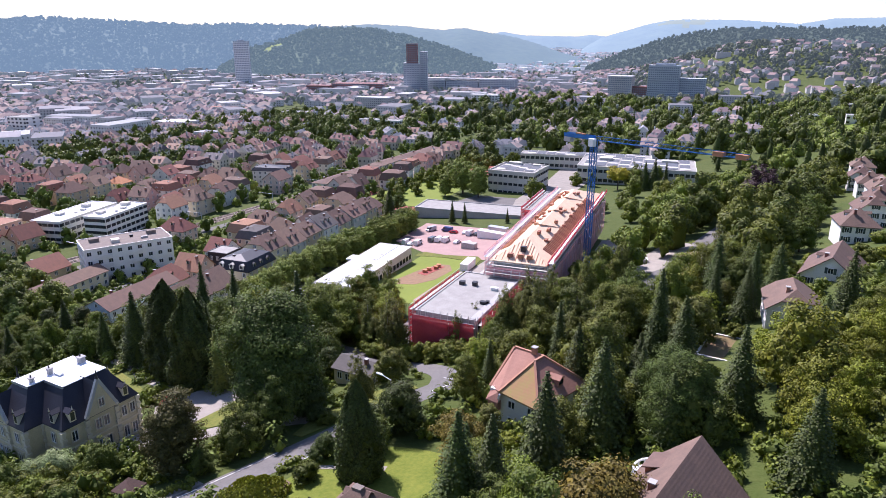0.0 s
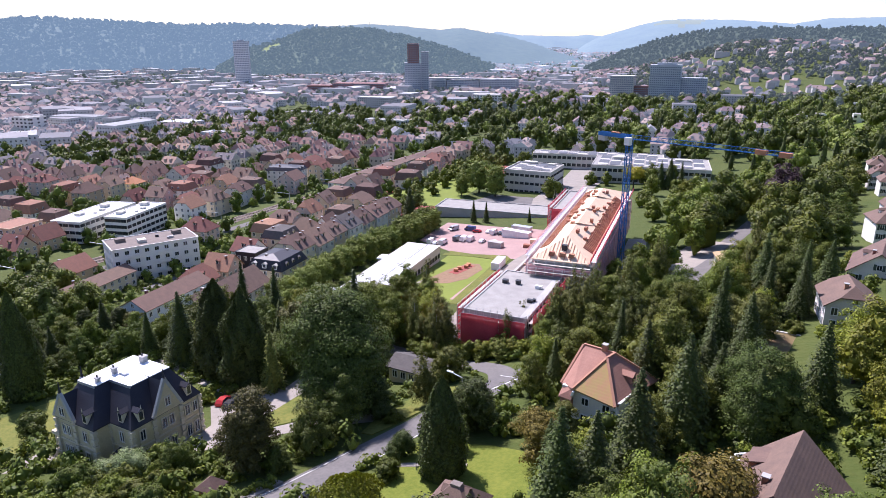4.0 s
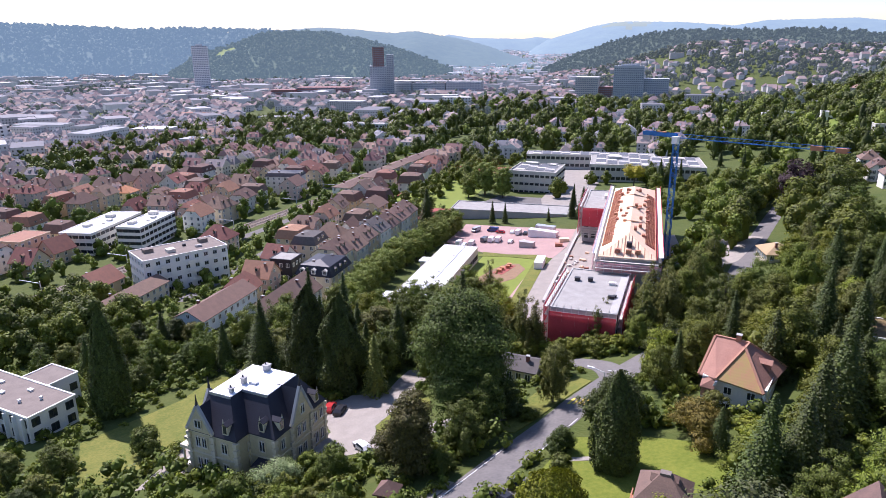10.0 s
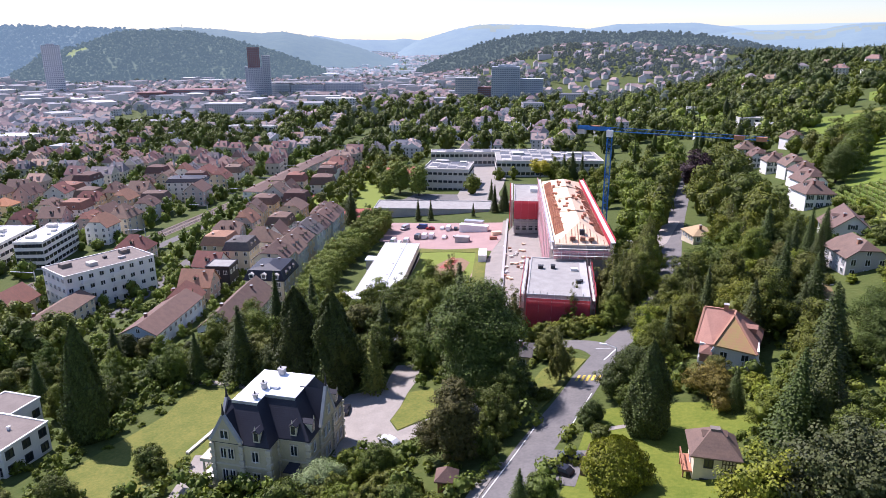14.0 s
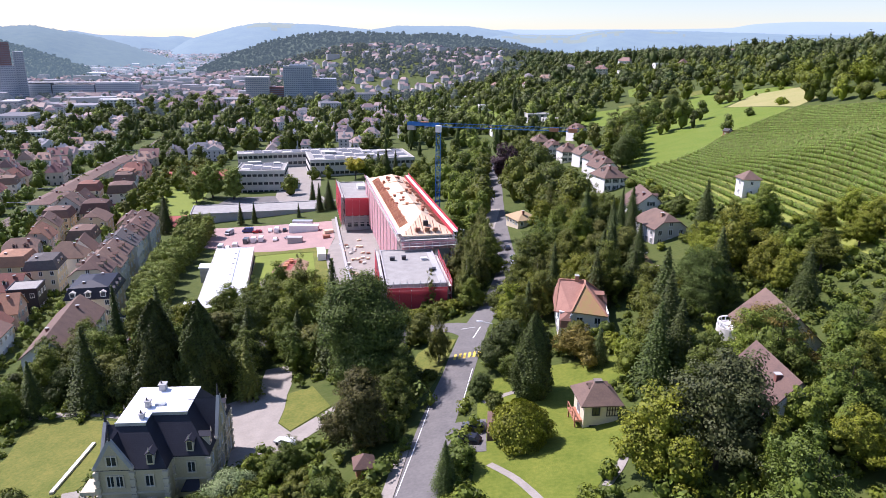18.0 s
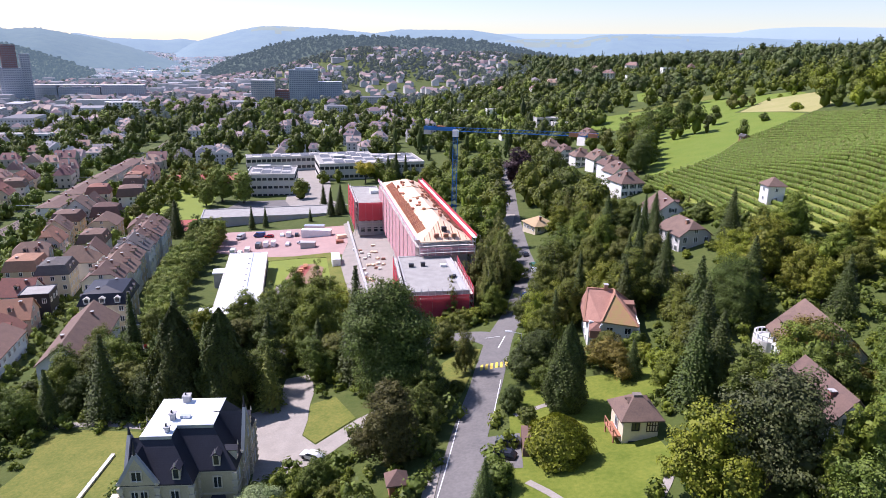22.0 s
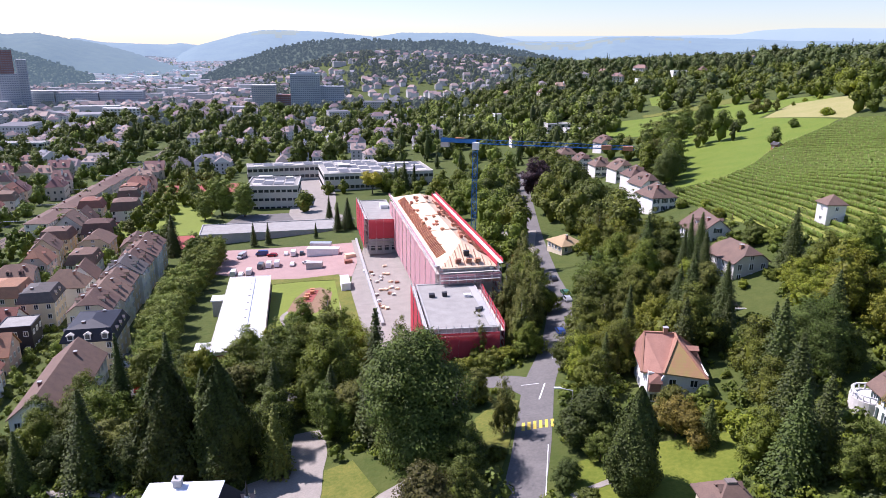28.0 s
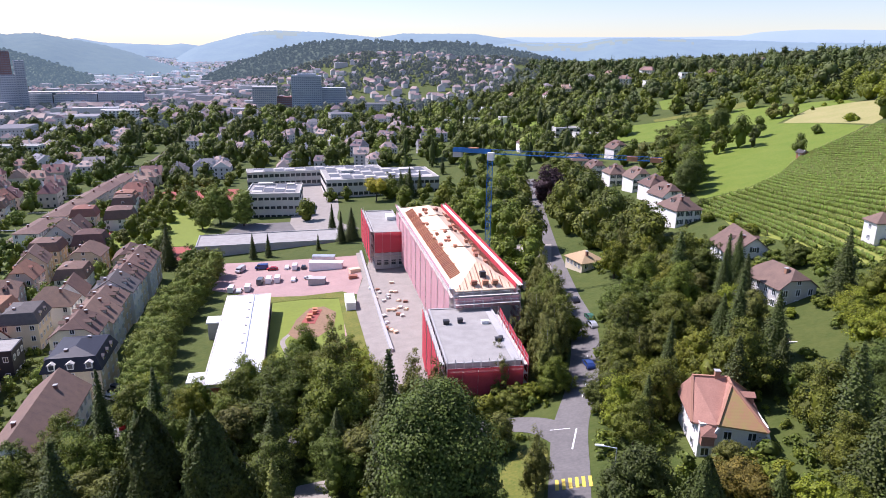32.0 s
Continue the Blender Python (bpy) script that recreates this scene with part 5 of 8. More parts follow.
for k in range(26):
    u, v = srng.uniform(-24, -13), srng.uniform(8, 74)
    x, y = on_school(u, v)
    if not inside(x, y, [(-14, 186), (6, 150), (14, 104), (8, 92), (-2, 96), (-11, 150)]):
        continue
    ob = thing("pallet_stack", x, y, gzl(x, y) + 0.06, srng.uniform(0, 90), "pallet with building material in the yard", "pallet", "pallets in the yard")
    bm = B()
    for q in range(3):
        cbox(bm, 0, 0, 0.1 + q * 0.25, srng.uniform(1, 1.6), srng.uniform(0.8, 1.4), 0.2)
    part("load", bm, srng.choice((timber, white_paint, concrete_light, roof_red)), ob)
    bm = B()
    for q in (-0.5, 0, 0.5):
        box(bm, -0.7, 0.7, q - 0.06, q + 0.06, -0.1, 0.02)
    part("pallet", bm, timber, ob)

# ---- yard details ----
sheet("playground", [(-26, 128), (-24.6, 138), (-20, 139), (-14.5, 133), (-12.4, 120), (-15, 112), (-20.5, 109.5), (-25, 115)], earth, 0.09, "bare earth mound of the playground", "playground", 2.0)
sheet("playground_floor", [(-23.5, 124), (-23.8, 136), (-19.8, 136), (-19.0, 123)], track_red, 0.16, "pale red play surface on the mound", "playground", 3.0)
for x, y in ((-21.6, 126), (-22, 129), (-21.2, 132), (-21.8, 134.5)):
    ob = thing("play_block", x, y, gzl(x, y) + 0.18, 20, "small red play block", "play block", "play blocks")
    bm = B()
    cbox(bm, 0, 0, 0.5, 1.4, 1.2, 1.0)
    cbox(bm, 0, 0, 1.05, 1.6, 1.4, 0.1)
    part("body", bm, roof_orange, ob)
sheet("garden_path", ribbon(smooth_line([(-18.6, 89), (-20.4, 99), (-25, 110), (-22.5, 120)], 5), 1.4), paving, 0.08, "pale gravel path across the lawn", "path", 2.0)
sheet("site_path", ribbon([(-13.5, 145), (-2.4, 98)], 3.0), court_red, 0.08, "red paved strip beside the lawn", "path", 4.0)
sheet("retaining_strip", ribbon([(-20.5, 203), (7.2, 98)], 2.4), paving, 0.09, "pale concrete path along the yard wall", "path", 4.0)
bm = B()
pts = [(-19.6, 203), (-12, 174), (-4.5, 146), (2, 121.5), (8.4, 98)]
for a, b in zip(pts, pts[1:]):
    beam(bm, (*a, gzl(*a) + 0.5), (*b, gzl(*b) + 0.5), 0.9)
tagged(new("yard_wall", link_mesh("yard_wall", bm, concrete)), "low grey concrete wall along the school yard", "wall", kind="structure")
sheet("rough_grass", [(-43, 152), (-15, 149.5), (-14, 146.5), (-41, 148.5)], lawn_dry, 0.12, "strip of rough dry grass below the lot", "grass", 3.0)
# ---- street markings ----
road_white = mat("road_white", (0.70, 0.70, 0.68), (0.55, 0.55, 0.53), 1.5, 0.8)
road_yellow = mat("road_yellow", (0.70, 0.52, 0.08), (0.58, 0.43, 0.08), 1.5, 0.8)
for k in range(6):
    u = -2.6 + k * 1.05
    sheet("crossing_bar", [(47.1 + u, 27.6), (47.65 + u, 27.5), (47.85 + u, 30.5), (47.3 + u, 30.6)], road_yellow, 0.08, "yellow bar of the street crossing", "road marking", 4.0)
for a, b, w in (((50.3, 47.5), (48.6, 40.0), 0.3), ((39.6, -8), (41.0, 8), 0.16), ((38.3, -21), (39.6, -8), 0.16), ((48.8, 22), (47.0, 6), 0.16), ((45.5, 48.6), (49.2, 48.0), 0.2), ((53.0, 60), (54.6, 66), 0.12), ((55.8, 74), (56.8, 80), 0.12)):
    sheet("lane_line", ribbon([a, b], w), road_white, 0.08, "white painted line on the street", "road marking", 4.0)
sheet("traffic_island", [(36, 36), (41, 43), (44.6, 41), (43.3, 31), (41.6, 20), (40, 14), (37.5, 14), (35, 22)], lawn_dry, 0.16, "grass island beside the street", "grass", 3.0)
sheet("parking_bay", [(45.2, 0), (51.6, 0.5), (51.6, -11), (44.2, -11)], asphalt_old, 0.09, "asphalt parking bay beside the street", "parking", 3.0)
sheet("lane", ribbon(smooth_line([(-44, 50), (-48.5, 63), (-54.5, 78), (-60.5, 98)], 5), 5.0), asphalt_old, 0.06, "narrow asphalt lane beside the row house", "street", 3.0)
sheet("garden_path", ribbon(smooth_line([(52, -15), (56, -20), (60, -28)], 4), 1.2), paving, 0.1, "stepping-stone path on the lawn", "path", 2.0)
sheet("garden_path", ribbon(smooth_line([(73, -14), (71, -19), (68, -24)], 4), 1.3), paving, 0.1, "pale slab path on the lawn", "path", 2.0)
sheet("garden_path", ribbon(smooth_line([(51, 7), (56, 9.5), (62, 12)], 4), 1.2), paving, 0.1, "stone path across the garden", "path", 2.0)
for a, b, h, w, m, lab in (((52.6, 0.5), (52.5, -7.5), 1.6, 0.7, roof_brown, "brown coped garden wall by the parking bay"), ((-26.8, 9), (-25.4, -3), 0.7, 0.6, concrete_light, "low pale wall along the villa's lawn"), ((-25.4, -3), (-24.8, -8), 0.7, 0.6, concrete_light, "low pale wall beside the steps")):
    bm = B()
    za, zb = gzl(*a), gzl(*b)
    beam(bm, (*a, za + h / 2 - 0.2), (*b, zb + h / 2 - 0.2), max(h, w))
    tagged(new("garden_wall", link_mesh("garden_wall", bm, m)), lab, "wall", kind="structure")
# street lamp
lamp = thing("street_lamp", 52.6, 24.0, gzl(52.6, 24), 0, "grey street lamp with a flat white head", "street lamp")
bm = B()
bmesh.ops.create_cone(bm, segments=8, radius1=0.12, radius2=0.07, depth=9, cap_ends=True, matrix=Matrix.Translation((0, 0, 4.4)))
part("pole", bm, scaffold_steel, lamp)
bm = B()
beam(bm, (0, 0, 8.8), (-2.4, 0, 9.2), 0.1)
cbox(bm, -2.6, 0, 9.2, 1.3, 0.4, 0.16)
part("lamp_head", bm, white_paint, lamp)
sheet("plaza", [(-112, 416), (-80, 404), (-41.5, 254), (-39, 224), (-47, 222), (-69, 268), (-86, 338)], paving, 0.09, "pale paved court between the school wings", "plaza", 8.0)
sheet("lawn", [(-43, 148.5), (-17, 153.5), (-13, 150), (3, 95), (-1.5, 94), (-16.5, 146), (-18, 149), (-42, 145)], lawn_dry, 0.14, "strip of rough grass round the playground", "grass", 6.0)
sheet("site_yard", [(3, 96), (12, 66), (17, 61), (26, 63), (19.5, 97), (16, 94), (8, 92)], paving, 0.08, "dusty grey strip of yard beside the annex", "yard", 5.0)
sheet("building_site", [(44, 193), (58, 186), (55, 152), (49, 140), (42, 152)], gravel, 0.07, "gravel ground of the building site", "yard", 6.0)

# ---- trees ----
rng = np.random.default_rng(7)


def quads_mesh(name, centres, normals, sizes, materials, extra=None, aspect=0.75):
    """Many small leaf quads as one mesh, with optional extra (verts, faces) in the same material."""
    n = len(centres)
    nrm = normals / np.linalg.norm(normals, axis=1, keepdims=True)
    ref = rng.normal(size=(n, 3))
    t = np.cross(nrm, ref)
    t /= np.linalg.norm(t, axis=1, keepdims=True) + 1e-9
    b = np.cross(nrm, t)
    s = sizes[:, None] / 2
    sag = nrm * s * 0.35
    v = np.stack([centres - t * s - b * s * aspect - sag, centres + t * s - b * s * aspect, centres + t * s + b * s * aspect - sag, centres - t * s + b * s * aspect], 1).reshape(-1, 3)
    faces = np.arange(4 * n).reshape(-1, 4)
    me = bpy.data.meshes.new(name)
    ev, ef = extra if extra else (np.zeros((0, 3)), np.zeros((0, 4), int))
    allv = np.concatenate([v, ev])
    allf = np.concatenate([faces, ef + 4 * n]) if len(ef) else faces
    me.vertices.add(len(allv))
    me.vertices.foreach_set("co", allv.astype(np.float32).ravel())
    me.loops.add(allf.size)
    me.loops.foreach_set("vertex_index", allf.astype(np.int32).ravel())
    me.polygons.add(len(allf))
    me.polygons.foreach_set("loop_start", np.arange(0, allf.size, 4, dtype=np.int32))
    me.polygons.foreach_set("loop_total", np.full(len(allf), 4, np.int32))
    for m in materials:
        me.materials.append(m)
    me.update(calc_edges=True)
    me.validate()
    return me


def core_ball(c, r, rough=0.25, nu=9, nv=6):
    """A lumpy closed hull of quads that fills a crown's inside."""
    th = np.linspace(0, 2 * np.pi, nu, endpoint=False)
    ph = np.linspace(0.08, np.pi - 0.08, nv)
    v = []
    for p in ph:
        for a in th:
            k = 1 + rough * (rng.random() - 0.5) * 2
            v.append((c[0] + r[0] * k * math.sin(p) * math.cos(a), c[1] + r[1] * k * math.sin(p) * math.sin(a), c[2] + r[2] * k * math.cos(p)))
    f = [(i * nu + j, (i + 1) * nu + j, (i + 1) * nu + (j + 1) % nu, i * nu + (j + 1) % nu) for i in range(nv - 1) for j in range(nu)]
    return np.array(v), np.array(f)


def crown_round(height, radius, clumps, leaves, leaf, material, low=0.22, droop=0.0, loose=0.0, taper=0.2):
    """A broad crown: clumps of leaves over an uneven ellipsoid round several leading limbs."""
    base, top = height * low, height
    cz, hz = (base + top) / 2, (top - base) / 2
    lobes = [(rng.normal(0, radius * 0.28), rng.normal(0, radius * 0.28), rng.uniform(-0.35, 0.45) * hz, rng.uniform(0.5, 0.75)) for _ in range(7)]
    if low < 0.1:
        lobes = [(lx * 1.5, ly * 1.5, -0.5 * hz, 0.62) for lx, ly, lz, k in lobes[:4]] + lobes
    mx, my = np.mean([q[0] for q in lobes]), np.mean([q[1] for q in lobes])
    lobes = [(lx - mx, ly - my, lz, k) for lx, ly, lz, k in lobes]
    cs, ns, ss = [], [], []
    for _ in range(clumps):
        lx, ly, lz, k = lobes[rng.integers(len(lobes))]
        d = rng.normal(size=3)
        d /= np.linalg.norm(d)
        if d[2] < -0.55:
            d[2] *= -0.5
        shell = rng.uniform(0.72, 1.0 + loose)
        c = np.array([lx + d[0] * radius * k * shell, ly + d[1] * radius * k * shell, cz + lz + d[2] * hz * k * shell])
        c[2] = np.clip(c[2], base * 0.8, top)
        c[:2] *= 1 - taper * max(0.0, (c[2] - cz) / hz)
        rc = radius * rng.uniform(0.16, 0.27)
        p = rng.normal(size=(leaves, 3))
        p /= np.linalg.norm(p, axis=1, keepdims=True)
        p[:, 2] = np.abs(p[:, 2]) * rng.choice([1, 1, 1, -0.6], size=leaves)
        q = c + p * rc * rng.uniform(0.55, 1.1, (leaves, 1)) * np.array([1, 1, 0.8])
        q[:, 2] -= droop * rng.random(leaves) * rc * 4
        cs.append(q), ns.append(p + rng.normal(0, 0.32, (leaves, 3)) + d * 0.6 + (0, 0, 0.25)), ss.append(leaf * rng.uniform(0.6, 1.35, leaves))
    ev, ef, off = [], [], 0
    for lx, ly, lz, k in lobes[:7]:
        rk = np.array([radius * k * 0.5, radius * k * 0.5, hz * k * 0.52])
        v, f = core_ball((lx, ly, cz + lz * 0.9), rk, 0.4)
        p = rng.normal(size=(140, 3))
        p /= np.linalg.norm(p, axis=1, keepdims=True)
        cs.append(np.array([lx, ly, cz + lz * 0.9]) + p * rk * rng.uniform(1.0, 1.45, (140, 1))), ns.append(p + rng.normal(0, 0.3, (140, 3))), ss.append(leaf * 2.2 * rng.uniform(0.6, 1.3, 140))
        ev.append(v), ef.append(f + off)
        off += len(v)
    return quads_mesh("crown", np.concatenate(cs), np.concatenate(ns), np.concatenate(ss), [material], (np.concatenate(ev), np.concatenate(ef)))


def crown_conifer(height, radius, whorls, per, leaf, material, low=0.08, column=0.0, fill=3):
    """A conical crown of drooping boughs in whorls."""
    cs, ns, ss = [], [], []
    for w in range(whorls):
        f = (w + rng.random() * 0.6) / whorls
        z = height * (low + (1 - low) * f)
        r = radius * ((1 - f) ** (0.85 - 0.35 * column) if column == 0 else (1 - f**3) * min(1, 0.55 + f * 1.6)) * rng.uniform(0.82, 1.1) + 0.12
        n = max(4, int(per * (0.35 + 0.65 * (1 - f))))
        a0 = rng.random() * 6.28
        for k in range(n):
            a = a0 + 6.283 * k / n + rng.normal(0, 0.12)
            rk = r * rng.uniform(0.75, 1.12)
            m = fill + int(rk * 1.2)
            t = np.linspace(0.35, 1.0, m)
            x, y = np.cos(a) * rk * t, np.sin(a) * rk * t
            zz = z - (0.28 - 0.2 * column) * rk * t**1.5 + rng.normal(0, 0.12, m)
            c = np.stack([x, y, zz], 1)
            c += rng.normal(0, leaf * 0.25, (m, 3))
            nn = np.stack([np.cos(a) * np.ones(m) * 0.7, np.sin(a) * np.ones(m) * 0.7, np.ones(m)], 1) + rng.normal(0, 0.35, (m, 3))
            cs.append(c), ns.append(nn), ss.append(leaf * rng.uniform(0.7, 1.25, m) * (1.1 - 0.35 * f))
    nu, nv = 8, 6
    v, fs = [], []
    for i in range(nv):
        f = i / (nv - 1)
        rr = radius * 0.72 * ((1 - f) if column == 0 else (1 - f**3) * min(1, 0.55 + f * 1.6)) + 0.03
        for j in range(nu):
            a = 6.283 * j / nu
            k = rng.uniform(0.8, 1.05)
            v.append((rr * k * math.cos(a), rr * k * math.sin(a), height * (low + (0.96 - low) * f)))
    fs = [(i * nu + j, i * nu + (j + 1) % nu, (i + 1) * nu + (j + 1) % nu, (i + 1) * nu + j) for i in range(nv - 1) for j in range(nu)]
    return quads_mesh("crown", np.concatenate(cs), np.concatenate(ns), np.concatenate(ss), [material], (np.array(v), np.array(fs)))


def trunk_mesh(height, r, limbs, spread_r, material):
    """A tapered trunk with limbs."""
    bm = B()
    n = 7

    def tube(a, b, ra, rb):
        a, b = Vector(a), Vector(b)
        d = (b - a).normalized()
        s = d.cross(Vector((0, 1, 0.1))).normalized()
        t = d.cross(s)
        rings = [[bm.verts.new(p + (s * math.cos(6.283 * k / n) + t * math.sin(6.283 * k / n)) * q) for k in range(n)] for p, q in ((a, ra), (b, rb))]
        for k in range(n):
            bm.faces.new((rings[0][k], rings[0][(k + 1) % n], rings[1][(k + 1) % n], rings[1][k]))

    tube((0, 0, -0.6), (0, 0, height * 0.35), r * 1.25, r * 0.8)
    tube((0, 0, height * 0.35), (0.1, 0.1, height * 0.85), r * 0.8, r * 0.12)
    for k in range(limbs):
        a = 2.4 * k
        z = height * (0.22 + 0.4 * k / max(limbs, 1))
        tube((0, 0, z), (math.cos(a) * spread_r * 0.6, math.sin(a) * spread_r * 0.6, z + spread_r * 0.6), r * 0.4, r * 0.08)
    return link_mesh("trunk", bm, material)


def crown_dense(height, radius, leaves, leaf, material, shape=0.6, ripple=0.08):
    """A close, smooth crown such as thuja has: short sprays over a full teardrop body."""
    prof = [(0.0, 0.72), (0.12, 0.95), (0.28, 1.0), (0.5, 0.86), (0.7, 0.62), (0.86, 0.34), (0.96, 0.13), (1.0, 0.02)] if shape > 0.5 else [(0.0, 0.78), (0.2, 0.98), (0.45, 1.0), (0.65, 0.88), (0.82, 0.64), (0.93, 0.38), (1.0, 0.05)]
    pz, pr = [p[0] for p in prof], [p[1] for p in prof]
    ph = rng.uniform(0, 6.28, 8)

    def body(a, f):
        k = 1 + ripple * (np.sin(3 * a + ph[0] + 5 * f) + 0.8 * np.sin(5 * a + ph[1] - 9 * f) + 0.8 * np.sin(2 * a + ph[2] + 14 * f) + 0.6 * np.sin(9 * a + 21 * f + ph[3]))
        return np.interp(f, pz, pr) * radius * k

    f = rng.random(leaves) ** 1.15
    a = rng.uniform(0, 6.283, leaves)
    r = body(a, f) * rng.uniform(0.86, 1.10, leaves)
    c = np.stack([np.cos(a) * r, np.sin(a) * r, f * height * 0.99 + 0.1], 1)
    nn = np.stack([np.cos(a), np.sin(a), np.full(leaves, 0.45)], 1) + rng.normal(0, 0.42, (leaves, 3))
    nu, nv = 16, 12
    v = []
    for i in range(nv):
        for j in range(nu):
            q, w = i / (nv - 1), 6.283 * j / nu
            rr = float(body(np.array(w), np.array(q))) * 0.9
            v.append((rr * math.cos(w), rr * math.sin(w), q * height * 0.97))
    fs = [(i * nu + j, i * nu + (j + 1) % nu, (i + 1) * nu + (j + 1) % nu, (i + 1) * nu + j) for i in range(nv - 1) for j in range(nu)]
    return quads_mesh("crown", c, nn, leaf * rng.uniform(0.6, 1.3, leaves), [material], (np.array(v), np.array(fs)))


TREE_KINDS = {}


def tree_kind(key, label, category, crown, trunk):
    TREE_KINDS[key] = (label, category, crown, trunk)


tree_kind("oak", "large broadleaf tree with a dense dark green crown", "tree", crown_round(25, 9.6, 520, 120, 0.27, leaf_oak, 0.02, taper=0.3), trunk_mesh(22, 0.55, 7, 9, bark))
tree_kind("broad_a", "broadleaf tree with a rounded green crown", "tree", crown_round(15, 5.6, 150, 83, 0.25, leaf_mid, 0.05), trunk_mesh(15, 0.32, 6, 5, bark))
tree_kind("broad_b", "broadleaf tree with an uneven green crown", "tree", crown_round(16, 5.0, 150, 83, 0.25, leaf_dark, 0.05, loose=0.15), trunk_mesh(16, 0.32, 6, 5, bark))
tree_kind("broad_c", "broadleaf tree with a light yellow-green crown", "tree", crown_round(13, 5.0, 150, 83, 0.24, leaf_bright, 0.05), trunk_mesh(13, 0.28, 6, 5, bark))
tree_kind("olive_a", "broadleaf tree with an olive green crown", "tree", crown_round(12, 4.6, 140, 83, 0.24, leaf_olive, 0.05), trunk_mesh(12, 0.28, 6, 5, bark))
tree_kind("birch", "slender birch with a loose hanging crown", "birch", crown_round(17, 3.3, 120, 83, 0.21, leaf_olive, 0.05, droop=0.5, loose=0.3), trunk_mesh(17, 0.2, 6, 3, bark_birch))
tree_kind("spruce", "dark spruce with drooping boughs", "conifer", crown_conifer(18, 4.9, 58, 25, 0.37, leaf_conifer), trunk_mesh(18, 0.3, 0, 1, bark))
tree_kind("fir", "tall slim fir with a pointed top", "conifer", crown_conifer(21, 3.7, 66, 21, 0.36, leaf_conifer), trunk_mesh(21, 0.3, 0, 1, bark))
tree_kind("sequoia", "tall dense dark conifer with a broad conical crown", "conifer", crown_dense(24, 5.2, 20000, 0.40, leaf_conifer, 0.6, 0.19), trunk_mesh(24, 0.45, 0, 1, bark))
tree_kind("larch", "conifer with pale olive needles", "conifer", crown_conifer(15, 3.3, 40, 16, 0.42, leaf_olive), trunk_mesh(15, 0.25, 0, 1, bark))
tree_kind("thuja", "dense dark thuja with a smooth pointed crown", "conifer", crown_dense(16.4, 3.5, 13000, 0.27, leaf_conifer), trunk_mesh(12, 0.3, 0, 1, bark))
tree_kind("cypress", "broad brown-green false cypress with upright sprays", "conifer", crown_round(15, 5.0, 280, 90, 0.22, leaf_brown, 0.02, loose=0.1), trunk_mesh(13, 0.3, 5, 4, bark))
tree_kind("copper", "small garden tree with coppery olive leaves", "tree", crown_round(13, 7.5, 200, 65, 0.34, leaf_copper, 0.05), trunk_mesh(11, 0.25, 6, 6, bark))
tree_kind("bush_big", "large rounded bright green garden shrub", "shrub", crown_dense(7.2, 4.7, 9500, 0.30, leaf_bright, 0.3, 0.09), trunk_mesh(4, 0.2, 4, 2, bark))
tree_kind("poplar", "tall narrow columnar broadleaf tree", "tree", crown_round(14, 2.6, 150, 78, 0.21, leaf_mid, 0.03), trunk_mesh(14, 0.25, 4, 2, bark))
tree_kind("pine", "pine with a loose grey-green crown", "pine", crown_round(18, 6.6, 260, 90, 0.28, leaf_grey, 0.08, loose=0.3), trunk_mesh(18, 0.35, 7, 5, bark))
tree_kind("yew", "broad dark yew with a spreading crown", "conifer", crown_round(10, 5.2, 160, 83, 0.24, leaf_conifer, 0.02), trunk_mesh(9, 0.3, 5, 4, bark))
tree_kind("plane", "avenue tree with a dense rounded bright crown", "tree", crown_round(12, 4.6, 190, 85, 0.24, leaf_plane, 0.06, taper=0.1), trunk_mesh(11, 0.28, 6, 4, bark))
tree_kind("purple", "copper beech with a dark purple crown", "tree", crown_round(18, 6.5, 110, 68, 0.38, leaf_purple, 0.05), trunk_mesh(18, 0.35, 6, 6, bark))
tree_kind("yellow", "small tree with a bright yellow crown", "tree", crown_round(10, 5.0, 100, 63, 0.31, leaf_yellow, 0.12), trunk_mesh(10, 0.25, 5, 4, bark))
tree_kind("bush", "rounded green garden shrub", "shrub", crown_round(4.5, 3.0, 80, 83, 0.20, leaf_mid, 0.0), trunk_mesh(3, 0.15, 4, 2, bark))
tree_kind("bush_bright", "rounded yellow-green garden shrub", "shrub", crown_round(3.6, 2.6, 80, 78, 0.20, leaf_bright, 0.0), trunk_mesh(2.5, 0.12, 4, 2, bark))
tree_kind("bush_dark", "dense dark green shrub", "shrub", crown_round(5.0, 3.2, 80, 83, 0.20, leaf_dark, 0.0), trunk_mesh(3, 0.15, 4, 2, bark))
tree_kind("bush_white", "large shrub covered in pale blossom", "shrub", crown_round(7.0, 5.0, 150, 83, 0.20, leaf_white, 0.0), trunk_mesh(4, 0.2, 4, 3, bark))
PLANTED = []


def plant(key, x, y, scale=1.0, z=None, tall=1.0, turn=None, label=None):
    lab, cat, crown, trunk = TREE_KINDS[key]
    ob = new(cat)
    a = rng.uniform(0, 6.283) if turn is None else radians(turn)
    ob.matrix_basis = Matrix.Translation((x, y, gzl(x, y) if z is None else z)) @ Matrix.Rotation(a, 4, 'Z') @ Matrix.Diagonal((scale, scale, scale * tall, 1))
    tagged(ob, label or lab, cat, "trees of the hillside" if cat != "shrub" else "garden shrubs")
    part("trunk", trunk, None, ob)
    part("crown", crown, None, ob)
    PLANTED.append((x, y, scale))
    return ob


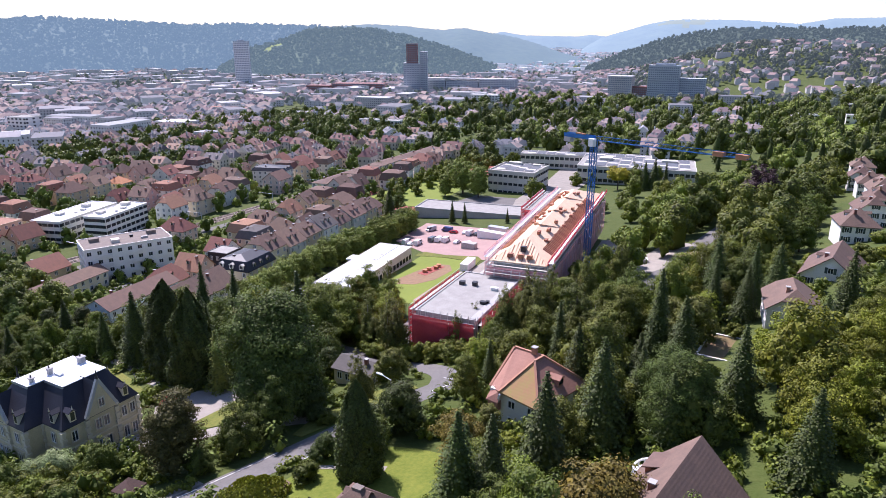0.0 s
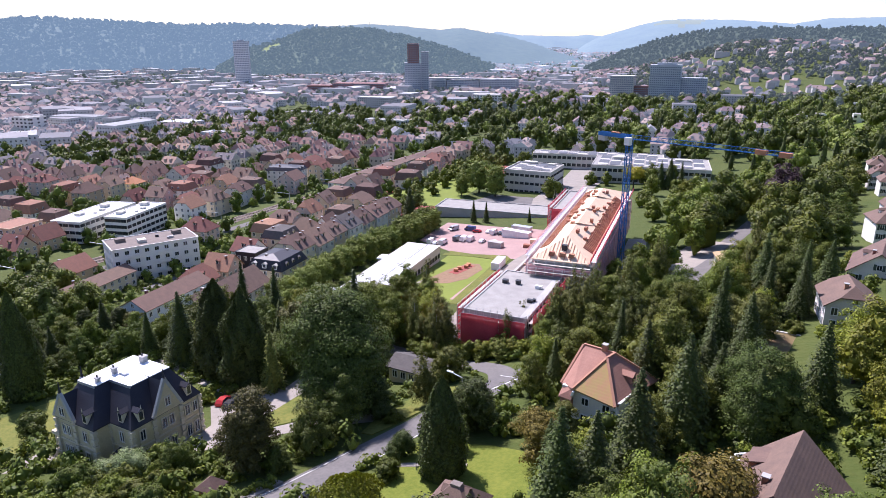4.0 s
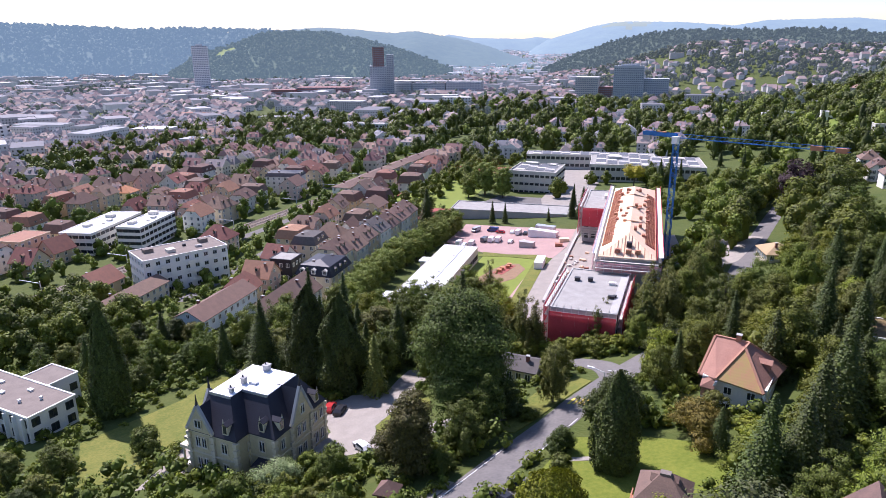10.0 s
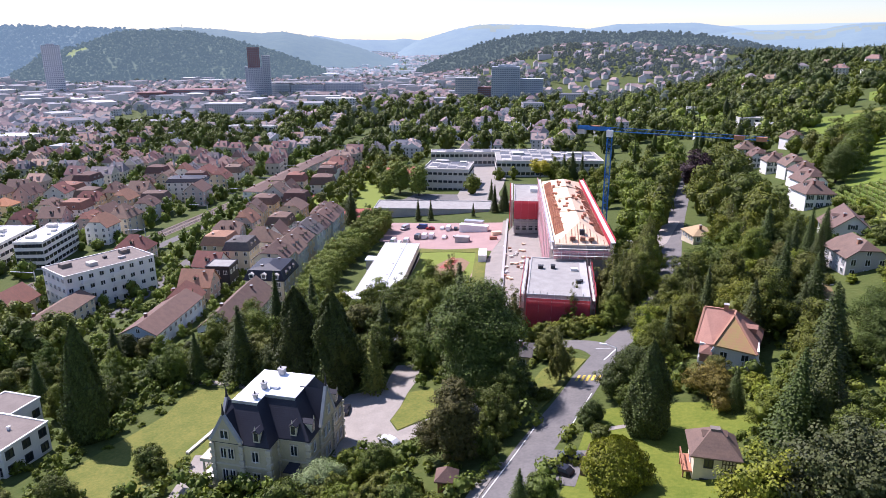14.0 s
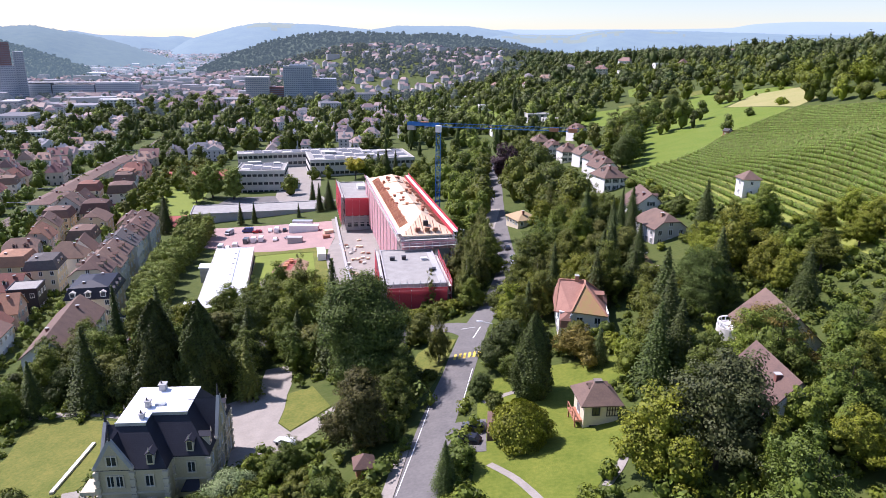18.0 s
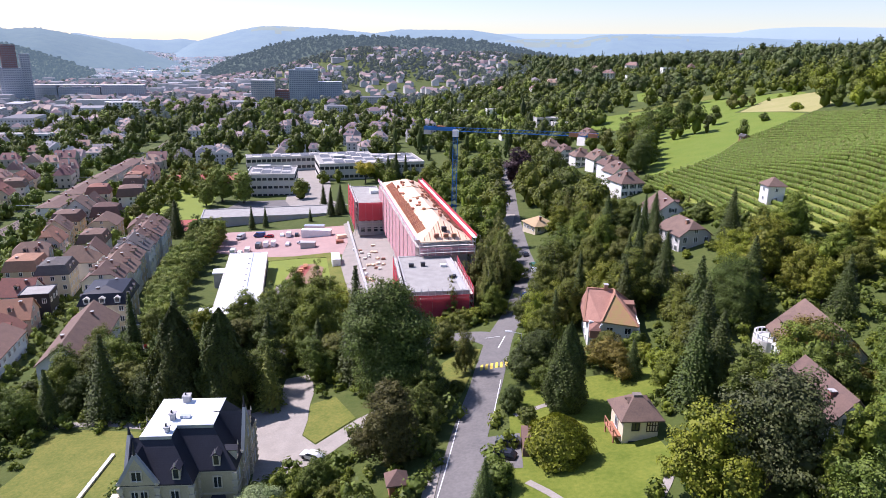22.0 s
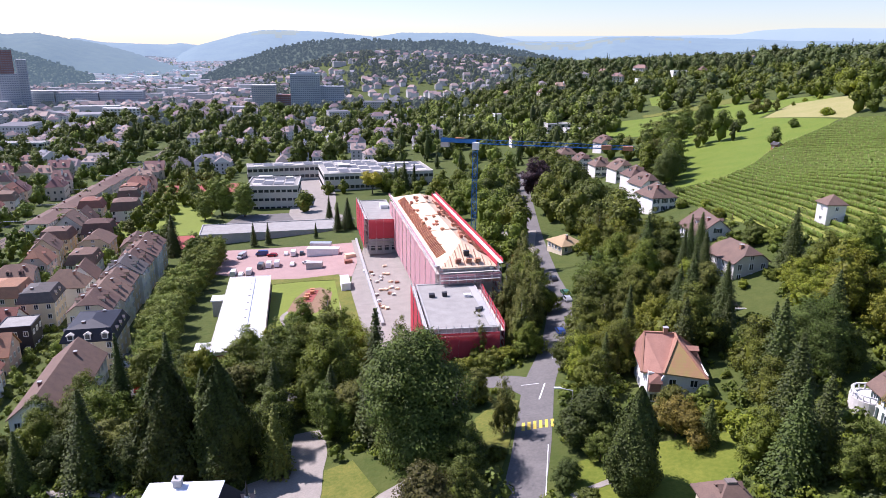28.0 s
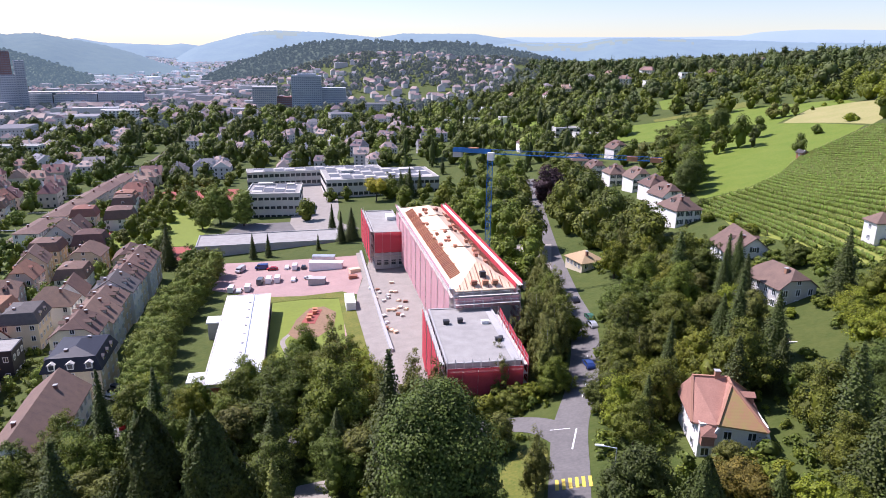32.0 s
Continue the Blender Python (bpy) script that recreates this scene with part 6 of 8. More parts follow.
KEY_TREES = [("oak", 27, 19.5, 1.12), ("broad_b", 22, 24, 0.6), ("broad_b", 33.5, 12, 0.8), ("broad_b", 35, 4.5, 0.62), ("yew", 34, 22, 0.7), ("bush", 95, 80, 0.6), ("bush_bright", 100, 78, 0.6), ("bush", 107, 80, 0.6), ("bush_dark", 92, 53, 0.6), ("bush_bright", 98, 50, 0.7), ("bush", 103, 55, 0.6), ("bush", 96, 60, 0.45), ("spruce", 97, 104, 0.75), ("fir", 93, 100, 0.72), ("broad_b", 89, 108, 0.85), ("birch", 87, 121, 0.9), ("broad_a", 93, 131, 0.6), ("bush_bright", 99, 140, 1.0), ("bush", 110, 137, 1.2), ("bush_bright", 114, 141, 1.0), ("bush_dark", 112, 105, 1.2), ("bush", 116, 99, 1.2), ("fir", 17, 34.5, 1.3), ("broad_b", -9.9, 48.7, 1.1), ("olive_a", -13.5, 45.4, 1.25), ("cypress", 29.3, -4, 1.0), ("spruce", 45.5, -20.5, 0.45), ("bush_dark", 47.5, -16, 1.0), ("copper", 69.5, 20.5, 0.55), ("copper", 99.5, 3.5, 0.85), ("broad_b", 100, -20, 0.8), ("birch", 12, 61, 0.85), ("birch", 22.7, 60, 0.9), ("birch", 20, 59.5, 0.75), ("birch", 36.8, 66, 0.65), ("birch", 46.5, 73, 0.9), ("birch", 50, 80, 0.95), ("broad_a", 47.8, 64, 0.6), ("broad_b", 56, 51, 0.75), ("broad_a", 60.5, 62, 0.85), ("broad_b", 63.5, 73, 0.9), ("broad_a", 66, 84, 0.85), ("broad_b", 66, 95, 0.9), ("broad_a", 51.5, 92, 0.85), ("birch", 51.5, 104, 1.0), ("olive_a", 36, 43, 0.7), ("bush_bright", 79, 17, 1.25), ("broad_b", 36, -3, 0.32), ("broad_a", 0, 70, 1.08), ("broad_b", -14, 68, 0.95), ("larch", 0, 24.5, 1.0), ("spruce", -37, 25.5, 1.1), ("sequoia", -20, 25, 1.05), ("sequoia", -10, 25, 1.0),
             ("yew", -27, 26.5, 0.9), ("bush_white", 11, -16, 1.0), ("broad_b", 19, -11, 0.5), ("thuja", 60, 8.2, 1.03), ("yew", 55.5, 22.5, 0.95), ("broad_b", 56.5, 15.5, 0.42), ("bush_big", 57, -8.5, 1.0),
             ("broad_c", 74.3, -24, 1.12), ("pine", 82.5, -23.5, 0.98), ("oak", 97.5, 35, 0.62), ("broad_c", 111, 53, 1.25), ("spruce", 88.5, 30, 1.0), ("broad_c", 116, 36, 0.8), ("poplar", 91.5, -27, 1.0), ("poplar", 87, -29, 0.86), ("spruce", 85, 6, 0.85), ("birch", 36.5, 74, 0.62), ("birch", 43, 86, 1.0), ("birch", 17.5, 62, 0.95),
             ("birch", 41.4, 28, 0.72), ("bush", 40, 20, 0.5), ("yellow", -33, 326, 1.45), ("purple", 62, 250, 1.25), ("broad_a", -20, 62, 0.95), ("bush_dark", -26.5, -15.5, 1.2), ("broad_a", 2.6, 52, 1.25), ("spruce", 73.5, 17, 0.45), ("broad_a", 87, 34, 0.9), ("broad_b", 112, 2, 0.7), ("spruce", 91, 39, 0.75), ("broad_b", 101, 35.5, 0.8), ("broad_c", 107.5, 56, 0.95), ("spruce", 116, 28, 0.75), ("spruce", 77, 46, 0.8), ("spruce", 90, 62, 0.8),
             ("broad_a", 75.6, 107, 0.95), ("spruce", 81, 4.5, 0.9), ("spruce", 86, 17.5, 0.95), ("broad_a", 79, 50, 1.05), ("olive_a", 70.6, 27.5, 0.5), ("bush_bright", 77, 24, 0.9), ("bush_bright", 64, 24, 0.5), ("yew", 50.5, 10, 0.45), ("bush_dark", 53, 4, 0.7), ("spruce", 98, 32, 0.7), ("spruce", 104, 44, 0.85), ("fir", 84, 66, 0.9), ("fir", 88, 88, 0.75), ("spruce", 94, 90, 0.7)]

# ---- planting by zones ----
LAWN_R = [(50, 15), (62, 19), (82, 20), (78, 10), (72, 4), (74, -12), (62, -32), (49, -28), (50, -10)]
LAWN_L = [(-45, -19), (-43, 5), (-47, 17), (-41, 20), (-26, 18), (-18, 16), (-12, 10), (-20, -4), (-22, -14), (-22, -26), (-27, -30)]
sheet("lawn", LAWN_R, lawn, 0.05, "green garden lawn on the slope", "lawn")
sheet("lawn", LAWN_L, lawn_dry, 0.05, "sun-dried lawn beside the villa", "lawn")
for k, x, y, s in KEY_TREES:
    plant(k, x, y, s)
plant("thuja", -52, -7, 1.2, tall=1.38, label="huge dense dark conifer beside the lawn")


def near_line(x, y, line, r):
    return any((x - a) ** 2 + (y - b) ** 2 < r * r for a, b in line)


DENSE_ROAD = [tuple(np.array(ROAD_LINE[i]) * (1 - s) + np.array(ROAD_LINE[i + 1]) * s) for i in range(len(ROAD_LINE) - 1) for s in (0, 0.5)]
OPEN = [[(-8, 10), (-6, 23), (0, 41), (6, 41), (9, 27), (14, 27), (22, 18), (36, 25), (38, 20), (18, 0), (6, -6)], LAWN_R, LAWN_L, PARK, [(87, 47), (108, 42), (106, 67), (88, 67)], [(91, 77), (110, 74), (114, 100), (108, 102), (96, 100)], [(58, 108), (66, 98), (77, 108), (72, 134), (60, 150)]]


def may_plant(x, y, gap, margin=2.0):
    if not free(x, y, margin) or near_line(x, y, DENSE_ROAD, 6.5) or near_line(x, y, SIDE_LINE, 5.5):
        return False
    if any(inside(x, y, p) for p in OPEN):
        return False
    return all((x - a) ** 2 + (y - b) ** 2 > (gap * (0.6 + 0.4 * s)) ** 2 for a, b, s in PLANTED)


def zone(poly, gap, kinds, count, lo=0.75, hi=1.15, margin=2.5):
    xs, ys = [p[0] for p in poly], [p[1] for p in poly]
    made = 0
    for _ in range(count * 12):
        x, y = rng.uniform(min(xs), max(xs)), rng.uniform(min(ys), max(ys))
        if inside(x, y, poly) and may_plant(x, y, gap, margin):
            plant(kinds[rng.integers(len(kinds))], x, y, rng.uniform(lo, hi), tall=rng.uniform(0.9, 1.12))
            made += 1
            if made >= count:
                break


zone([(-56, 27), (-26, 26), (6, 34), (18, 36), (30, 44), (5, 48), (-14, 51), (-38, 56), (-52, 50)], 5.0, ["spruce", "broad_b", "broad_a", "fir", "yew", "olive_a", "broad_b"], 34, 0.65, 0.95, 1.0)
zone([(-46, 60), (-14, 58), (10, 56), (14, 60), (10, 60), (8, 80), (-4, 90), (-18, 88), (-18, 73), (-34, 70), (-42, 72)], 6.0, ["broad_a", "broad_b", "olive_a", "birch", "broad_c"], 24, 0.7, 0.95, 1.5)
zone([(-112, -4), (-56, -2), (-48, 22), (-58, 40), (-100, 28)], 5.6, ["broad_b", "broad_a", "yew", "olive_a", "spruce"], 26, 0.45, 0.72)
zone([(-70, -52), (-25, -50), (-22, -28), (-48, -24), (-70, -34)], 6.5, ["bush_dark", "broad_b", "olive_a", "yew"], 12, 0.5, 0.8)
zone([(55, 34), (66, 46), (66, 52), (90, 46), (116, 40), (124, 74), (112, 84), (88, 82), (90, 130), (74, 150), (66, 130), (62, 90)], 5.2, ["broad_a", "broad_b", "spruce", "broad_c", "broad_a", "olive_a", "broad_c", "birch", "fir"], 50, 0.6, 0.95, 1.2)
zone([(84, 44), (95, 34), (90, 24), (84, 4), (96, 6), (96, -2), (104, 4), (120, 12), (150, 30), (152, -40), (120, -75), (95, -60), (84, -36), (80, -6), (78, 22)], 5.0,
     ["broad_a", "spruce", "yew", "broad_a", "broad_b", "broad_c", "olive_a", "broad_c"], 56, 0.55, 0.9, 1.0)
zone([(116, 40), (150, 30), (152, 60), (130, 84), (120, 80)], 6.0, ["bush_bright", "broad_c", "broad_a", "broad_b"], 14, 0.6, 0.9)
zone([(44, 58), (47, 58), (53, 100), (60, 140), (48, 140), (46, 108), (43, 80)], 3.6, ["birch", "broad_a", "birch", "olive_a"], 18, 0.65, 0.95, 0.5)
for i in range(14):
    for s in (0, 1):
        x, y = float(np.interp(60 + i * 9.2, [60, 86, 112, 140, 183, 200], [-38, -51, -60, -65, -73, -77])) - s * 6.5, 60 + i * 9.2 + s * 4
        if free(x, y, 0.5):
            plant("plane", x, y, rng.uniform(0.8, 1.0))
for x, y, k, s in ((-88, 196, "fir", 0.4), (-66, 203, "fir", 0.55), (-60, 205, "fir", 0.5), (-40, 212, "fir", 0.35), (-28, 226, "spruce", 0.85), (-32, 222, "fir", 0.7), (-43, 252, "fir", 0.6), (-106, 268, "plane", 1.75), (-92, 264, "plane", 1.6), (-111, 257, "plane", 1.2), (9, 289, "broad_c", 0.9), (-138, 231, "olive_a", 0.7), (-138, 300, "broad_b", 0.9), (-99, 194, "spruce", 1.0),
                   (-88, 190, "broad_b", 0.7), (-28, 335, "broad_b", 1.0), (-14, 334, "spruce", 1.05), (-19, 332, "spruce", 0.95), (-8, 336, "fir", 0.8), (-112, 215, "broad_b", 0.75)):
    plant(k, x, y, s)
SITE_SIDE = [(38, 112), (52, 146), (50, 200), (42, 215), (50, 300), (52, 338), (32, 330), (22, 260), (20, 225), (36, 205), (38, 160)]
# shrubs of the gardens
zone([(48, -36), (76, -36), (84, -20), (80, 24), (66, 28), (52, 20), (50, 0)], 9.0, ["bush", "bush_bright", "bush_dark"], 4, 0.4, 0.7)
zone([(6, -24), (34, -34), (35, -18), (24, -14), (14, -10)], 4.0, ["bush", "bush_dark", "bush", "bush_bright"], 16, 0.7, 1.25)

# ---- hedge below the annex ----
for i in range(12):
    x, y = local(18, 57.5, FLAT, i * 2.3, 0)
    plant("bush_bright" if i % 3 else "bush", x, y, rng.uniform(0.95, 1.25))


# ---- woods, too many to count ----
def wood(name, label, points, material, leaves, leaf, mean_h, mean_r, category="trees", core=0.74, lobes=6, cone=False):
    """Distant trees joined in one mesh: each crown a heap of leafy lobes, or a ragged cone, round a filled inside."""
    cs, ns, ss, ev, ef, off = [], [], [], [], [], 0
    for x, y, z, s in points:
        h, r = mean_h * s * rng.uniform(0.78, 1.25), mean_r * s * rng.uniform(0.78, 1.25)
        if cone:
            f = rng.random(leaves) ** 1.3
            a = rng.uniform(0, 6.283, leaves)
            k = (1 - f) * (0.78 + 0.3 * np.sin(f * 24 + a)) + 0.03
            d = np.stack([np.cos(a), np.sin(a), np.full(leaves, 0.5)], 1)
            cs.append(np.stack([x + np.cos(a) * r * k, y + np.sin(a) * r * k, z + h * (0.06 + 0.94 * f)], 1))
            ns.append(d + rng.normal(0, 0.35, (leaves, 3))), ss.append(leaf * s * rng.uniform(0.6, 1.3, leaves) * (1.1 - 0.5 * f))
            v, q = core_ball((x, y, z + h * 0.34), (r * 0.55, r * 0.55, h * 0.36), 0.2, 6, 4)
            ev.append(v), ef.append(q + off)
            off += len(v)
            continue
        heads = [(0.0, 0.0, rng.uniform(0.62, 0.74), rng.uniform(0.52, 0.64))]
        a0 = rng.uniform(0, 6.283)
        for i in range(lobes - 1):
            a, q = a0 + 6.283 * i / max(1, lobes - 1) + rng.normal(0, 0.3), rng.uniform(0.42, 0.66)
            heads.append((math.cos(a) * r * q, math.sin(a) * r * q, rng.uniform(0.24, 0.60), rng.uniform(0.40, 0.58)))
        share = max(6, leaves // lobes)
        for hx, hy, hz, k in heads:
            d = rng.normal(size=(share, 3))
            d /= np.linalg.norm(d, axis=1, keepdims=True)
            d[:, 2] = np.where(d[:, 2] < -0.35, -d[:, 2], d[:, 2])
            rad = np.array([r * k, r * k, min(h * 0.34, r * k * 1.1)])
            c = np.array([x + hx, y + hy, z + h * hz])
            cs.append(c + d * rng.uniform(0.82, 1.12, (share, 1)) * rad), ns.append(d + rng.normal(0, 0.28, (share, 3)) + (0, 0, 0.15)), ss.append(leaf * s * rng.uniform(0.6, 1.35, share))
            v, q = core_ball(c, rad * (core + (0.12 if leaves < 150 else -0.04)), 0.3, *((6, 4) if leaves > 150 else (5, 3)))
            ev.append(v), ef.append(q + off)
            off += len(v)
        if lobes > 3:
            v, q = core_ball((x, y, z + h * 0.3), (r * 0.5, r * 0.5, h * 0.3), 0.25, 6, 4)
            ev.append(v), ef.append(q + off)
            off += len(v)
    me = quads_mesh(name, np.concatenate(cs), np.concatenate(ns), np.concatenate(ss), [material], (np.concatenate(ev), np.concatenate(ef)))
    return tagged(new(name, me), label, category, kind="stuff")


def scatter(poly, gap, count, margin=2.0, check=True, jitter=True):
    xs, ys = [p[0] for p in poly], [p[1] for p in poly]
    out, cells = [], {}
    for _ in range(count * 8):
        x, y = rng.uniform(min(xs), max(xs)), rng.uniform(min(ys), max(ys))
        if not inside(x, y, poly):
            continue
        c = (int(x // gap), int(y // gap))
        if any((x - a) ** 2 + (y - b) ** 2 < gap * gap for i in (-1, 0, 1) for j in (-1, 0, 1) for a, b in cells.get((c[0] + i, c[1] + j), ())):
            continue
        if check and not free(x, y, margin):
            continue
        cells.setdefault(c, []).append((x, y))
        out.append((x, y))
        if len(out) >= count:
            break
    return out


def with_z(pts, lo=0.75, hi=1.25):
    if not pts:
        return []
    a = np.array(pts)
    z = land(a[:, 0], a[:, 1])
    return [(x, y, float(q) - 0.5, rng.uniform(lo, hi)) for (x, y), q in zip(pts, z)]


def clear_of(pts, road_gap=6.0):
    return [(x, y) for x, y in pts if not near_line(x, y, DENSE_ROAD, road_gap) and not near_line(x, y, SIDE_LINE, 5.0) and not any(inside(x, y, p) for p in OPEN + BEDS)]


BEDS = [[(122, 206), (133, 262), (160, 270), (200, 300), (228, 290), (262, 200), (258, 40), (139, 40), (122, 101), (113, 150)], [(-43, 152), (-12, 150), (3, 95), (-26, 88)], [(-102, 228), (-124, 322), (-182, 362), (-160, 222)], [(-62, 215), (-12, 212), (-16, 322), (-52, 332)], [(-24, 206), (16, 200), (16, 90), (-4, 94)],
        [(35, 10), (35, 40), (46, 46), (46, 10)]]
slope = [(64, 186), (76, 150), (88, 140), (92, 155), (84, 178), (80, 210), (82, 300), (78, 345), (64, 345), (46, 300), (38, 225), (44, 212), (49, 200), (50, 160)]
wood("slope_trees", "leafy trees between the school and the hillside houses", with_z(clear_of(scatter(slope, 8.5, 95, 2.0), 7), 0.75, 1.2), leaf_mid, 1000, 0.7, 15, 6.0)
wood("slope_trees", "darker trees between the school and the hillside houses", with_z(clear_of(scatter(slope, 10, 45, 2.0), 7), 0.8, 1.2), leaf_dark, 1000, 0.7, 17, 5.2)
wood("school_trees", "trees round the school wings and the sports field", with_z(clear_of(scatter([(-10, 225), (40, 215), (48, 300), (60, 345), (20, 400), (4, 375), (-60, 335), (-66, 300), (-60, 250), (-30, 240)], 9, 46, 3.0)), 0.6, 1.0), leaf_mid, 800, 0.7, 13, 5.0)
wood("school_trees", "trees along the sports field's edge", with_z(scatter([(-186, 215), (-150, 212), (-128, 205), (-112, 205), (-112, 222), (-162, 224), (-186, 312), (-200, 312)], 8, 40, 2.0), 0.5, 0.85), leaf_mid, 700, 0.75, 13, 5.0)
wood("school_trees", "leafy trees between the building site and the street", with_z(clear_of(scatter(SITE_SIDE, 6.5, 34, 2.0)), 0.75, 1.1), leaf_mid, 1000, 0.65, 15, 5.2)
wood("garden_trees", "small leafy trees in the gardens of the row houses", with_z(scatter([(-128, 30), (-72, 36), (-66, 76), (-82, 100), (-110, 124), (-144, 112)], 6, 48, 1.2), 0.18, 0.5), leaf_plane, 900, 0.55, 13, 5.0)
shrubs = scatter([(-128, 30), (-72, 30), (-60, 38), (-66, 76), (-82, 100), (-110, 124), (-144, 112)], 3.0, 330, 0.6)
wood("garden_shrubs", "low shrubs in the gardens of the row houses", with_z(shrubs[::2], 0.5, 1.3), leaf_dark, 120, 0.34, 2.2, 1.6, "shrubs", 0.6, lobes=3)
wood("garden_shrubs", "bright low shrubs in the gardens of the row houses", with_z(shrubs[1::2], 0.5, 1.2), leaf_plane, 120, 0.34, 2.0, 1.5, "shrubs", 0.6, lobes=3)
wood("railway_trees", "leafy trees between the gardens and the railway", with_z(scatter([(-166, -40), (-114, -22), (-103, 28), (-108, 42), (-150, 40), (-160, 20)], 6.5, 80, 1.5), 0.6, 1.05), leaf_mid, 900, 0.62, 13, 5.0)
wood("railway_trees", "darker trees between the gardens and the railway", with_z(scatter([(-166, -40), (-114, -22), (-103, 28), (-108, 42), (-150, 40), (-160, 20)], 9, 30, 1.5), 0.7, 1.1), leaf_dark, 900, 0.62, 14, 4.6)
under = clear_of(scatter([(-112, -50), (-20, -50), (30, -40), (60, -60), (150, -70), (155, 60), (128, 84), (112, 130), (66, 150), (62, 130), (48, 140), (42, 100), (46, 66), (20, 60), (-20, 92), (-45, 62), (-60, 40), (-112, 30)], 3.2, 1500, 0.8), 4.2)
wood("undergrowth", "low shrubs and undergrowth between the trees", with_z(under, 0.5, 1.25), leaf_mid, 110, 0.36, 2.6, 2.1, "shrubs", 0.6, lobes=3)
under = clear_of(scatter([(-112, -50), (-20, -50), (30, -40), (60, -60), (150, -70), (155, 60), (128, 84), (112, 130), (66, 150), (62, 130), (48, 140), (42, 100), (46, 66), (20, 60), (-20, 92), (-45, 62), (-60, 40), (-112, 30)], 4.2, 800, 0.8), 4.2)
wood("undergrowth", "dark shrubs and undergrowth between the trees", with_z(under, 0.6, 1.4), leaf_dark, 90, 0.4, 3.4, 2.4, "shrubs", 0.6, lobes=3)

# ---- meadows and vineyard on the slope ----
meadow_green = mat("meadow_green", (0.105, 0.165, 0.014), (0.155, 0.195, 0.026), 0.10, 0.9, bump=0.12, bump_scale=3)
MEADOWS = [([(119, 208), (121, 216), (135, 241), (151, 253), (170, 270), (194, 300), (208, 362), (216, 322), (221, 289), (213, 281), (194, 266), (176, 252), (155, 223), (137, 209)], meadow_green, "bright green mown meadow beside the vines"),
           ([(123, 479), (139, 493), (163, 482), (195, 470), (180, 405), (153, 387), (129, 414)], meadow_green, "green meadow strip across the hill"),
           ([(210, 358), (239, 389), (256, 368), (265, 345), (240, 300), (224, 288), (217, 324)], meadow_dry, "dry yellow meadow at the wood's edge"),
           ([(166, 497), (201, 492), (239, 501), (232, 471), (201, 472), (165, 485)], lawn_dry, "pale green strip of young vines on the hill"),
           ([(33, 651), (51, 714), (90, 655), (91, 590), (66, 551), (43, 559)], meadow_green, "green meadow among the trees"),
           ([(194, 599), (214, 615), (211, 558), (195, 522), (184, 543)], meadow_green, "small green meadow among the trees")]
SLOPE = [(119, 208), (121, 216), (135, 241), (151, 253), (170, 270), (194, 300), (208, 362), (239, 389), (256, 368), (262, 398), (246, 440), (233, 469), (201, 471), (195, 468), (181, 404), (153, 386), (141, 392), (136, 330), (124, 268)]
sheet("meadow", SLOPE, meadow_green, 0.1, "long green meadow under the row of slope trees", "meadow", 9.0)
for outline, m_, lab in MEADOWS:
    sheet("meadow", outline, m_, 0.1, lab, "meadow", 9.0)
sheet("vineyard_floor", [(120, 206), (137, 208), (155, 222), (176, 251), (194, 265), (213, 280), (222, 286), (236, 228), (248, 150), (258, 40), (139, 40), (134, 68), (131, 84), (122, 101), (113, 150)], mat("vineyard_floor", (0.19, 0.225, 0.035), (0.24, 0.25, 0.06), 0.12, 0.95, bump=0.15), 0.07, "grass between the vine rows", "vineyard", 6.0)
left_edge = np.array([(113, 196), (121, 205), (137, 208), (155, 222), (176, 251), (194, 265), (222, 285), (236, 228)], float)
low_edge = np.array([(113, 150), (122, 101), (131, 84), (134, 68), (140, 44), (262, 42)], float)
cs, ns, ss, hv, hf = [], [], [], [], []
posts = B()
row = 0
starts = np.linspace(0, 1, 47)
edge_len = np.r_[0, np.cumsum(np.hypot(*np.diff(left_edge[:7], axis=0).T))] / np.hypot(*np.diff(left_edge[:7], axis=0).T).sum()
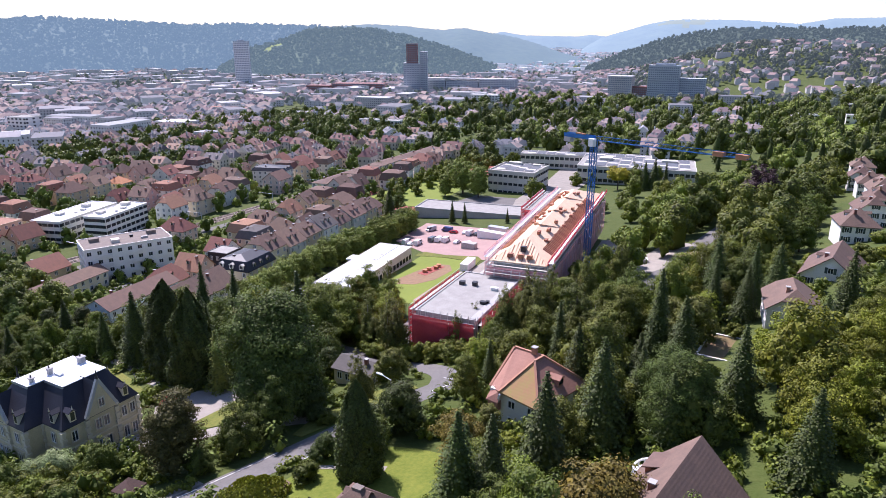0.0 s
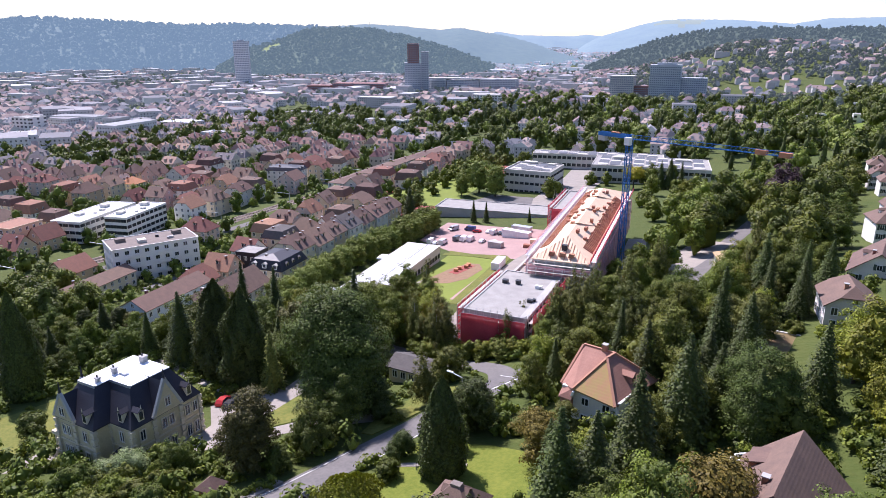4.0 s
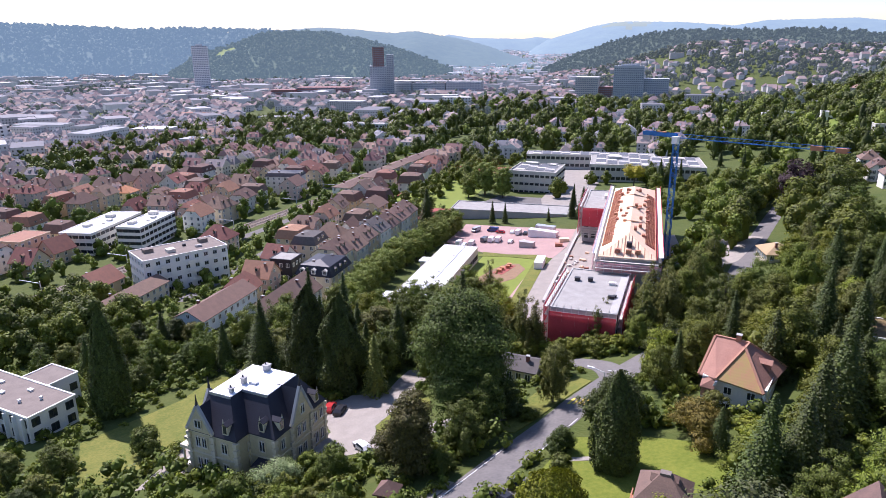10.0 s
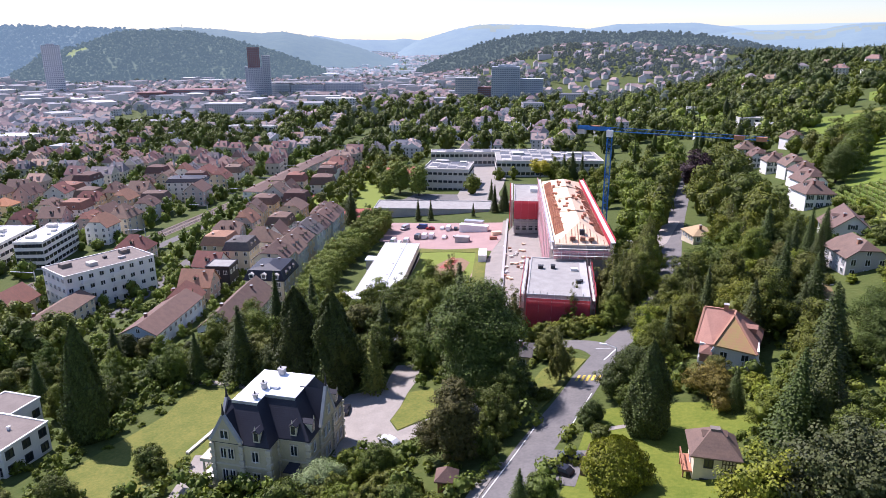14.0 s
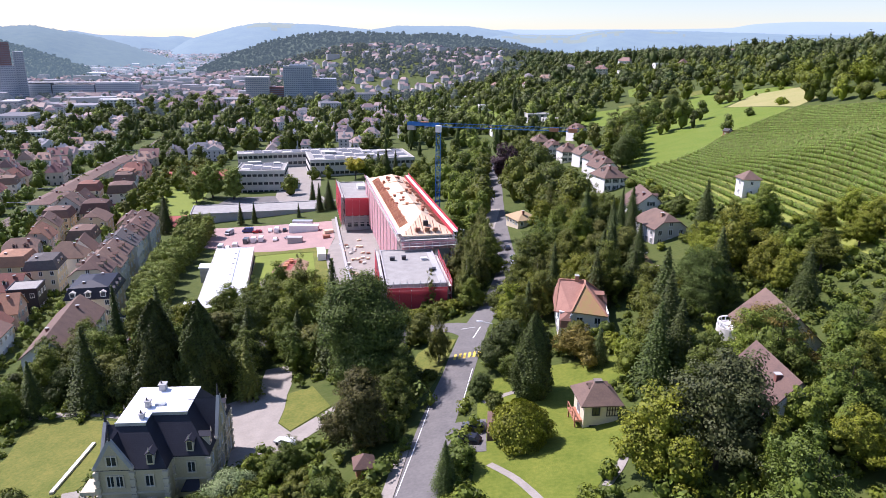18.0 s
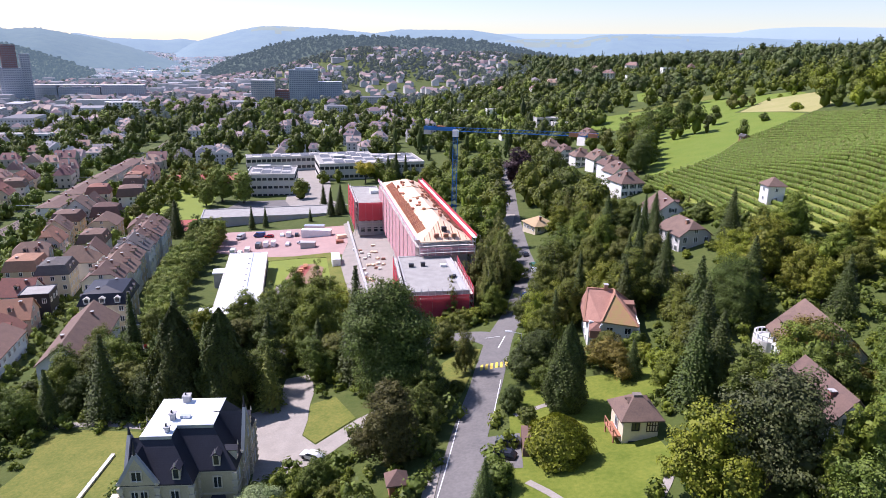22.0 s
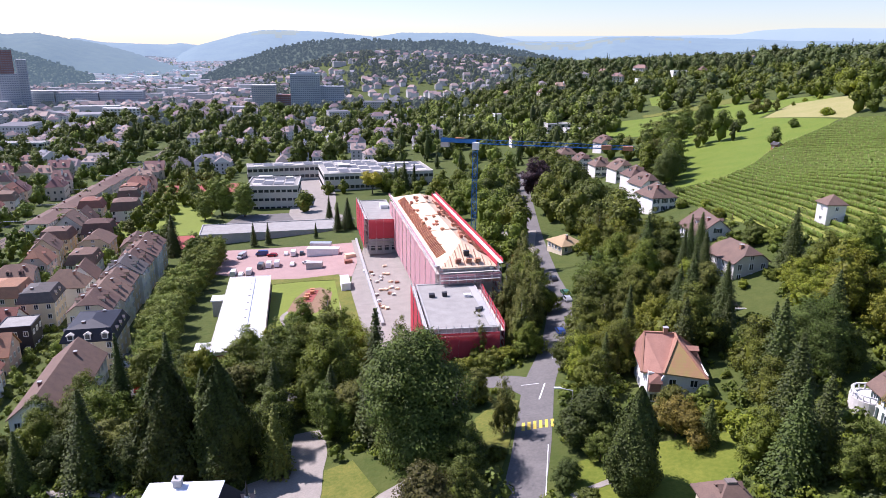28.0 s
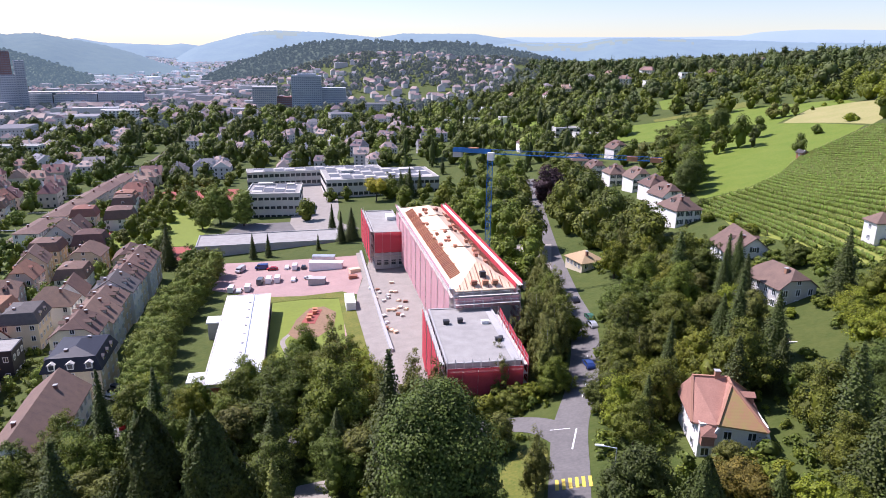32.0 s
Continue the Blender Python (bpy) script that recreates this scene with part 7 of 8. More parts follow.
for s in starts:
    sx, sy = np.interp(s, edge_len, left_edge[:7, 0]), np.interp(s, edge_len, left_edge[:7, 1])
    lean = np.interp(sx, [113, 165, 190, 228], [0.04, 0.10, 0.22, 0.42])
    dirv = np.array([lean, -1.0]) / math.hypot(lean, 1)
    t = np.arange(2, 230, 0.5)
    xx, yy = sx + dirv[0] * t + 1.2 * np.sin(t / 25 + s * 9), sy + dirv[1] * t
    ok = (yy > np.interp(xx, low_edge[:, 0], low_edge[:, 1]) + 2) & (xx < np.interp(yy, [40, 150, 228, 285], [258, 247, 235, 222])) & (rng.random(len(t)) > 0.04)
    xx, yy = xx[ok], yy[ok]
    if len(xx) < 8:
        continue
    zz = land(xx, yy)
    for k in range(4):
        m = len(xx)
        side = rng.choice([-1.0, 1.0], m)
        c = np.stack([xx + side * (0.30 - 0.05 * k) + rng.normal(0, 0.06, m), yy + rng.normal(0, 0.2, m), zz + 0.4 + 0.42 * k + rng.normal(0, 0.10, m)], 1)
        cs.append(c), ns.append(np.stack([side, rng.normal(0, 0.4, m), 0.3 + 0.5 * rng.random(m) + 0.4 * (k == 3)], 1)), ss.append(rng.uniform(0.45, 0.8, m))
    for a_, b_ in zip(range(0, len(xx) - 1), range(1, len(xx))):
        if abs(yy[a_] - yy[b_]) < 1.2:
            n0 = len(hv)
            for p_ in (a_, b_):
                hv += [(xx[p_] - 0.2, yy[p_], zz[p_] + 0.25), (xx[p_] + 0.2, yy[p_], zz[p_] + 0.25), (xx[p_] + 0.16, yy[p_], zz[p_] + 1.6), (xx[p_] - 0.16, yy[p_], zz[p_] + 1.6)]
            hf += [(n0 + q, n0 + (q + 1) % 4, n0 + 4 + (q + 1) % 4, n0 + 4 + q) for q in range(4)]
    for i in range(0, len(xx), 16):
        beam(posts, (xx[i], yy[i], zz[i] - 0.2), (xx[i], yy[i], zz[i] + 1.9), 0.1)
    row += 1
me = quads_mesh("vine_rows", np.concatenate(cs), np.concatenate(ns), np.concatenate(ss), [leaf_vine], (np.array(hv), np.array(hf)))
tagged(new("vine_rows", me), "rows of green vines along the slope", "vines", kind="stuff")
tagged(new("vine_posts", link_mesh("vine_posts", posts, timber)), "rows of short wooden vine posts", "posts", kind="stuff")
SLOPE_PLANTS = {}
for x, y, k, s in ((160, 312, "broad_a", 1.15), (168, 308, "broad_b", 1.1), (184, 327, "broad_b", 1.0), (172, 300, "spruce", 0.8), (155, 304, "birch", 1.0), (122, 233, "broad_b", 1.1), (116, 254, "broad_a", 1.05), (126, 250, "broad_b", 1.0), (112, 240, "broad_a", 0.95), (123, 290, "broad_b", 1.1), (131, 300, "broad_a", 1.1),
                   (140, 310, "broad_b", 1.0), (148, 320, "broad_a", 1.05), (123, 360, "broad_b", 1.0), (112, 330, "broad_a", 1.0), (118, 310, "olive_a", 1.1), (134, 340, "broad_a", 1.0), (176, 256, "broad_b", 0.6), (202, 297, "bush_dark", 1.0), (214, 384, "olive_a", 0.95), (219, 380, "olive_a", 0.9), (224, 376, "birch", 0.7), (224, 309, "bush_bright", 1.4),
                   (246, 387, "bush_bright", 0.6), (236, 380, "bush", 0.6), (252, 380, "bush_bright", 0.7), (232, 293, "broad_a", 1.1), (235, 284, "broad_b", 1.0), (239, 271, "broad_c", 0.9), (242, 257, "broad_a", 0.8), (244, 243, "bush_bright", 1.3), (262, 366, "broad_a", 1.3), (276, 400, "broad_c", 1.2), (258, 345, "broad_c", 1.1), (254, 322, "broad_b", 1.3), (262, 300, "broad_c", 1.3),
                   (250, 296, "broad_a", 1.2), (262, 276, "broad_b", 1.2), (258, 256, "broad_c", 1.2), (268, 330, "oak", 0.9), (274, 300, "oak", 0.9), (112, 212, "bush", 1.0), (116, 196, "bush_dark", 0.9), (111, 172, "bush", 0.9), (116, 160, "bush_bright", 0.9), (109, 150, "bush", 0.8)):
    if free(x, y, 1):
        SLOPE_PLANTS.setdefault(k, []).append((x, y, gzl(x, y) - 0.3, s))
for k, m_, h_, r_, lab in (("broad_a", leaf_mid, 15, 5.4, "rounded green trees beside the meadows"), ("broad_b", leaf_dark, 16, 4.8, "dark green trees beside the meadows"), ("broad_c", leaf_bright, 13, 5.0, "yellow-green trees at the wood's edge"), ("olive_a", leaf_olive, 12, 4.6, "olive green trees on the meadow"),
                           ("oak", leaf_oak, 24, 8.5, "tall dark trees at the wood's edge"), ("spruce", leaf_conifer, 18, 3.4, "dark spruces on the meadow"), ("birch", leaf_olive, 17, 3.2, "slender birches on the meadow"), ("bush", leaf_mid, 4.5, 2.8, "green shrubs beside the vines"), ("bush_bright", leaf_bright, 3.8, 2.6, "yellow-green shrubs on the meadow"), ("bush_dark", leaf_dark, 5, 3.0, "dark shrubs on the meadow")):
    if SLOPE_PLANTS.get(k):
        wood("hillside_trees", lab, SLOPE_PLANTS[k], m_, 900, 0.62 if h_ > 8 else 0.4, h_, r_)

# ---- the town on the left ----
def nap(x, y):
    return math.hypot(x - 60, y + 80)


TOWN = [(-100, 112), (-104, 190), (-150, 240), (-170, 330), (-190, 430), (-330, 560), (-520, 470), (-560, 300), (-470, 60), (-250, 10), (-160, -20), (-150, 40), (-160, 110)]
ballast = mat("ballast", (0.21, 0.165, 0.13), (0.15, 0.12, 0.10), 0.8, 0.95)
rail_steel = mat("rail_steel", (0.30, 0.27, 0.25), (0.22, 0.18, 0.16), 1.0, 0.4, metal=0.7)
row_walls = [plaster_cream, plaster_grey, plaster_ochre, plaster_white]
for i in range(7):
    x, y = -79 - i * 3.4, 100 + i * 12.2
    house(x, y, 16 + 90 * 0, 12.5 + (0.8 if i % 2 else -0.6), 11.6, 3, (4.6, 5.2, 4.2)[i % 3], "gable" if i % 2 else "half", row_walls[i % 4], (roof_taupe, roof_brown, roof_taupe, roof_grey)[i % 4], ("cream", "grey", "ochre", "white")[i % 4] + " terrace house with brown tiled roof and dormers",
          eave=5.0 - i * 0.4 + (0.7, -0.5, 0.3)[i % 3], storey=3, dormers=2, per_side=3, chimneys=2, over=0.35, group="terrace houses", sides=(0, 90))
for i in range(5):
    x, y = -183 - i * 7.5, 236 + i * 33
    house(x, y, 13, 11, 31, 3, 1.6, "hip", plaster_white if i < 2 else plaster_grey, roof_taupe, "long " + ("white" if i < 2 else "grey") + " terrace along the railway with a shallow roof", storey=2.8, per_side=11, per_front=2, chimneys=2,
          group="railway terraces", sides=(0, 90))
house(-233, 229, 25, 22, 14, 4, 2.6, "mansard", plaster_grey, slate, "dark grey apartment house with a flat-topped mansard", per_front=6, dormers=2, sides=(0, 90))
house(-311, 165, 20, 12, 10, 2, 4, "hip", plaster_cream, roof_orange, "house with a bright orange new tiled roof", sides=(0, 90))
office_low = flat_block("office_building", (-226, 76), 25, 16, 42, -2.6, -13.5, plaster_white, white_membrane, "white office building with dark window bands", 3, 5, 12, (2.6, 1.3), "dark", 0.5, sides=(0, 90))
office_high = flat_block("office_building", (-206, 92), 25, 12, 32, -0.8, -13.5, plaster_white, white_membrane, "taller white office wing with terraced window bands", 4, 4, 9, (2.6, 1.3), "dark", 0.5, sides=(0, 90))
flat_block("apartment_block", (-236, 52), 20, 14, 18, -2.0, -13.5, plaster_ochre, roof_red, "ochre apartment house beside the office building", 3, 4, 5, (1.2, 1.5), "plain", 0.3, sides=(0, 90))
for ob, h_ in ((office_low, 10.5), (office_high, 12.3)):
    for x, y, sx, sy, sz in ((-2.5, -8, 3.0, 4.0, 1.2), (2, 3, 2.2, 2.2, 0.9), (-2, 10, 4.0, 3.0, 1.6), (2.5, -3, 1.2, 1.2, 0.6)):
        roof_box(ob, "roof_unit", x, y, h_, sx, sy, sz, concrete_light)
for x, y, sx, sy, sz, m_ in ((-3, -11, 3.2, 3.6, 1.5, gravel_brown), (2.5, -4, 3.4, 3.0, 1.3, concrete_light), (-2, 3, 1.2, 1.2, 0.9, dark_metal), (3, 7, 1.2, 2.4, 0.8, concrete), (-3, 11, 3.0, 3.4, 1.5, gravel_brown)):
    roof_box(apart, "roof_unit", x, y, 14.8, sx, sy, sz, m_)
for k in range(3):
    for y in (-9, 2):
        bm = B()
        box(bm, 8.75, 10.0, y - 2.2, y + 2.2, 3.6 + k * 3.7, 3.8 + k * 3.7)
        box(bm, 9.9, 10.0, y - 2.2, y + 2.2, 3.8 + k * 3.7, 4.8 + k * 3.7)
        part("balcony", bm, plaster_white, apart, "white balcony slab with a solid front")
care = flat_block("care_home", (-91, -27.5), 6, 36, 11, 5.3, -1.5, plaster_white, gravel_brown, "flat-roofed white building with a brown gravel roof", 2, 10, 3, (1.6, 1.7), "dark", 0.3)
for x, y, sx, sy, sz in ((-12, 1, 1.3, 0.8, 0.35), (-9, -2, 1.3, 0.8, 0.35), (-3, 2, 1.3, 0.8, 0.35), (2, -1, 1.3, 0.8, 0.35), (7, 2.5, 1.3, 0.8, 0.35), (10, -2, 0.5, 0.5, 0.7), (13, 1, 0.5, 0.5, 0.7)):
    roof_box(care, "skylight", x, y, 6.6, sx, sy, sz, white_paint)
for k in range(12):
    bm = B()
    box(bm, -17 + k * 3.05, -16.7 + k * 3.05, -6.3, -5.5, 0.2, 6.3)
    part("pilaster", bm, white_paint, care)
flat_block("care_home", (-75.6, -14.6), 6, 9.5, 7.6, 5.2, -1.5, plaster_white, gravel_brown, "flat-roofed white wing with a brown gravel roof", 1, 3, 2, (1.6, 1.7), "dark", 0.3)
RAIL_LINE = smooth_line([(-150, -40), (-167, 20), (-177, 50), (-187, 140), (-195, 213), (-205, 268), (-218, 338), (-238, 427), (-285, 600)], 6)
sheet("railway", ribbon(RAIL_LINE, 9.5), ballast, 0.08, "double railway track on a brown gravel bed", "railway", 8.0)
for p0, p1 in zip(RAIL_LINE, RAIL_LINE[1:]):
    for s in (0, 0.34, 0.67):
        claim(p0[0] * (1 - s) + p1[0] * s, p0[1] * (1 - s) + p1[1] * s, 20, 14, 12)
for off in (-3.0, -1.5, 1.5, 3.0):
    side = ribbon(RAIL_LINE, abs(off) * 2)
    line = side[:len(RAIL_LINE)] if off > 0 else side[len(RAIL_LINE):][::-1]
    sheet("rail", ribbon(line, 0.22), rail_steel, 0.3, "worn steel rail of the railway", "rail", 30.0)
for k in range(6, len(RAIL_LINE) - 6, 4):
    x, y = RAIL_LINE[k]
    mast_ = thing("railway_mast", x + 5.6, y, gzl(x + 5.6, y), 12, "grey steel catenary mast beside the track", "mast", "railway masts")
    bm = B()
    beam(bm, (0, 0, -0.3), (0, 0, 8.2), 0.28)
    part("pole", bm, scaffold_steel, mast_)
    bm = B()
    beam(bm, (0, 0, 7.4), (-10.6, 0, 7.4), 0.22)
    part("cross_arm", bm, scaffold_steel, mast_)
sheet("street", ribbon([(x + 13.5, y) for x, y in RAIL_LINE[8:40]][:14], 6), asphalt_old, 0.07, "asphalt street beside the railway", "street", 8.0)
STREET_DOTS = []
for a_, b_ in (((-120, 60), (-165, 195)), ((-250, 60), (-330, 330)), ((-310, 60), (-420, 400)), ((-215, 250), (-470, 160)), ((-225, 130), (-430, 60))):
    sheet("street", ribbon([tuple(np.array(a_) * (1 - s) + np.array(b_) * s) for s in np.linspace(0, 1, 9)], 6), asphalt_old, 0.07, "asphalt street between the town houses", "street", 12.0)
    STREET_DOTS += [tuple(np.array(a_) * (1 - s) + np.array(b_) * s) for s in np.linspace(0, 1, 60)]

labels = {"gable": "gabled", "hip": "hipped", "half": "half-hipped", "mansard": "mansard"}
town_spots = []
a0 = radians(20)
for i in range(-34, 34):
    for j in range(-34, 34):
        u, v = i * 17.5 + rng.uniform(-2, 2), j * 20 + rng.uniform(-2.5, 2.5)
        x, y = -280 + u * math.cos(a0) - v * math.sin(a0), 240 + u * math.sin(a0) + v * math.cos(a0)
        if inside(x, y, TOWN) and free(x, y, 7.5) and not near_line(x, y, RAIL_LINE, 17) and not near_line(x, y, STREET_DOTS, 9) and math.sin(x * 0.061 + 1) * math.sin(y * 0.047) < 0.72:
            leafy = y > 375 - 0.12 * (x + 200) and x > -470 and math.sin(x * 12.9 + y * 7.3) < 0.35
            if (nap(x, y) < 520 or rng.random() < 0.45) and not leafy:
                town_spots.append((x, y))
town_spots.sort(key=lambda p: nap(*p))
MIDTOWN = []
for n, (x, y) in enumerate(town_spots):
    kind = ("gable", "hip", "half", "half", "mansard")[rng.integers(5)]
    w, d = rng.uniform(9.5, 12.5), rng.uniform(11, 15)
    k = int(rng.integers(5))
    rm = int(rng.integers(5))
    turn = 20 + 90 * int(rng.integers(2)) + rng.uniform(-6, 6)
    if n < 95:
        wall = (plaster_cream, plaster_pink, plaster_ochre, plaster_white, plaster_grey)[k]
        roof = (roof_red, roof_brown, roof_taupe, roof_red, roof_brown)[rm]
        house(x, y, turn, w, d, 3 if rng.random() < 0.75 else 2, rng.uniform(4.2, 6), kind, wall, roof, f"{('cream', 'pink', 'ochre', 'white', 'grey')[k]} town house with a {('red', 'brown', 'taupe', 'red', 'brown')[rm]} {labels[kind]} roof",
              group="town houses", per_front=3, per_side=3, chimneys=1, dormers=int(rng.integers(3)), sides=(0, 90) if turn < 60 else (0, 270))
    else:
        MIDTOWN.append((x, y, turn, w, d, rng.uniform(7, 10), rng.uniform(3.8, 5.6)))
        claim(x, y, w, d, turn)

roof_far = mat("roof_far", (0.36, 0.21, 0.17), (0.25, 0.165, 0.14), 0.05, 0.9, per_island=0.45)
roof_far_grey = mat("roof_far_grey", (0.25, 0.215, 0.21), (0.18, 0.16, 0.16), 0.05, 0.9, per_island=0.4)
wall_far = mat("wall_far", (0.66, 0.59, 0.49), (0.50, 0.46, 0.39), 0.05, 0.9, per_island=0.25)
pale_far = mat("pale_far", (0.62, 0.61, 0.59), (0.46, 0.45, 0.44), 0.05, 0.9, per_island=0.4)
# the outer town, so far off that blue haze is put in as emission
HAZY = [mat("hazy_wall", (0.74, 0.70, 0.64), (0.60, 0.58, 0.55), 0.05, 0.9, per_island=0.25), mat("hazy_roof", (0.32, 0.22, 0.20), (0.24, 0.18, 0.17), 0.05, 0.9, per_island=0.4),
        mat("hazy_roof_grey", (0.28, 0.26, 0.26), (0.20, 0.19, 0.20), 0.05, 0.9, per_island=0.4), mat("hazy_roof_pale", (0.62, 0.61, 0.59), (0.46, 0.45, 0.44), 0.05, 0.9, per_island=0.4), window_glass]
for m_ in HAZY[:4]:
    haze_glow(m_, (0.42, 0.55, 0.70), 0.19)
# the nearer valley town carries a weaker bluish emission, also standing in for haze
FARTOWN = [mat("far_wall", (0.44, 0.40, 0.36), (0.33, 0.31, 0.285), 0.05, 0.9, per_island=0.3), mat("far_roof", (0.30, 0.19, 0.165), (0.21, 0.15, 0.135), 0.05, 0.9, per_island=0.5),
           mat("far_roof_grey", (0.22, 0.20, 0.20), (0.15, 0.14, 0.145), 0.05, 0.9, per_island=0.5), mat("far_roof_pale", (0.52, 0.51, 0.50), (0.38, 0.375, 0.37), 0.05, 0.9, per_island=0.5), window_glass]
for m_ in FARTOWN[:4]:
    haze_glow(m_, (0.42, 0.55, 0.70), 0.085)
# hill leaves paler and bluer than leaf_oak, with haze put into their colour
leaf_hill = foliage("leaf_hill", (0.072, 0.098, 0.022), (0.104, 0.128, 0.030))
# valley leaves emit a little blue in place of haze, stronger farther out
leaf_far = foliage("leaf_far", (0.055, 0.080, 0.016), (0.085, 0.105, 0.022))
haze_glow(leaf_far, (0.42, 0.55, 0.70), 0.08)
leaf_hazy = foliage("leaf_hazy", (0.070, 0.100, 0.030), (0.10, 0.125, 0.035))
haze_glow(leaf_hazy, (0.42, 0.55, 0.70), 0.2)


def town_mass(name, label, spots, materials=None):
    """Many far houses in one mesh: walls, roofs and window bands."""
    V, F, I = [], [], []
    for x, y, turn, w, d, h, rise in spots:
        z = float(land(np.array(x), np.array(y))) - 1.5
        a = radians(turn)
        ca, sa = math.cos(a), math.sin(a)

        def P(u, v, q):
            V.append((x + u * ca - v * sa, y + u * sa + v * ca, z + q))
            return len(V) - 1

        hw, hd = w / 2, d / 2
        c = [P(u, v, q) for q in (0, h + 1.5) for u, v in ((-hw, -hd), (hw, -hd), (hw, hd), (-hw, hd))]
        for k in range(4):
            n = (k + 1) % 4
            F.append((c[k], c[n], c[n + 4], c[k + 4])), I.append(0)
        flat = rise < 0.6
        if flat:
            r = [P(u, v, h + 1.7) for u, v in ((-hw, -hd), (hw, -hd), (hw, hd), (-hw, hd))]
            F.append(tuple(r)), I.append(3 if rng.random() < 0.35 else 2)
        else:
            e = [P(u * 1.08, v * 1.08, h + 1.2) for u, v in ((-hw, -hd), (hw, -hd), (hw, hd), (-hw, hd))]
            inn = hd * rng.choice([0.35, 0.7, 1.05])
            p, q = P(0, -inn, h + 1.5 + rise), P(0, inn, h + 1.5 + rise)
            m = 1 if rng.random() < 0.75 else 2
            end = 0 if inn > hd else m
            for f, k in (((e[0], e[1], p), end), ((e[2], e[3], q), end), ((e[1], e[2], q, p), m), ((e[3], e[0], p, q), m)):
                F.append(f), I.append(k)
            if nap(x, y) < 900:
                su, sv = rng.uniform(-0.25, 0.25) * w, rng.uniform(-0.3, 0.3) * d
                t0, t1 = h + 1.5 + rise * 0.4, h + 2.6 + rise
                b = [P(su + i, sv + j, q_) for q_ in (t0, t1) for i, j in ((-0.5, -0.5), (0.5, -0.5), (0.5, 0.5), (-0.5, 0.5))]
                for k in range(4):
                    F.append((b[k], b[(k + 1) % 4], b[(k + 1) % 4 + 4], b[k + 4])), I.append(3)
                F.append(tuple(b[4:])), I.append(2)
                for sg in (-1, 1):
                    for yy in (-0.22, 0.22):
                        u0, z0, z1 = sg * hw * 0.72, h + 1.3 + rise * 0.22, h + 1.5 + rise * 0.66
                        c4 = [P(u0, d * yy - 0.8, z0), P(u0, d * yy + 0.8, z0), P(u0, d * yy + 0.8, z1), P(u0, d * yy - 0.8, z1), P(sg * hw * 0.25, d * yy - 0.8, z1), P(sg * hw * 0.25, d * yy + 0.8, z1)]
                        F.append(tuple(c4[:4])), I.append(0)
                        F.append((c4[3], c4[2], c4[5], c4[4])), I.append(m)
        floors = int(max(2, h // 3))
        if w > 7 and nap(x, y) < 1100:
            for k in range(floors):
                zz = 2.6 + k * (h - 0.6) / floors
                for face in range(2):
                    across = w if face == 0 else d
                    n = int(max(2, across // 3.4))
                    for i in range(n):
                        s = -across / 2 + (i + 0.5) * across / n
                        for sg in (-1, 1):
                            def Q(t, q):
                                return P(s + t, sg * (hd + 0.05), q) if face == 0 else P(sg * (hw + 0.05), s + t, q)
                            F.append((Q(-0.55, zz - 0.7), Q(0.55, zz - 0.7), Q(0.55, zz + 0.8), Q(-0.55, zz + 0.8))), I.append(4)
    me = solid(name, V, F, materials or [wall_far, roof_far, roof_far_grey, pale_far, window_glass], I)
    return tagged(new(name, me), label, "houses", kind="stuff")


town_mass("town_houses", "dense quarter of town houses with red and brown roofs", MIDTOWN)

# ---- the valley town and its landmarks ----
def polar(bearing, dist):
    return 60 + dist * math.sin(radians(bearing)), -80 + dist * math.cos(radians(bearing))


def far_spots(n, b0, b1, d0, d1, big=0.12, seed=1):
    r = random.Random(seed)
    out = []
    while len(out) < n:
        b, d = r.uniform(b0, b1), math.sqrt(r.uniform(d0 * d0, d1 * d1))
        x, y = polar(b, d)
        if free(x, y, 6):
            if r.random() < big:
                out.append((x, y, r.choice((20, 65, 110)) + r.uniform(-5, 5), r.uniform(18, 34), r.uniform(14, 60), r.uniform(9, 18), 0.3))
            else:
                out.append((x, y, r.choice((20, 65, 110)) + r.uniform(-8, 8), r.uniform(9, 14), r.uniform(10, 17), r.uniform(6, 10), r.uniform(3, 5)))
    return out


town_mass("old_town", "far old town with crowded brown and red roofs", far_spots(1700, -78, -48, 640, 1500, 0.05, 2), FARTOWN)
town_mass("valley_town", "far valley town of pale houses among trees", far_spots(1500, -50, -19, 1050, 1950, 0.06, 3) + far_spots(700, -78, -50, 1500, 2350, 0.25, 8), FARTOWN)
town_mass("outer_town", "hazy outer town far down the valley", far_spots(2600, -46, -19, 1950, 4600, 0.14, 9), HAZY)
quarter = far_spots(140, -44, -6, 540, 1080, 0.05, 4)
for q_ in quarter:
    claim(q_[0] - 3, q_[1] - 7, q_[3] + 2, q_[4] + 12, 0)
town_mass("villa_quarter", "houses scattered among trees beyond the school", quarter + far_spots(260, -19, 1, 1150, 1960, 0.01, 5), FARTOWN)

slope_villas = [s for s in far_spots(13, -1, 14, 560, 1050, 0.03, 6) if s[1] > 660 and not any(inside(s[0], s[1], m[0]) for m in MEADOWS)]
town_mass("hillside_villas", "pale villas scattered among the trees of the hill", slope_villas)
for s in slope_villas:
    claim(s[0], s[1] - 6, s[3] + 4, s[4] + 16, 0)
wood("tree_belt", "belt of broadleaf trees behind the school", with_z(scatter([(-520, 700), (-380, 500), (-215, 470), (-185, 440), (-60, 425), (20, 410), (110, 345), (135, 420), (150, 620), (60, 980), (-400, 980)], 14, 400, 0.5), 0.65, 1.35), leaf_dark, 260, 1.2, 16, 7.2)
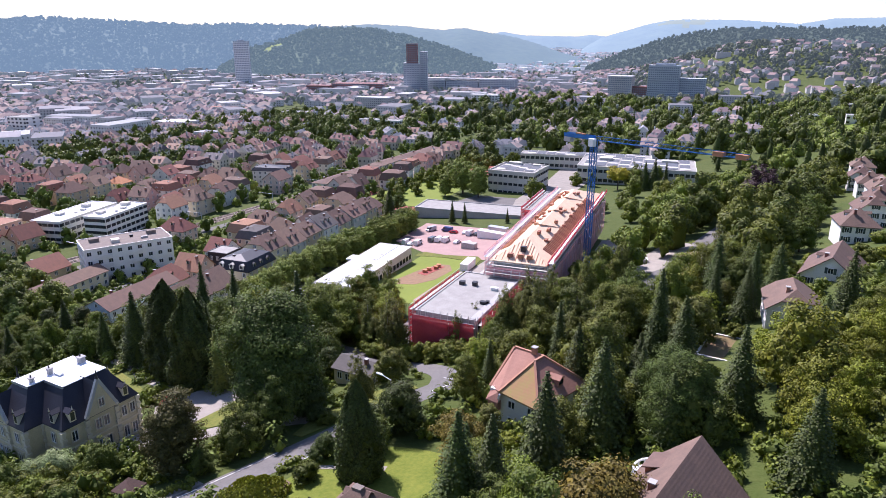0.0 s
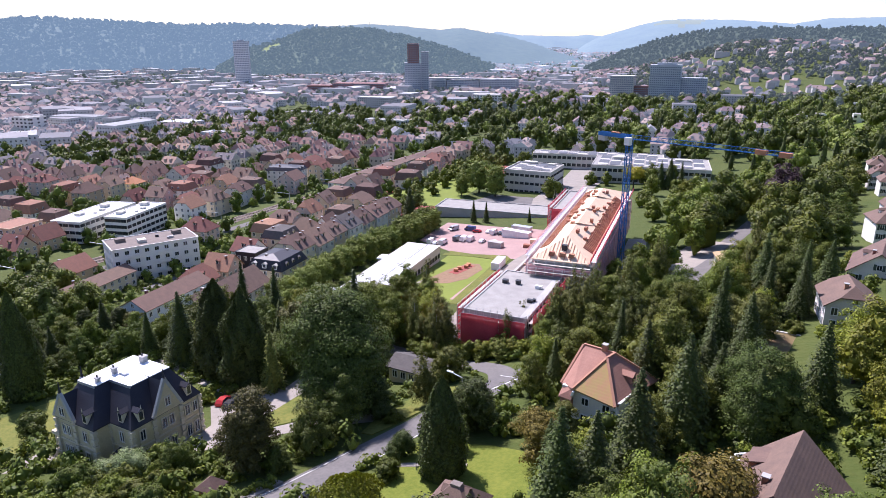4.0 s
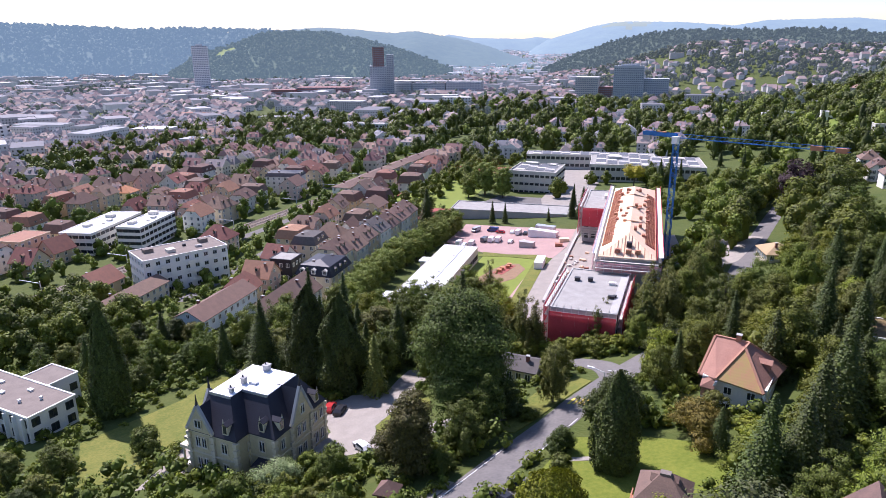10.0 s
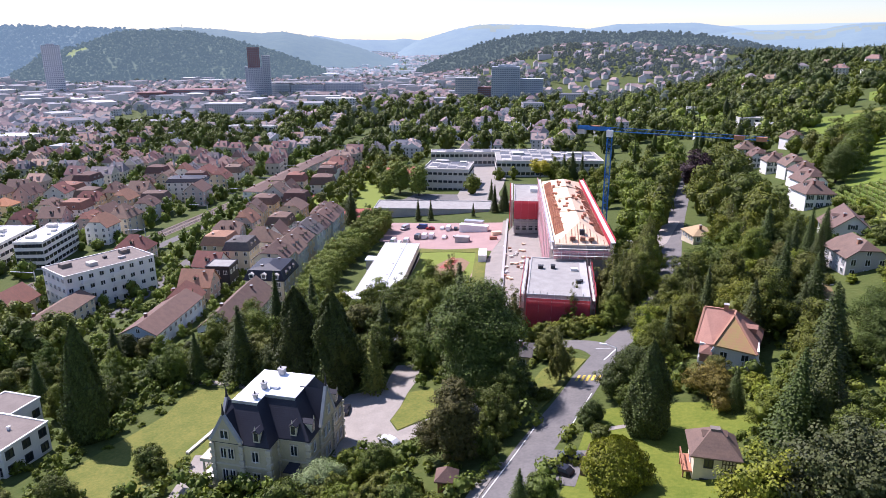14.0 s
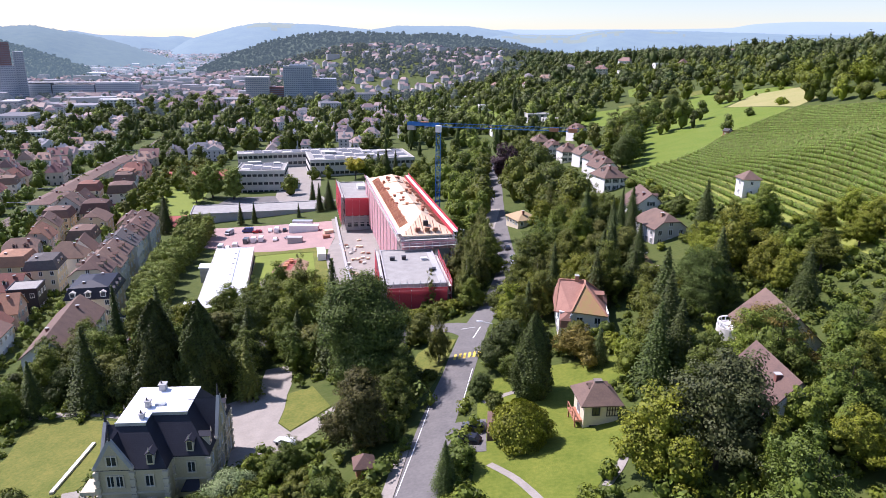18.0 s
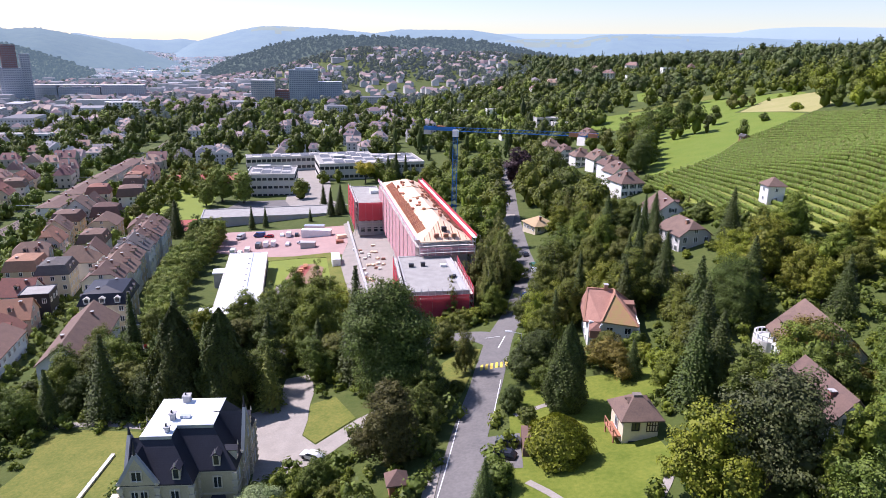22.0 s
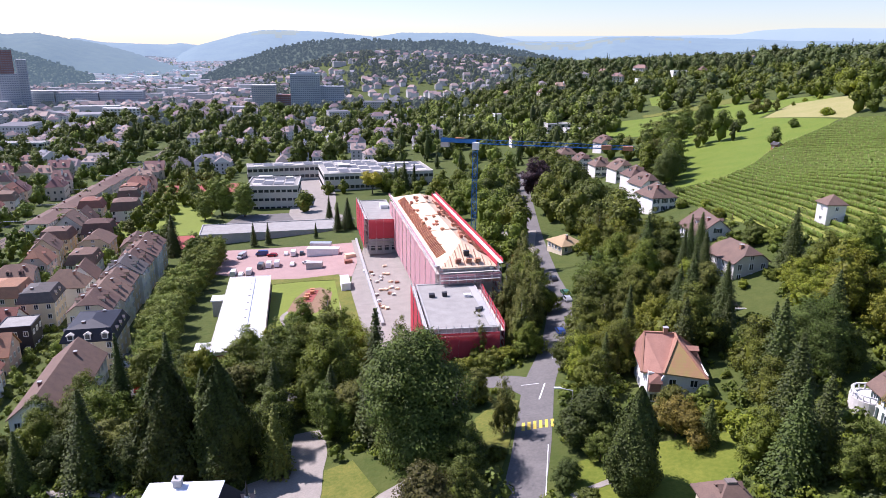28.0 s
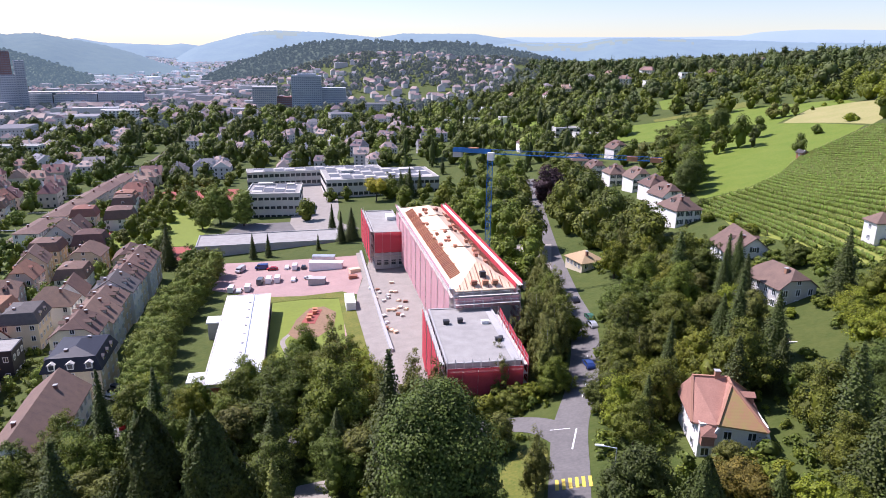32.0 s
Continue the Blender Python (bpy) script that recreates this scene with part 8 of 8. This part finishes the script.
wood("tree_belt", "fresh green trees of parks behind the school", with_z(scatter([(-520, 700), (-380, 500), (-215, 470), (-185, 440), (-60, 425), (20, 410), (110, 345), (135, 420), (150, 620), (60, 980), (-400, 980)], 17, 260, 0.5), 0.65, 1.3), leaf_plane, 260, 1.15, 15, 6.8)
wood("tree_belt", "tall dark conifers of the parks behind the school", with_z(scatter([(-420, 560), (-215, 470), (-60, 425), (110, 345), (150, 620), (60, 900), (-350, 900)], 20, 180, 0.5), 0.7, 1.25), leaf_conifer, 150, 1.0, 20, 3.8, cone=True)
wood("garden_trees", "tall garden trees where the railway leaves the town", with_z(scatter([(-150, 372), (-215, 400), (-470, 420), (-560, 520), (-400, 760), (-380, 520), (-215, 480)], 12, 330, 0.5), 0.65, 1.25), leaf_dark, 220, 1.15, 15, 6.6)
wood("garden_trees", "trees beside the sports field and the railway blocks", with_z(scatter([(-128, 235), (-146, 240), (-168, 340), (-178, 420), (-150, 425), (-140, 350), (-126, 290)], 9, 60, 0.3), 0.55, 0.95), leaf_mid, 300, 0.9, 13, 5.4)
wood("garden_trees", "trees of the gardens between the town houses", with_z(scatter(TOWN, 10, 560, 0.8), 0.4, 1.05), leaf_dark, 160, 0.9, 12, 5.0)
wood("garden_trees", "lighter trees of the gardens between the town houses", with_z(scatter([(-100, 20), (-90, 110), (-120, 190), (-170, 330), (-200, 440), (-330, 560), (-400, 300), (-230, 20)], 9.5, 380, 1.0), 0.25, 0.8), leaf_plane, 160, 0.8, 12, 5.0)
wood("park_trees", "dark park trees at the old town's edge", with_z(scatter([polar(-72, 560), polar(-58, 480), polar(-48, 560), polar(-40, 700), polar(-40, 960), polar(-55, 860), polar(-62, 740), polar(-72, 700)], 11, 700, 2), 0.7, 1.25), leaf_dark, 120, 1.3, 14, 6.2)
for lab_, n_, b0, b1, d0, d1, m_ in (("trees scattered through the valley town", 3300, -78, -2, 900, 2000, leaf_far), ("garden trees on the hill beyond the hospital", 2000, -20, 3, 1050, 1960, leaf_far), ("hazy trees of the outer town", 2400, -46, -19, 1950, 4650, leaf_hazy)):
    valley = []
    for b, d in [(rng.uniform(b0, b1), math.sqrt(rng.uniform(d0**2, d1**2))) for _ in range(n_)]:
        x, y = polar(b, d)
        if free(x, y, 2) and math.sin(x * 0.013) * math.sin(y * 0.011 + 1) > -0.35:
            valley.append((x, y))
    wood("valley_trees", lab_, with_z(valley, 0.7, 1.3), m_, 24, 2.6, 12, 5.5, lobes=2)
# villas on the wooded slope
for x, y, rz, w, d, k, lab in ((366, 822, 20, 22, 15, "gable", "large white gabled villa among the trees"), (288, 752, 10, 11, 11, "hip", "white villa on the wooded hill"), (257, 960, 25, 14, 12, "hip", "pale villa on the wooded hill")):
    house(x, y, rz, w, d, 2, 5.5, k, plaster_white, roof_taupe, lab, group="villas on the hill", sides=(0, 90), per_front=4)
for x, y, w, d in ((276, 800, 20, 10), (222, 742, 22, 9), (113, 1100, 46, 14), (-10, 774, 13, 9), (-24, 790, 13, 9), (4, 786, 13, 9), (20, 800, 14, 9), (32, 815, 15, 9), (-14, 752, 12, 8)):
    flat_block("house", (x - w / 2, y - d / 2), 10, w, d, float(land(np.array(float(x)), np.array(float(y)))) + 6.5, gzl(x, y) - 3, plaster_white, gravel_roof, "white flat-roofed villa among the trees", 2, 5, 3, (2.4, 1.6), "dark", 0.4, "house", (0, 90))
    claim(x - 3, y - 14, w + 6, 22, 10)
# the wooded slope on the right
def off_meadow(pts):
    return [p for p in pts if not any(inside(*p, m[0]) for m in MEADOWS) and free(*p, 5)]


SLOPE_TREES = ((121, 232), (126, 247), (128, 262), (133, 278), (130, 292), (138, 305), (140, 322), (146, 338), (152, 352), (148, 366), (160, 374), (170, 384), (178, 374), (132, 318), (125, 282), (164, 360), (185, 396), (117, 222))
for n_, (x, y) in enumerate(SLOPE_TREES):
    plant(("broad_b", "broad_a", "oak", "broad_b", "olive_a")[n_ % 5], x, y, (1.0, 1.15, 0.7, 1.2, 1.1)[n_ % 5])
for n_, (x, y) in enumerate(((84, 282), (80, 268), (85, 250), (86, 232), (87, 214), (88, 198), (88, 184), (91, 170), (76, 292), (70, 262), (70, 300), (52, 296), (50, 270), (66, 236))):
    if free(x, y, 1.5):
        plant(("broad_a", "broad_b", "broad_b")[n_ % 3], x, y, (0.62, 0.8, 0.7)[n_ % 3])


RIGHT_WOOD = [(262, 215), (250, 250), (268, 300), (300, 345), (300, 440), (240, 460), (150, 510), (100, 500), (60, 620), (40, 900), (150, 1700), (900, 1700), (1100, 300), (520, 60), (330, 90), (275, 150)]
hill_spots = with_z(off_meadow(scatter(RIGHT_WOOD, 13.5, 2000, 0, False)), 0.65, 1.4)
wood("hill_wood", "dark broadleaf wood on the hillside", hill_spots[::2], leaf_hill, 200, 1.25, 15, 7.6)
wood("hill_wood", "green broadleaf wood on the hillside", hill_spots[1::4], leaf_hill, 200, 1.25, 15, 8.0)
wood("hill_wood", "dark conifers in the hillside wood", hill_spots[3::4], leaf_conifer, 120, 1.1, 17, 4.6, cone=True)
wood("hill_wood", "lighter trees at the wood's edge", with_z(off_meadow(scatter([(268, 150), (290, 330), (230, 440), (160, 480), (120, 520), (60, 850), (120, 1200), (350, 700), (420, 300), (340, 120)], 15, 420, 0, False)), 0.6, 1.2), leaf_mid, 150, 1.15, 13, 6.2)
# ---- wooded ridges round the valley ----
# ridges emit blue in place of haze, mostly more with distance
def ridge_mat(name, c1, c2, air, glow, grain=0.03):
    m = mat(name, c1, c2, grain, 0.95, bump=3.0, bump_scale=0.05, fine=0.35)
    haze_glow(m, air, glow)
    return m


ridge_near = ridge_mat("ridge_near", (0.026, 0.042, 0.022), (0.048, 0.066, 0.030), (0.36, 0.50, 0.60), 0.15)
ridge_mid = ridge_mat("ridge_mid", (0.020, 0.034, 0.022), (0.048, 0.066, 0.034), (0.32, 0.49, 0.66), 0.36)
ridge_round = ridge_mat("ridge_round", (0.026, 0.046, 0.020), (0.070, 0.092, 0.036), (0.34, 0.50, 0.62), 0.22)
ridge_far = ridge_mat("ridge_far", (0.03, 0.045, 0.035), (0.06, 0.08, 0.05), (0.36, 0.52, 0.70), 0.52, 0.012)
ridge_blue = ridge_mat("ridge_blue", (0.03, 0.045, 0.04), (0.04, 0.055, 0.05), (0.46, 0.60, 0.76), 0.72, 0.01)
# far fields hold the same added haze glow
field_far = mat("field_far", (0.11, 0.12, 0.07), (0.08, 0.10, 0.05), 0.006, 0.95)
haze_glow(field_far, (0.42, 0.54, 0.64), 0.40)
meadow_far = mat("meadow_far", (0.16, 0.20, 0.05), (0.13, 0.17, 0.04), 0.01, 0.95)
haze_glow(meadow_far, (0.40, 0.52, 0.60), 0.12)
RIDGES = {}


def ridge(name, label, dist, width, profile, material, fields=(), rough=6.0, field_mat=None, nb=260, nu=18):
    """A hill whose crest follows (bearing, height over the eye in thousandths of the distance)."""
    pb, ph = np.array([p[0] for p in profile], float), np.array([p[1] for p in profile], float)
    b = np.linspace(pb[0], pb[-1], nb)
    u = np.linspace(0, 1.6, nu)
    Bm, U = np.meshgrid(b, u)
    crest = 80 + np.interp(b, pb, ph) * dist / 1000
    crest = np.convolve(np.r_[[crest[0]] * 2, crest, [crest[-1]] * 2], np.ones(5) / 5, "valid")
    bumps = rng.normal(0, rough * 0.35, nb) * (2300 / dist)
    spur = 0.10 * np.sin(Bm * 0.55 + 1 + 1.5 * U) + 0.05 * np.sin(Bm * 1.3 + 2 - 2.5 * U)
    s = np.clip(U + spur * U * np.clip(1 - U, 0, 1) * 2, 0, 1.6)
    h = np.where(s < 1, np.sin(np.clip(s, 0, 1) * np.pi / 2) ** 0.85, 1 - 0.35 * (s - 1))
    Zr = -18 + (crest[None, :] + 18) * h + (2500 / dist) ** 3 * rng.normal(0, rough * 0.06, Bm.shape) * np.clip(U, 0, 1) * (U < 0.99)
    Zr += bumps[None, :] * (np.abs(U - 1) < 0.06)
    D = dist - width * (1 - U)
    Xr, Yr = 60 + D * np.sin(np.radians(Bm)), -80 + D * np.cos(np.radians(Bm))
    n = np.arange(nb * nu).reshape(nu, nb)
    f = np.stack([n[:-1, :-1], n[:-1, 1:], n[1:, 1:], n[1:, :-1]], -1).reshape(-1, 4)
    mi = np.zeros((nu - 1, nb - 1), np.int32)
    for b0, b1, u0, u1 in fields:
        wob = 0.04 * np.sin(Bm[:-1, :-1] * 2.1) + 0.02 * np.sin(Bm[:-1, :-1] * 5)
        edge = 1.2 * np.sin(U[:-1, :-1] * 9 + b0) + 0.5 * np.sin(U[:-1, :-1] * 23)
        mi[(Bm[:-1, :-1] + edge > b0) & (Bm[:-1, :-1] + edge * 0.7 < b1) & (U[:-1, :-1] + wob > u0) & (U[:-1, :-1] + wob < u1)] = 1
    me = solid(name, np.stack([Xr, Yr, Zr], -1).reshape(-1, 3), f, [material, field_mat or field_far], mi.ravel())
    me.polygons.foreach_set("use_smooth", [True] * len(me.polygons))
    RIDGES[label] = (Xr, Yr, Zr, mi)
    return tagged(new(name, me), label, "hill", kind="structure")


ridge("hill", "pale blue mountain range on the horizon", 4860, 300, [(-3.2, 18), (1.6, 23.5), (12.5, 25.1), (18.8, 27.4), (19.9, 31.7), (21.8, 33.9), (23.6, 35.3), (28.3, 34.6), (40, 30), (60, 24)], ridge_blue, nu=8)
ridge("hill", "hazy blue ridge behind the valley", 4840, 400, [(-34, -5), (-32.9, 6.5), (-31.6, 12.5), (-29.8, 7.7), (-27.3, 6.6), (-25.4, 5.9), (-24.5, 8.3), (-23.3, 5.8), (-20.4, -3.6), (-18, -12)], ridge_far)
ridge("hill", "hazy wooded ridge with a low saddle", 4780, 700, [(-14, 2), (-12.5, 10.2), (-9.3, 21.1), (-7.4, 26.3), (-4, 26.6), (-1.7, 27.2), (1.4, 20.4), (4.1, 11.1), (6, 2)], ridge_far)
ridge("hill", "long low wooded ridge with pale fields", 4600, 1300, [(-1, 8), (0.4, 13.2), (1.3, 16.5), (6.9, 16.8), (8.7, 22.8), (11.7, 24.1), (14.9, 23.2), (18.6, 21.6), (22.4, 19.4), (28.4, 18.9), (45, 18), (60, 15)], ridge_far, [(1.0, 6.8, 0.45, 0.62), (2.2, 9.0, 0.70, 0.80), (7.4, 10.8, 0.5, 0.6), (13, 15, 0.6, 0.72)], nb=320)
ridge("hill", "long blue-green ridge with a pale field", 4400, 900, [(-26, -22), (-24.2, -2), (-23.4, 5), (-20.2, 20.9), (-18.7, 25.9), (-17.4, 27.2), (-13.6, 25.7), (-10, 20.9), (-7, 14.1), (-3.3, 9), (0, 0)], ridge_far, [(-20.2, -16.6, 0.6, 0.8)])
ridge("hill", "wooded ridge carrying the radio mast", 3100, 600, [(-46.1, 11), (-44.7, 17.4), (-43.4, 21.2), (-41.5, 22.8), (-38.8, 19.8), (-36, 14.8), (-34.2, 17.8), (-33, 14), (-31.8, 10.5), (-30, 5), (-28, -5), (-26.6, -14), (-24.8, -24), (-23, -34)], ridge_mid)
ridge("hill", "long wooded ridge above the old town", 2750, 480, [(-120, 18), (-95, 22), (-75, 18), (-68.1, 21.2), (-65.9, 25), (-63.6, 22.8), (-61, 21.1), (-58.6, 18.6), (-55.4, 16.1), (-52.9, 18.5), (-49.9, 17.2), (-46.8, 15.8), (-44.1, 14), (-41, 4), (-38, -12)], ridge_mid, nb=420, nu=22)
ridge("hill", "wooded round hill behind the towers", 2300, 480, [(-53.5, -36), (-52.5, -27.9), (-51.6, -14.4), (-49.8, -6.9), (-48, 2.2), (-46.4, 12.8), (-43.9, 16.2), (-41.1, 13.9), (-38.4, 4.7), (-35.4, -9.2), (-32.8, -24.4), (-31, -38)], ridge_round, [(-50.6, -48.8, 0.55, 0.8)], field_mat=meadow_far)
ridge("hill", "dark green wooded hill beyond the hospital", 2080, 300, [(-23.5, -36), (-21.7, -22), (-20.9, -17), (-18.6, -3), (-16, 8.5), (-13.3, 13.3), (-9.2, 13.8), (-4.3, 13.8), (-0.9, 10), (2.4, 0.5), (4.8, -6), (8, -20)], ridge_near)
# trees reuse the ridge materials, so they carry the haze emission too
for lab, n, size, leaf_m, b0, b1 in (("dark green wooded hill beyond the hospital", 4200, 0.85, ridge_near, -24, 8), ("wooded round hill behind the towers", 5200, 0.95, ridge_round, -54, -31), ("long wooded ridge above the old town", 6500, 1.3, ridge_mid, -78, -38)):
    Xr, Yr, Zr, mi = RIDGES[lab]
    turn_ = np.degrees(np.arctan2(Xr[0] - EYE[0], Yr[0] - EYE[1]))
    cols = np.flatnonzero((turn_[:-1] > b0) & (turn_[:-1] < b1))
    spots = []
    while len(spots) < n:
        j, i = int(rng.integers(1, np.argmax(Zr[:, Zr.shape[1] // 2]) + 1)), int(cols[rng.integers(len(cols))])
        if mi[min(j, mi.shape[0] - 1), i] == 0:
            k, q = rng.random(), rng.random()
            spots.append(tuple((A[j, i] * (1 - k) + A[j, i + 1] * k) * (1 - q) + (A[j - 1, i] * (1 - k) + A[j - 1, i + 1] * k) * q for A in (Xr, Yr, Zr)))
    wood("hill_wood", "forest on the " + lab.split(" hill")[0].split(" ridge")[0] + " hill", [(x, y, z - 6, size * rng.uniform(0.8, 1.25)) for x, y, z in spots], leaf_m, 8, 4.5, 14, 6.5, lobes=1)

# ---- landmark buildings ----
# glazing and brick are paled, which puts distance haze into their base colours
tower_glass = mat("tower_glass", (0.20, 0.235, 0.28), (0.15, 0.18, 0.22), 0.05, 0.3, spec=0.5)
brick_dark = mat("brick_dark", (0.27, 0.135, 0.12), (0.21, 0.11, 0.10), 0.05, 0.8)
white_tower_wall = mat("white_tower_wall", (0.70, 0.71, 0.72), (0.62, 0.63, 0.64), 0.05, 0.7)
panel_grey = mat("panel_grey", (0.48, 0.50, 0.53), (0.42, 0.44, 0.47), 0.05, 0.7)


def tower(name, x, y, z, rz, blocks, label, band=3.4):
    """A high building of stacked boxes with window bands: (x0, x1, y0, y1, z0, z1, wall)."""
    ob = thing(name, x, y, z, rz, label, "tower")
    for x0, x1, y0, y1, z0, z1, wall in blocks:
        bm = B()
        box(bm, x0, x1, y0, y1, z0, z1)
        body = part("wall", bm, wall, ob)
        bm = B()
        q = z0 + 2
        while q < z1 - 2:
            for s0, s1, f in ((x0 + 0.6, x1 - 0.6, 0), (y0 + 0.6, y1 - 0.6, 1)):
                n = int(max(2, (s1 - s0) // 3))
                for i in range(n):
                    a, b = s0 + (s1 - s0) * (i + 0.15) / n, s0 + (s1 - s0) * (i + 0.85) / n
                    if f == 0:
                        box(bm, a, b, y0 - 0.08, y0 + 0.1, q, q + 1.7)
                    else:
                        box(bm, x1 - 0.1, x1 + 0.08, a, b, q, q + 1.7)
            q += band
        tagged(part("glazing", bm, tower_glass, body), kind="stuff")
    return ob


tower("red_tower", -716, 939, -15, 37, [(0, 26, 0, 26, 0, 55, panel_grey), (1, 22, 2, 24, 55, 90, brick_dark), (26, 40, 4, 26, 0, 76, panel_grey), (-5, 0, 4, 22, 0, 56, panel_grey)], "stepped red-brown and grey office tower")
tower("white_tower", -1101, 841, -15, 48, [(0, 31, 0, 20, 0, 94, white_tower_wall), (8, 22, 4, 16, 94, 97, panel_grey)], "white slab office tower", 3.6)
tower("hospital_tower", -287, 1034, -15, 14, [(0, 48, 0, 22, 0, 58, panel_grey), (10, 40, 4, 16, 58, 61, panel_grey), (48, 88, 6, 30, 0, 38, panel_grey), (-62, -24, -4, 30, 0, 40, pale_far), (-24, 0, 6, 20, 0, 24, brick_dark)], "grey hospital tower with lower wings")
tower("office_building", -732, 986, -15, 20, [(0, 60, 0, 30, 0, 24, panel_grey), (62, 126, 1, 30, 0, 22, panel_grey), (128, 196, 0, 30, 0, 25, panel_grey), (0, 196, 4, 28, 25, 26.5, pale_far)], "long pale gridded office building with blue glazing")
tower("office_building", -800, 880, -15, 30, [(-40, 60, 0, 40, 0, 18, brick_dark), (-90, -45, 0, 30, 0, 14, brick_dark)], "low red brick building below the tower")

# a mast on the far ridge and a brick chimney in the valley
mast = thing("radio_mast", -2120, 2367, 120, 0, "slim lattice radio mast on the far ridge", "mast")
bm = B()
for i, j in ((-1.5, -1), (1.5, -1), (0, 1.5)):
    beam(bm, (i, j, -10), (i * 0.2, j * 0.2, 45), 1.0)
part("pole", bm, panel_grey, mast)
chim = thing("brick_chimney", -22, 1776, -4, 0, "tall round brick factory chimney", "chimney")
bm = B()
bmesh.ops.create_cone(bm, segments=14, radius1=3.6, radius2=2.4, depth=58, cap_ends=True, matrix=Matrix.Translation((0, 0, 27)))
part("shaft", bm, brick_dark, chim)
wb = flat_block("white_building", (-470, 800), 20, 40, 16, 2.0, -16, plaster_white, gravel_roof, "white slab apartment building among trees", 5, 9, 4, (2, 1.5), "dark", 0.4, sides=(0, 90))
far_named = [(-690, 262, 18, 26, 20, 22, "white hospital block at the park"), (-640, 200, 30, 40, 16, 10, "wide grey flat-roofed hall"), (-684, 520, 20, 60, 16, 14, "long school with a red roof"), (-560, 540, 20, 44, 18, 12, "long school with a grey roof"), (-543, 392, 15, 90, 14, 9, "long dark flat-roofed building"), (-400, 520, 12, 50, 14, 12, "white terraced building behind the houses")]
for x, y, rz, w, d_, h, lab in far_named:
    z = gz(x, y)
    flat_block("large_building", local(x, y, rz, -w / 2, -d_ / 2), rz, w, d_, z + h, z - 2, plaster_white if "white" in lab else (brick_dark if "dark" in lab else plaster_grey), roof_red if "red" in lab else gravel_roof, lab, max(2, int(h // 3.6)), int(w // 5), 3, (2.4, 1.6), "dark", 0.5, sides=(0, 90))
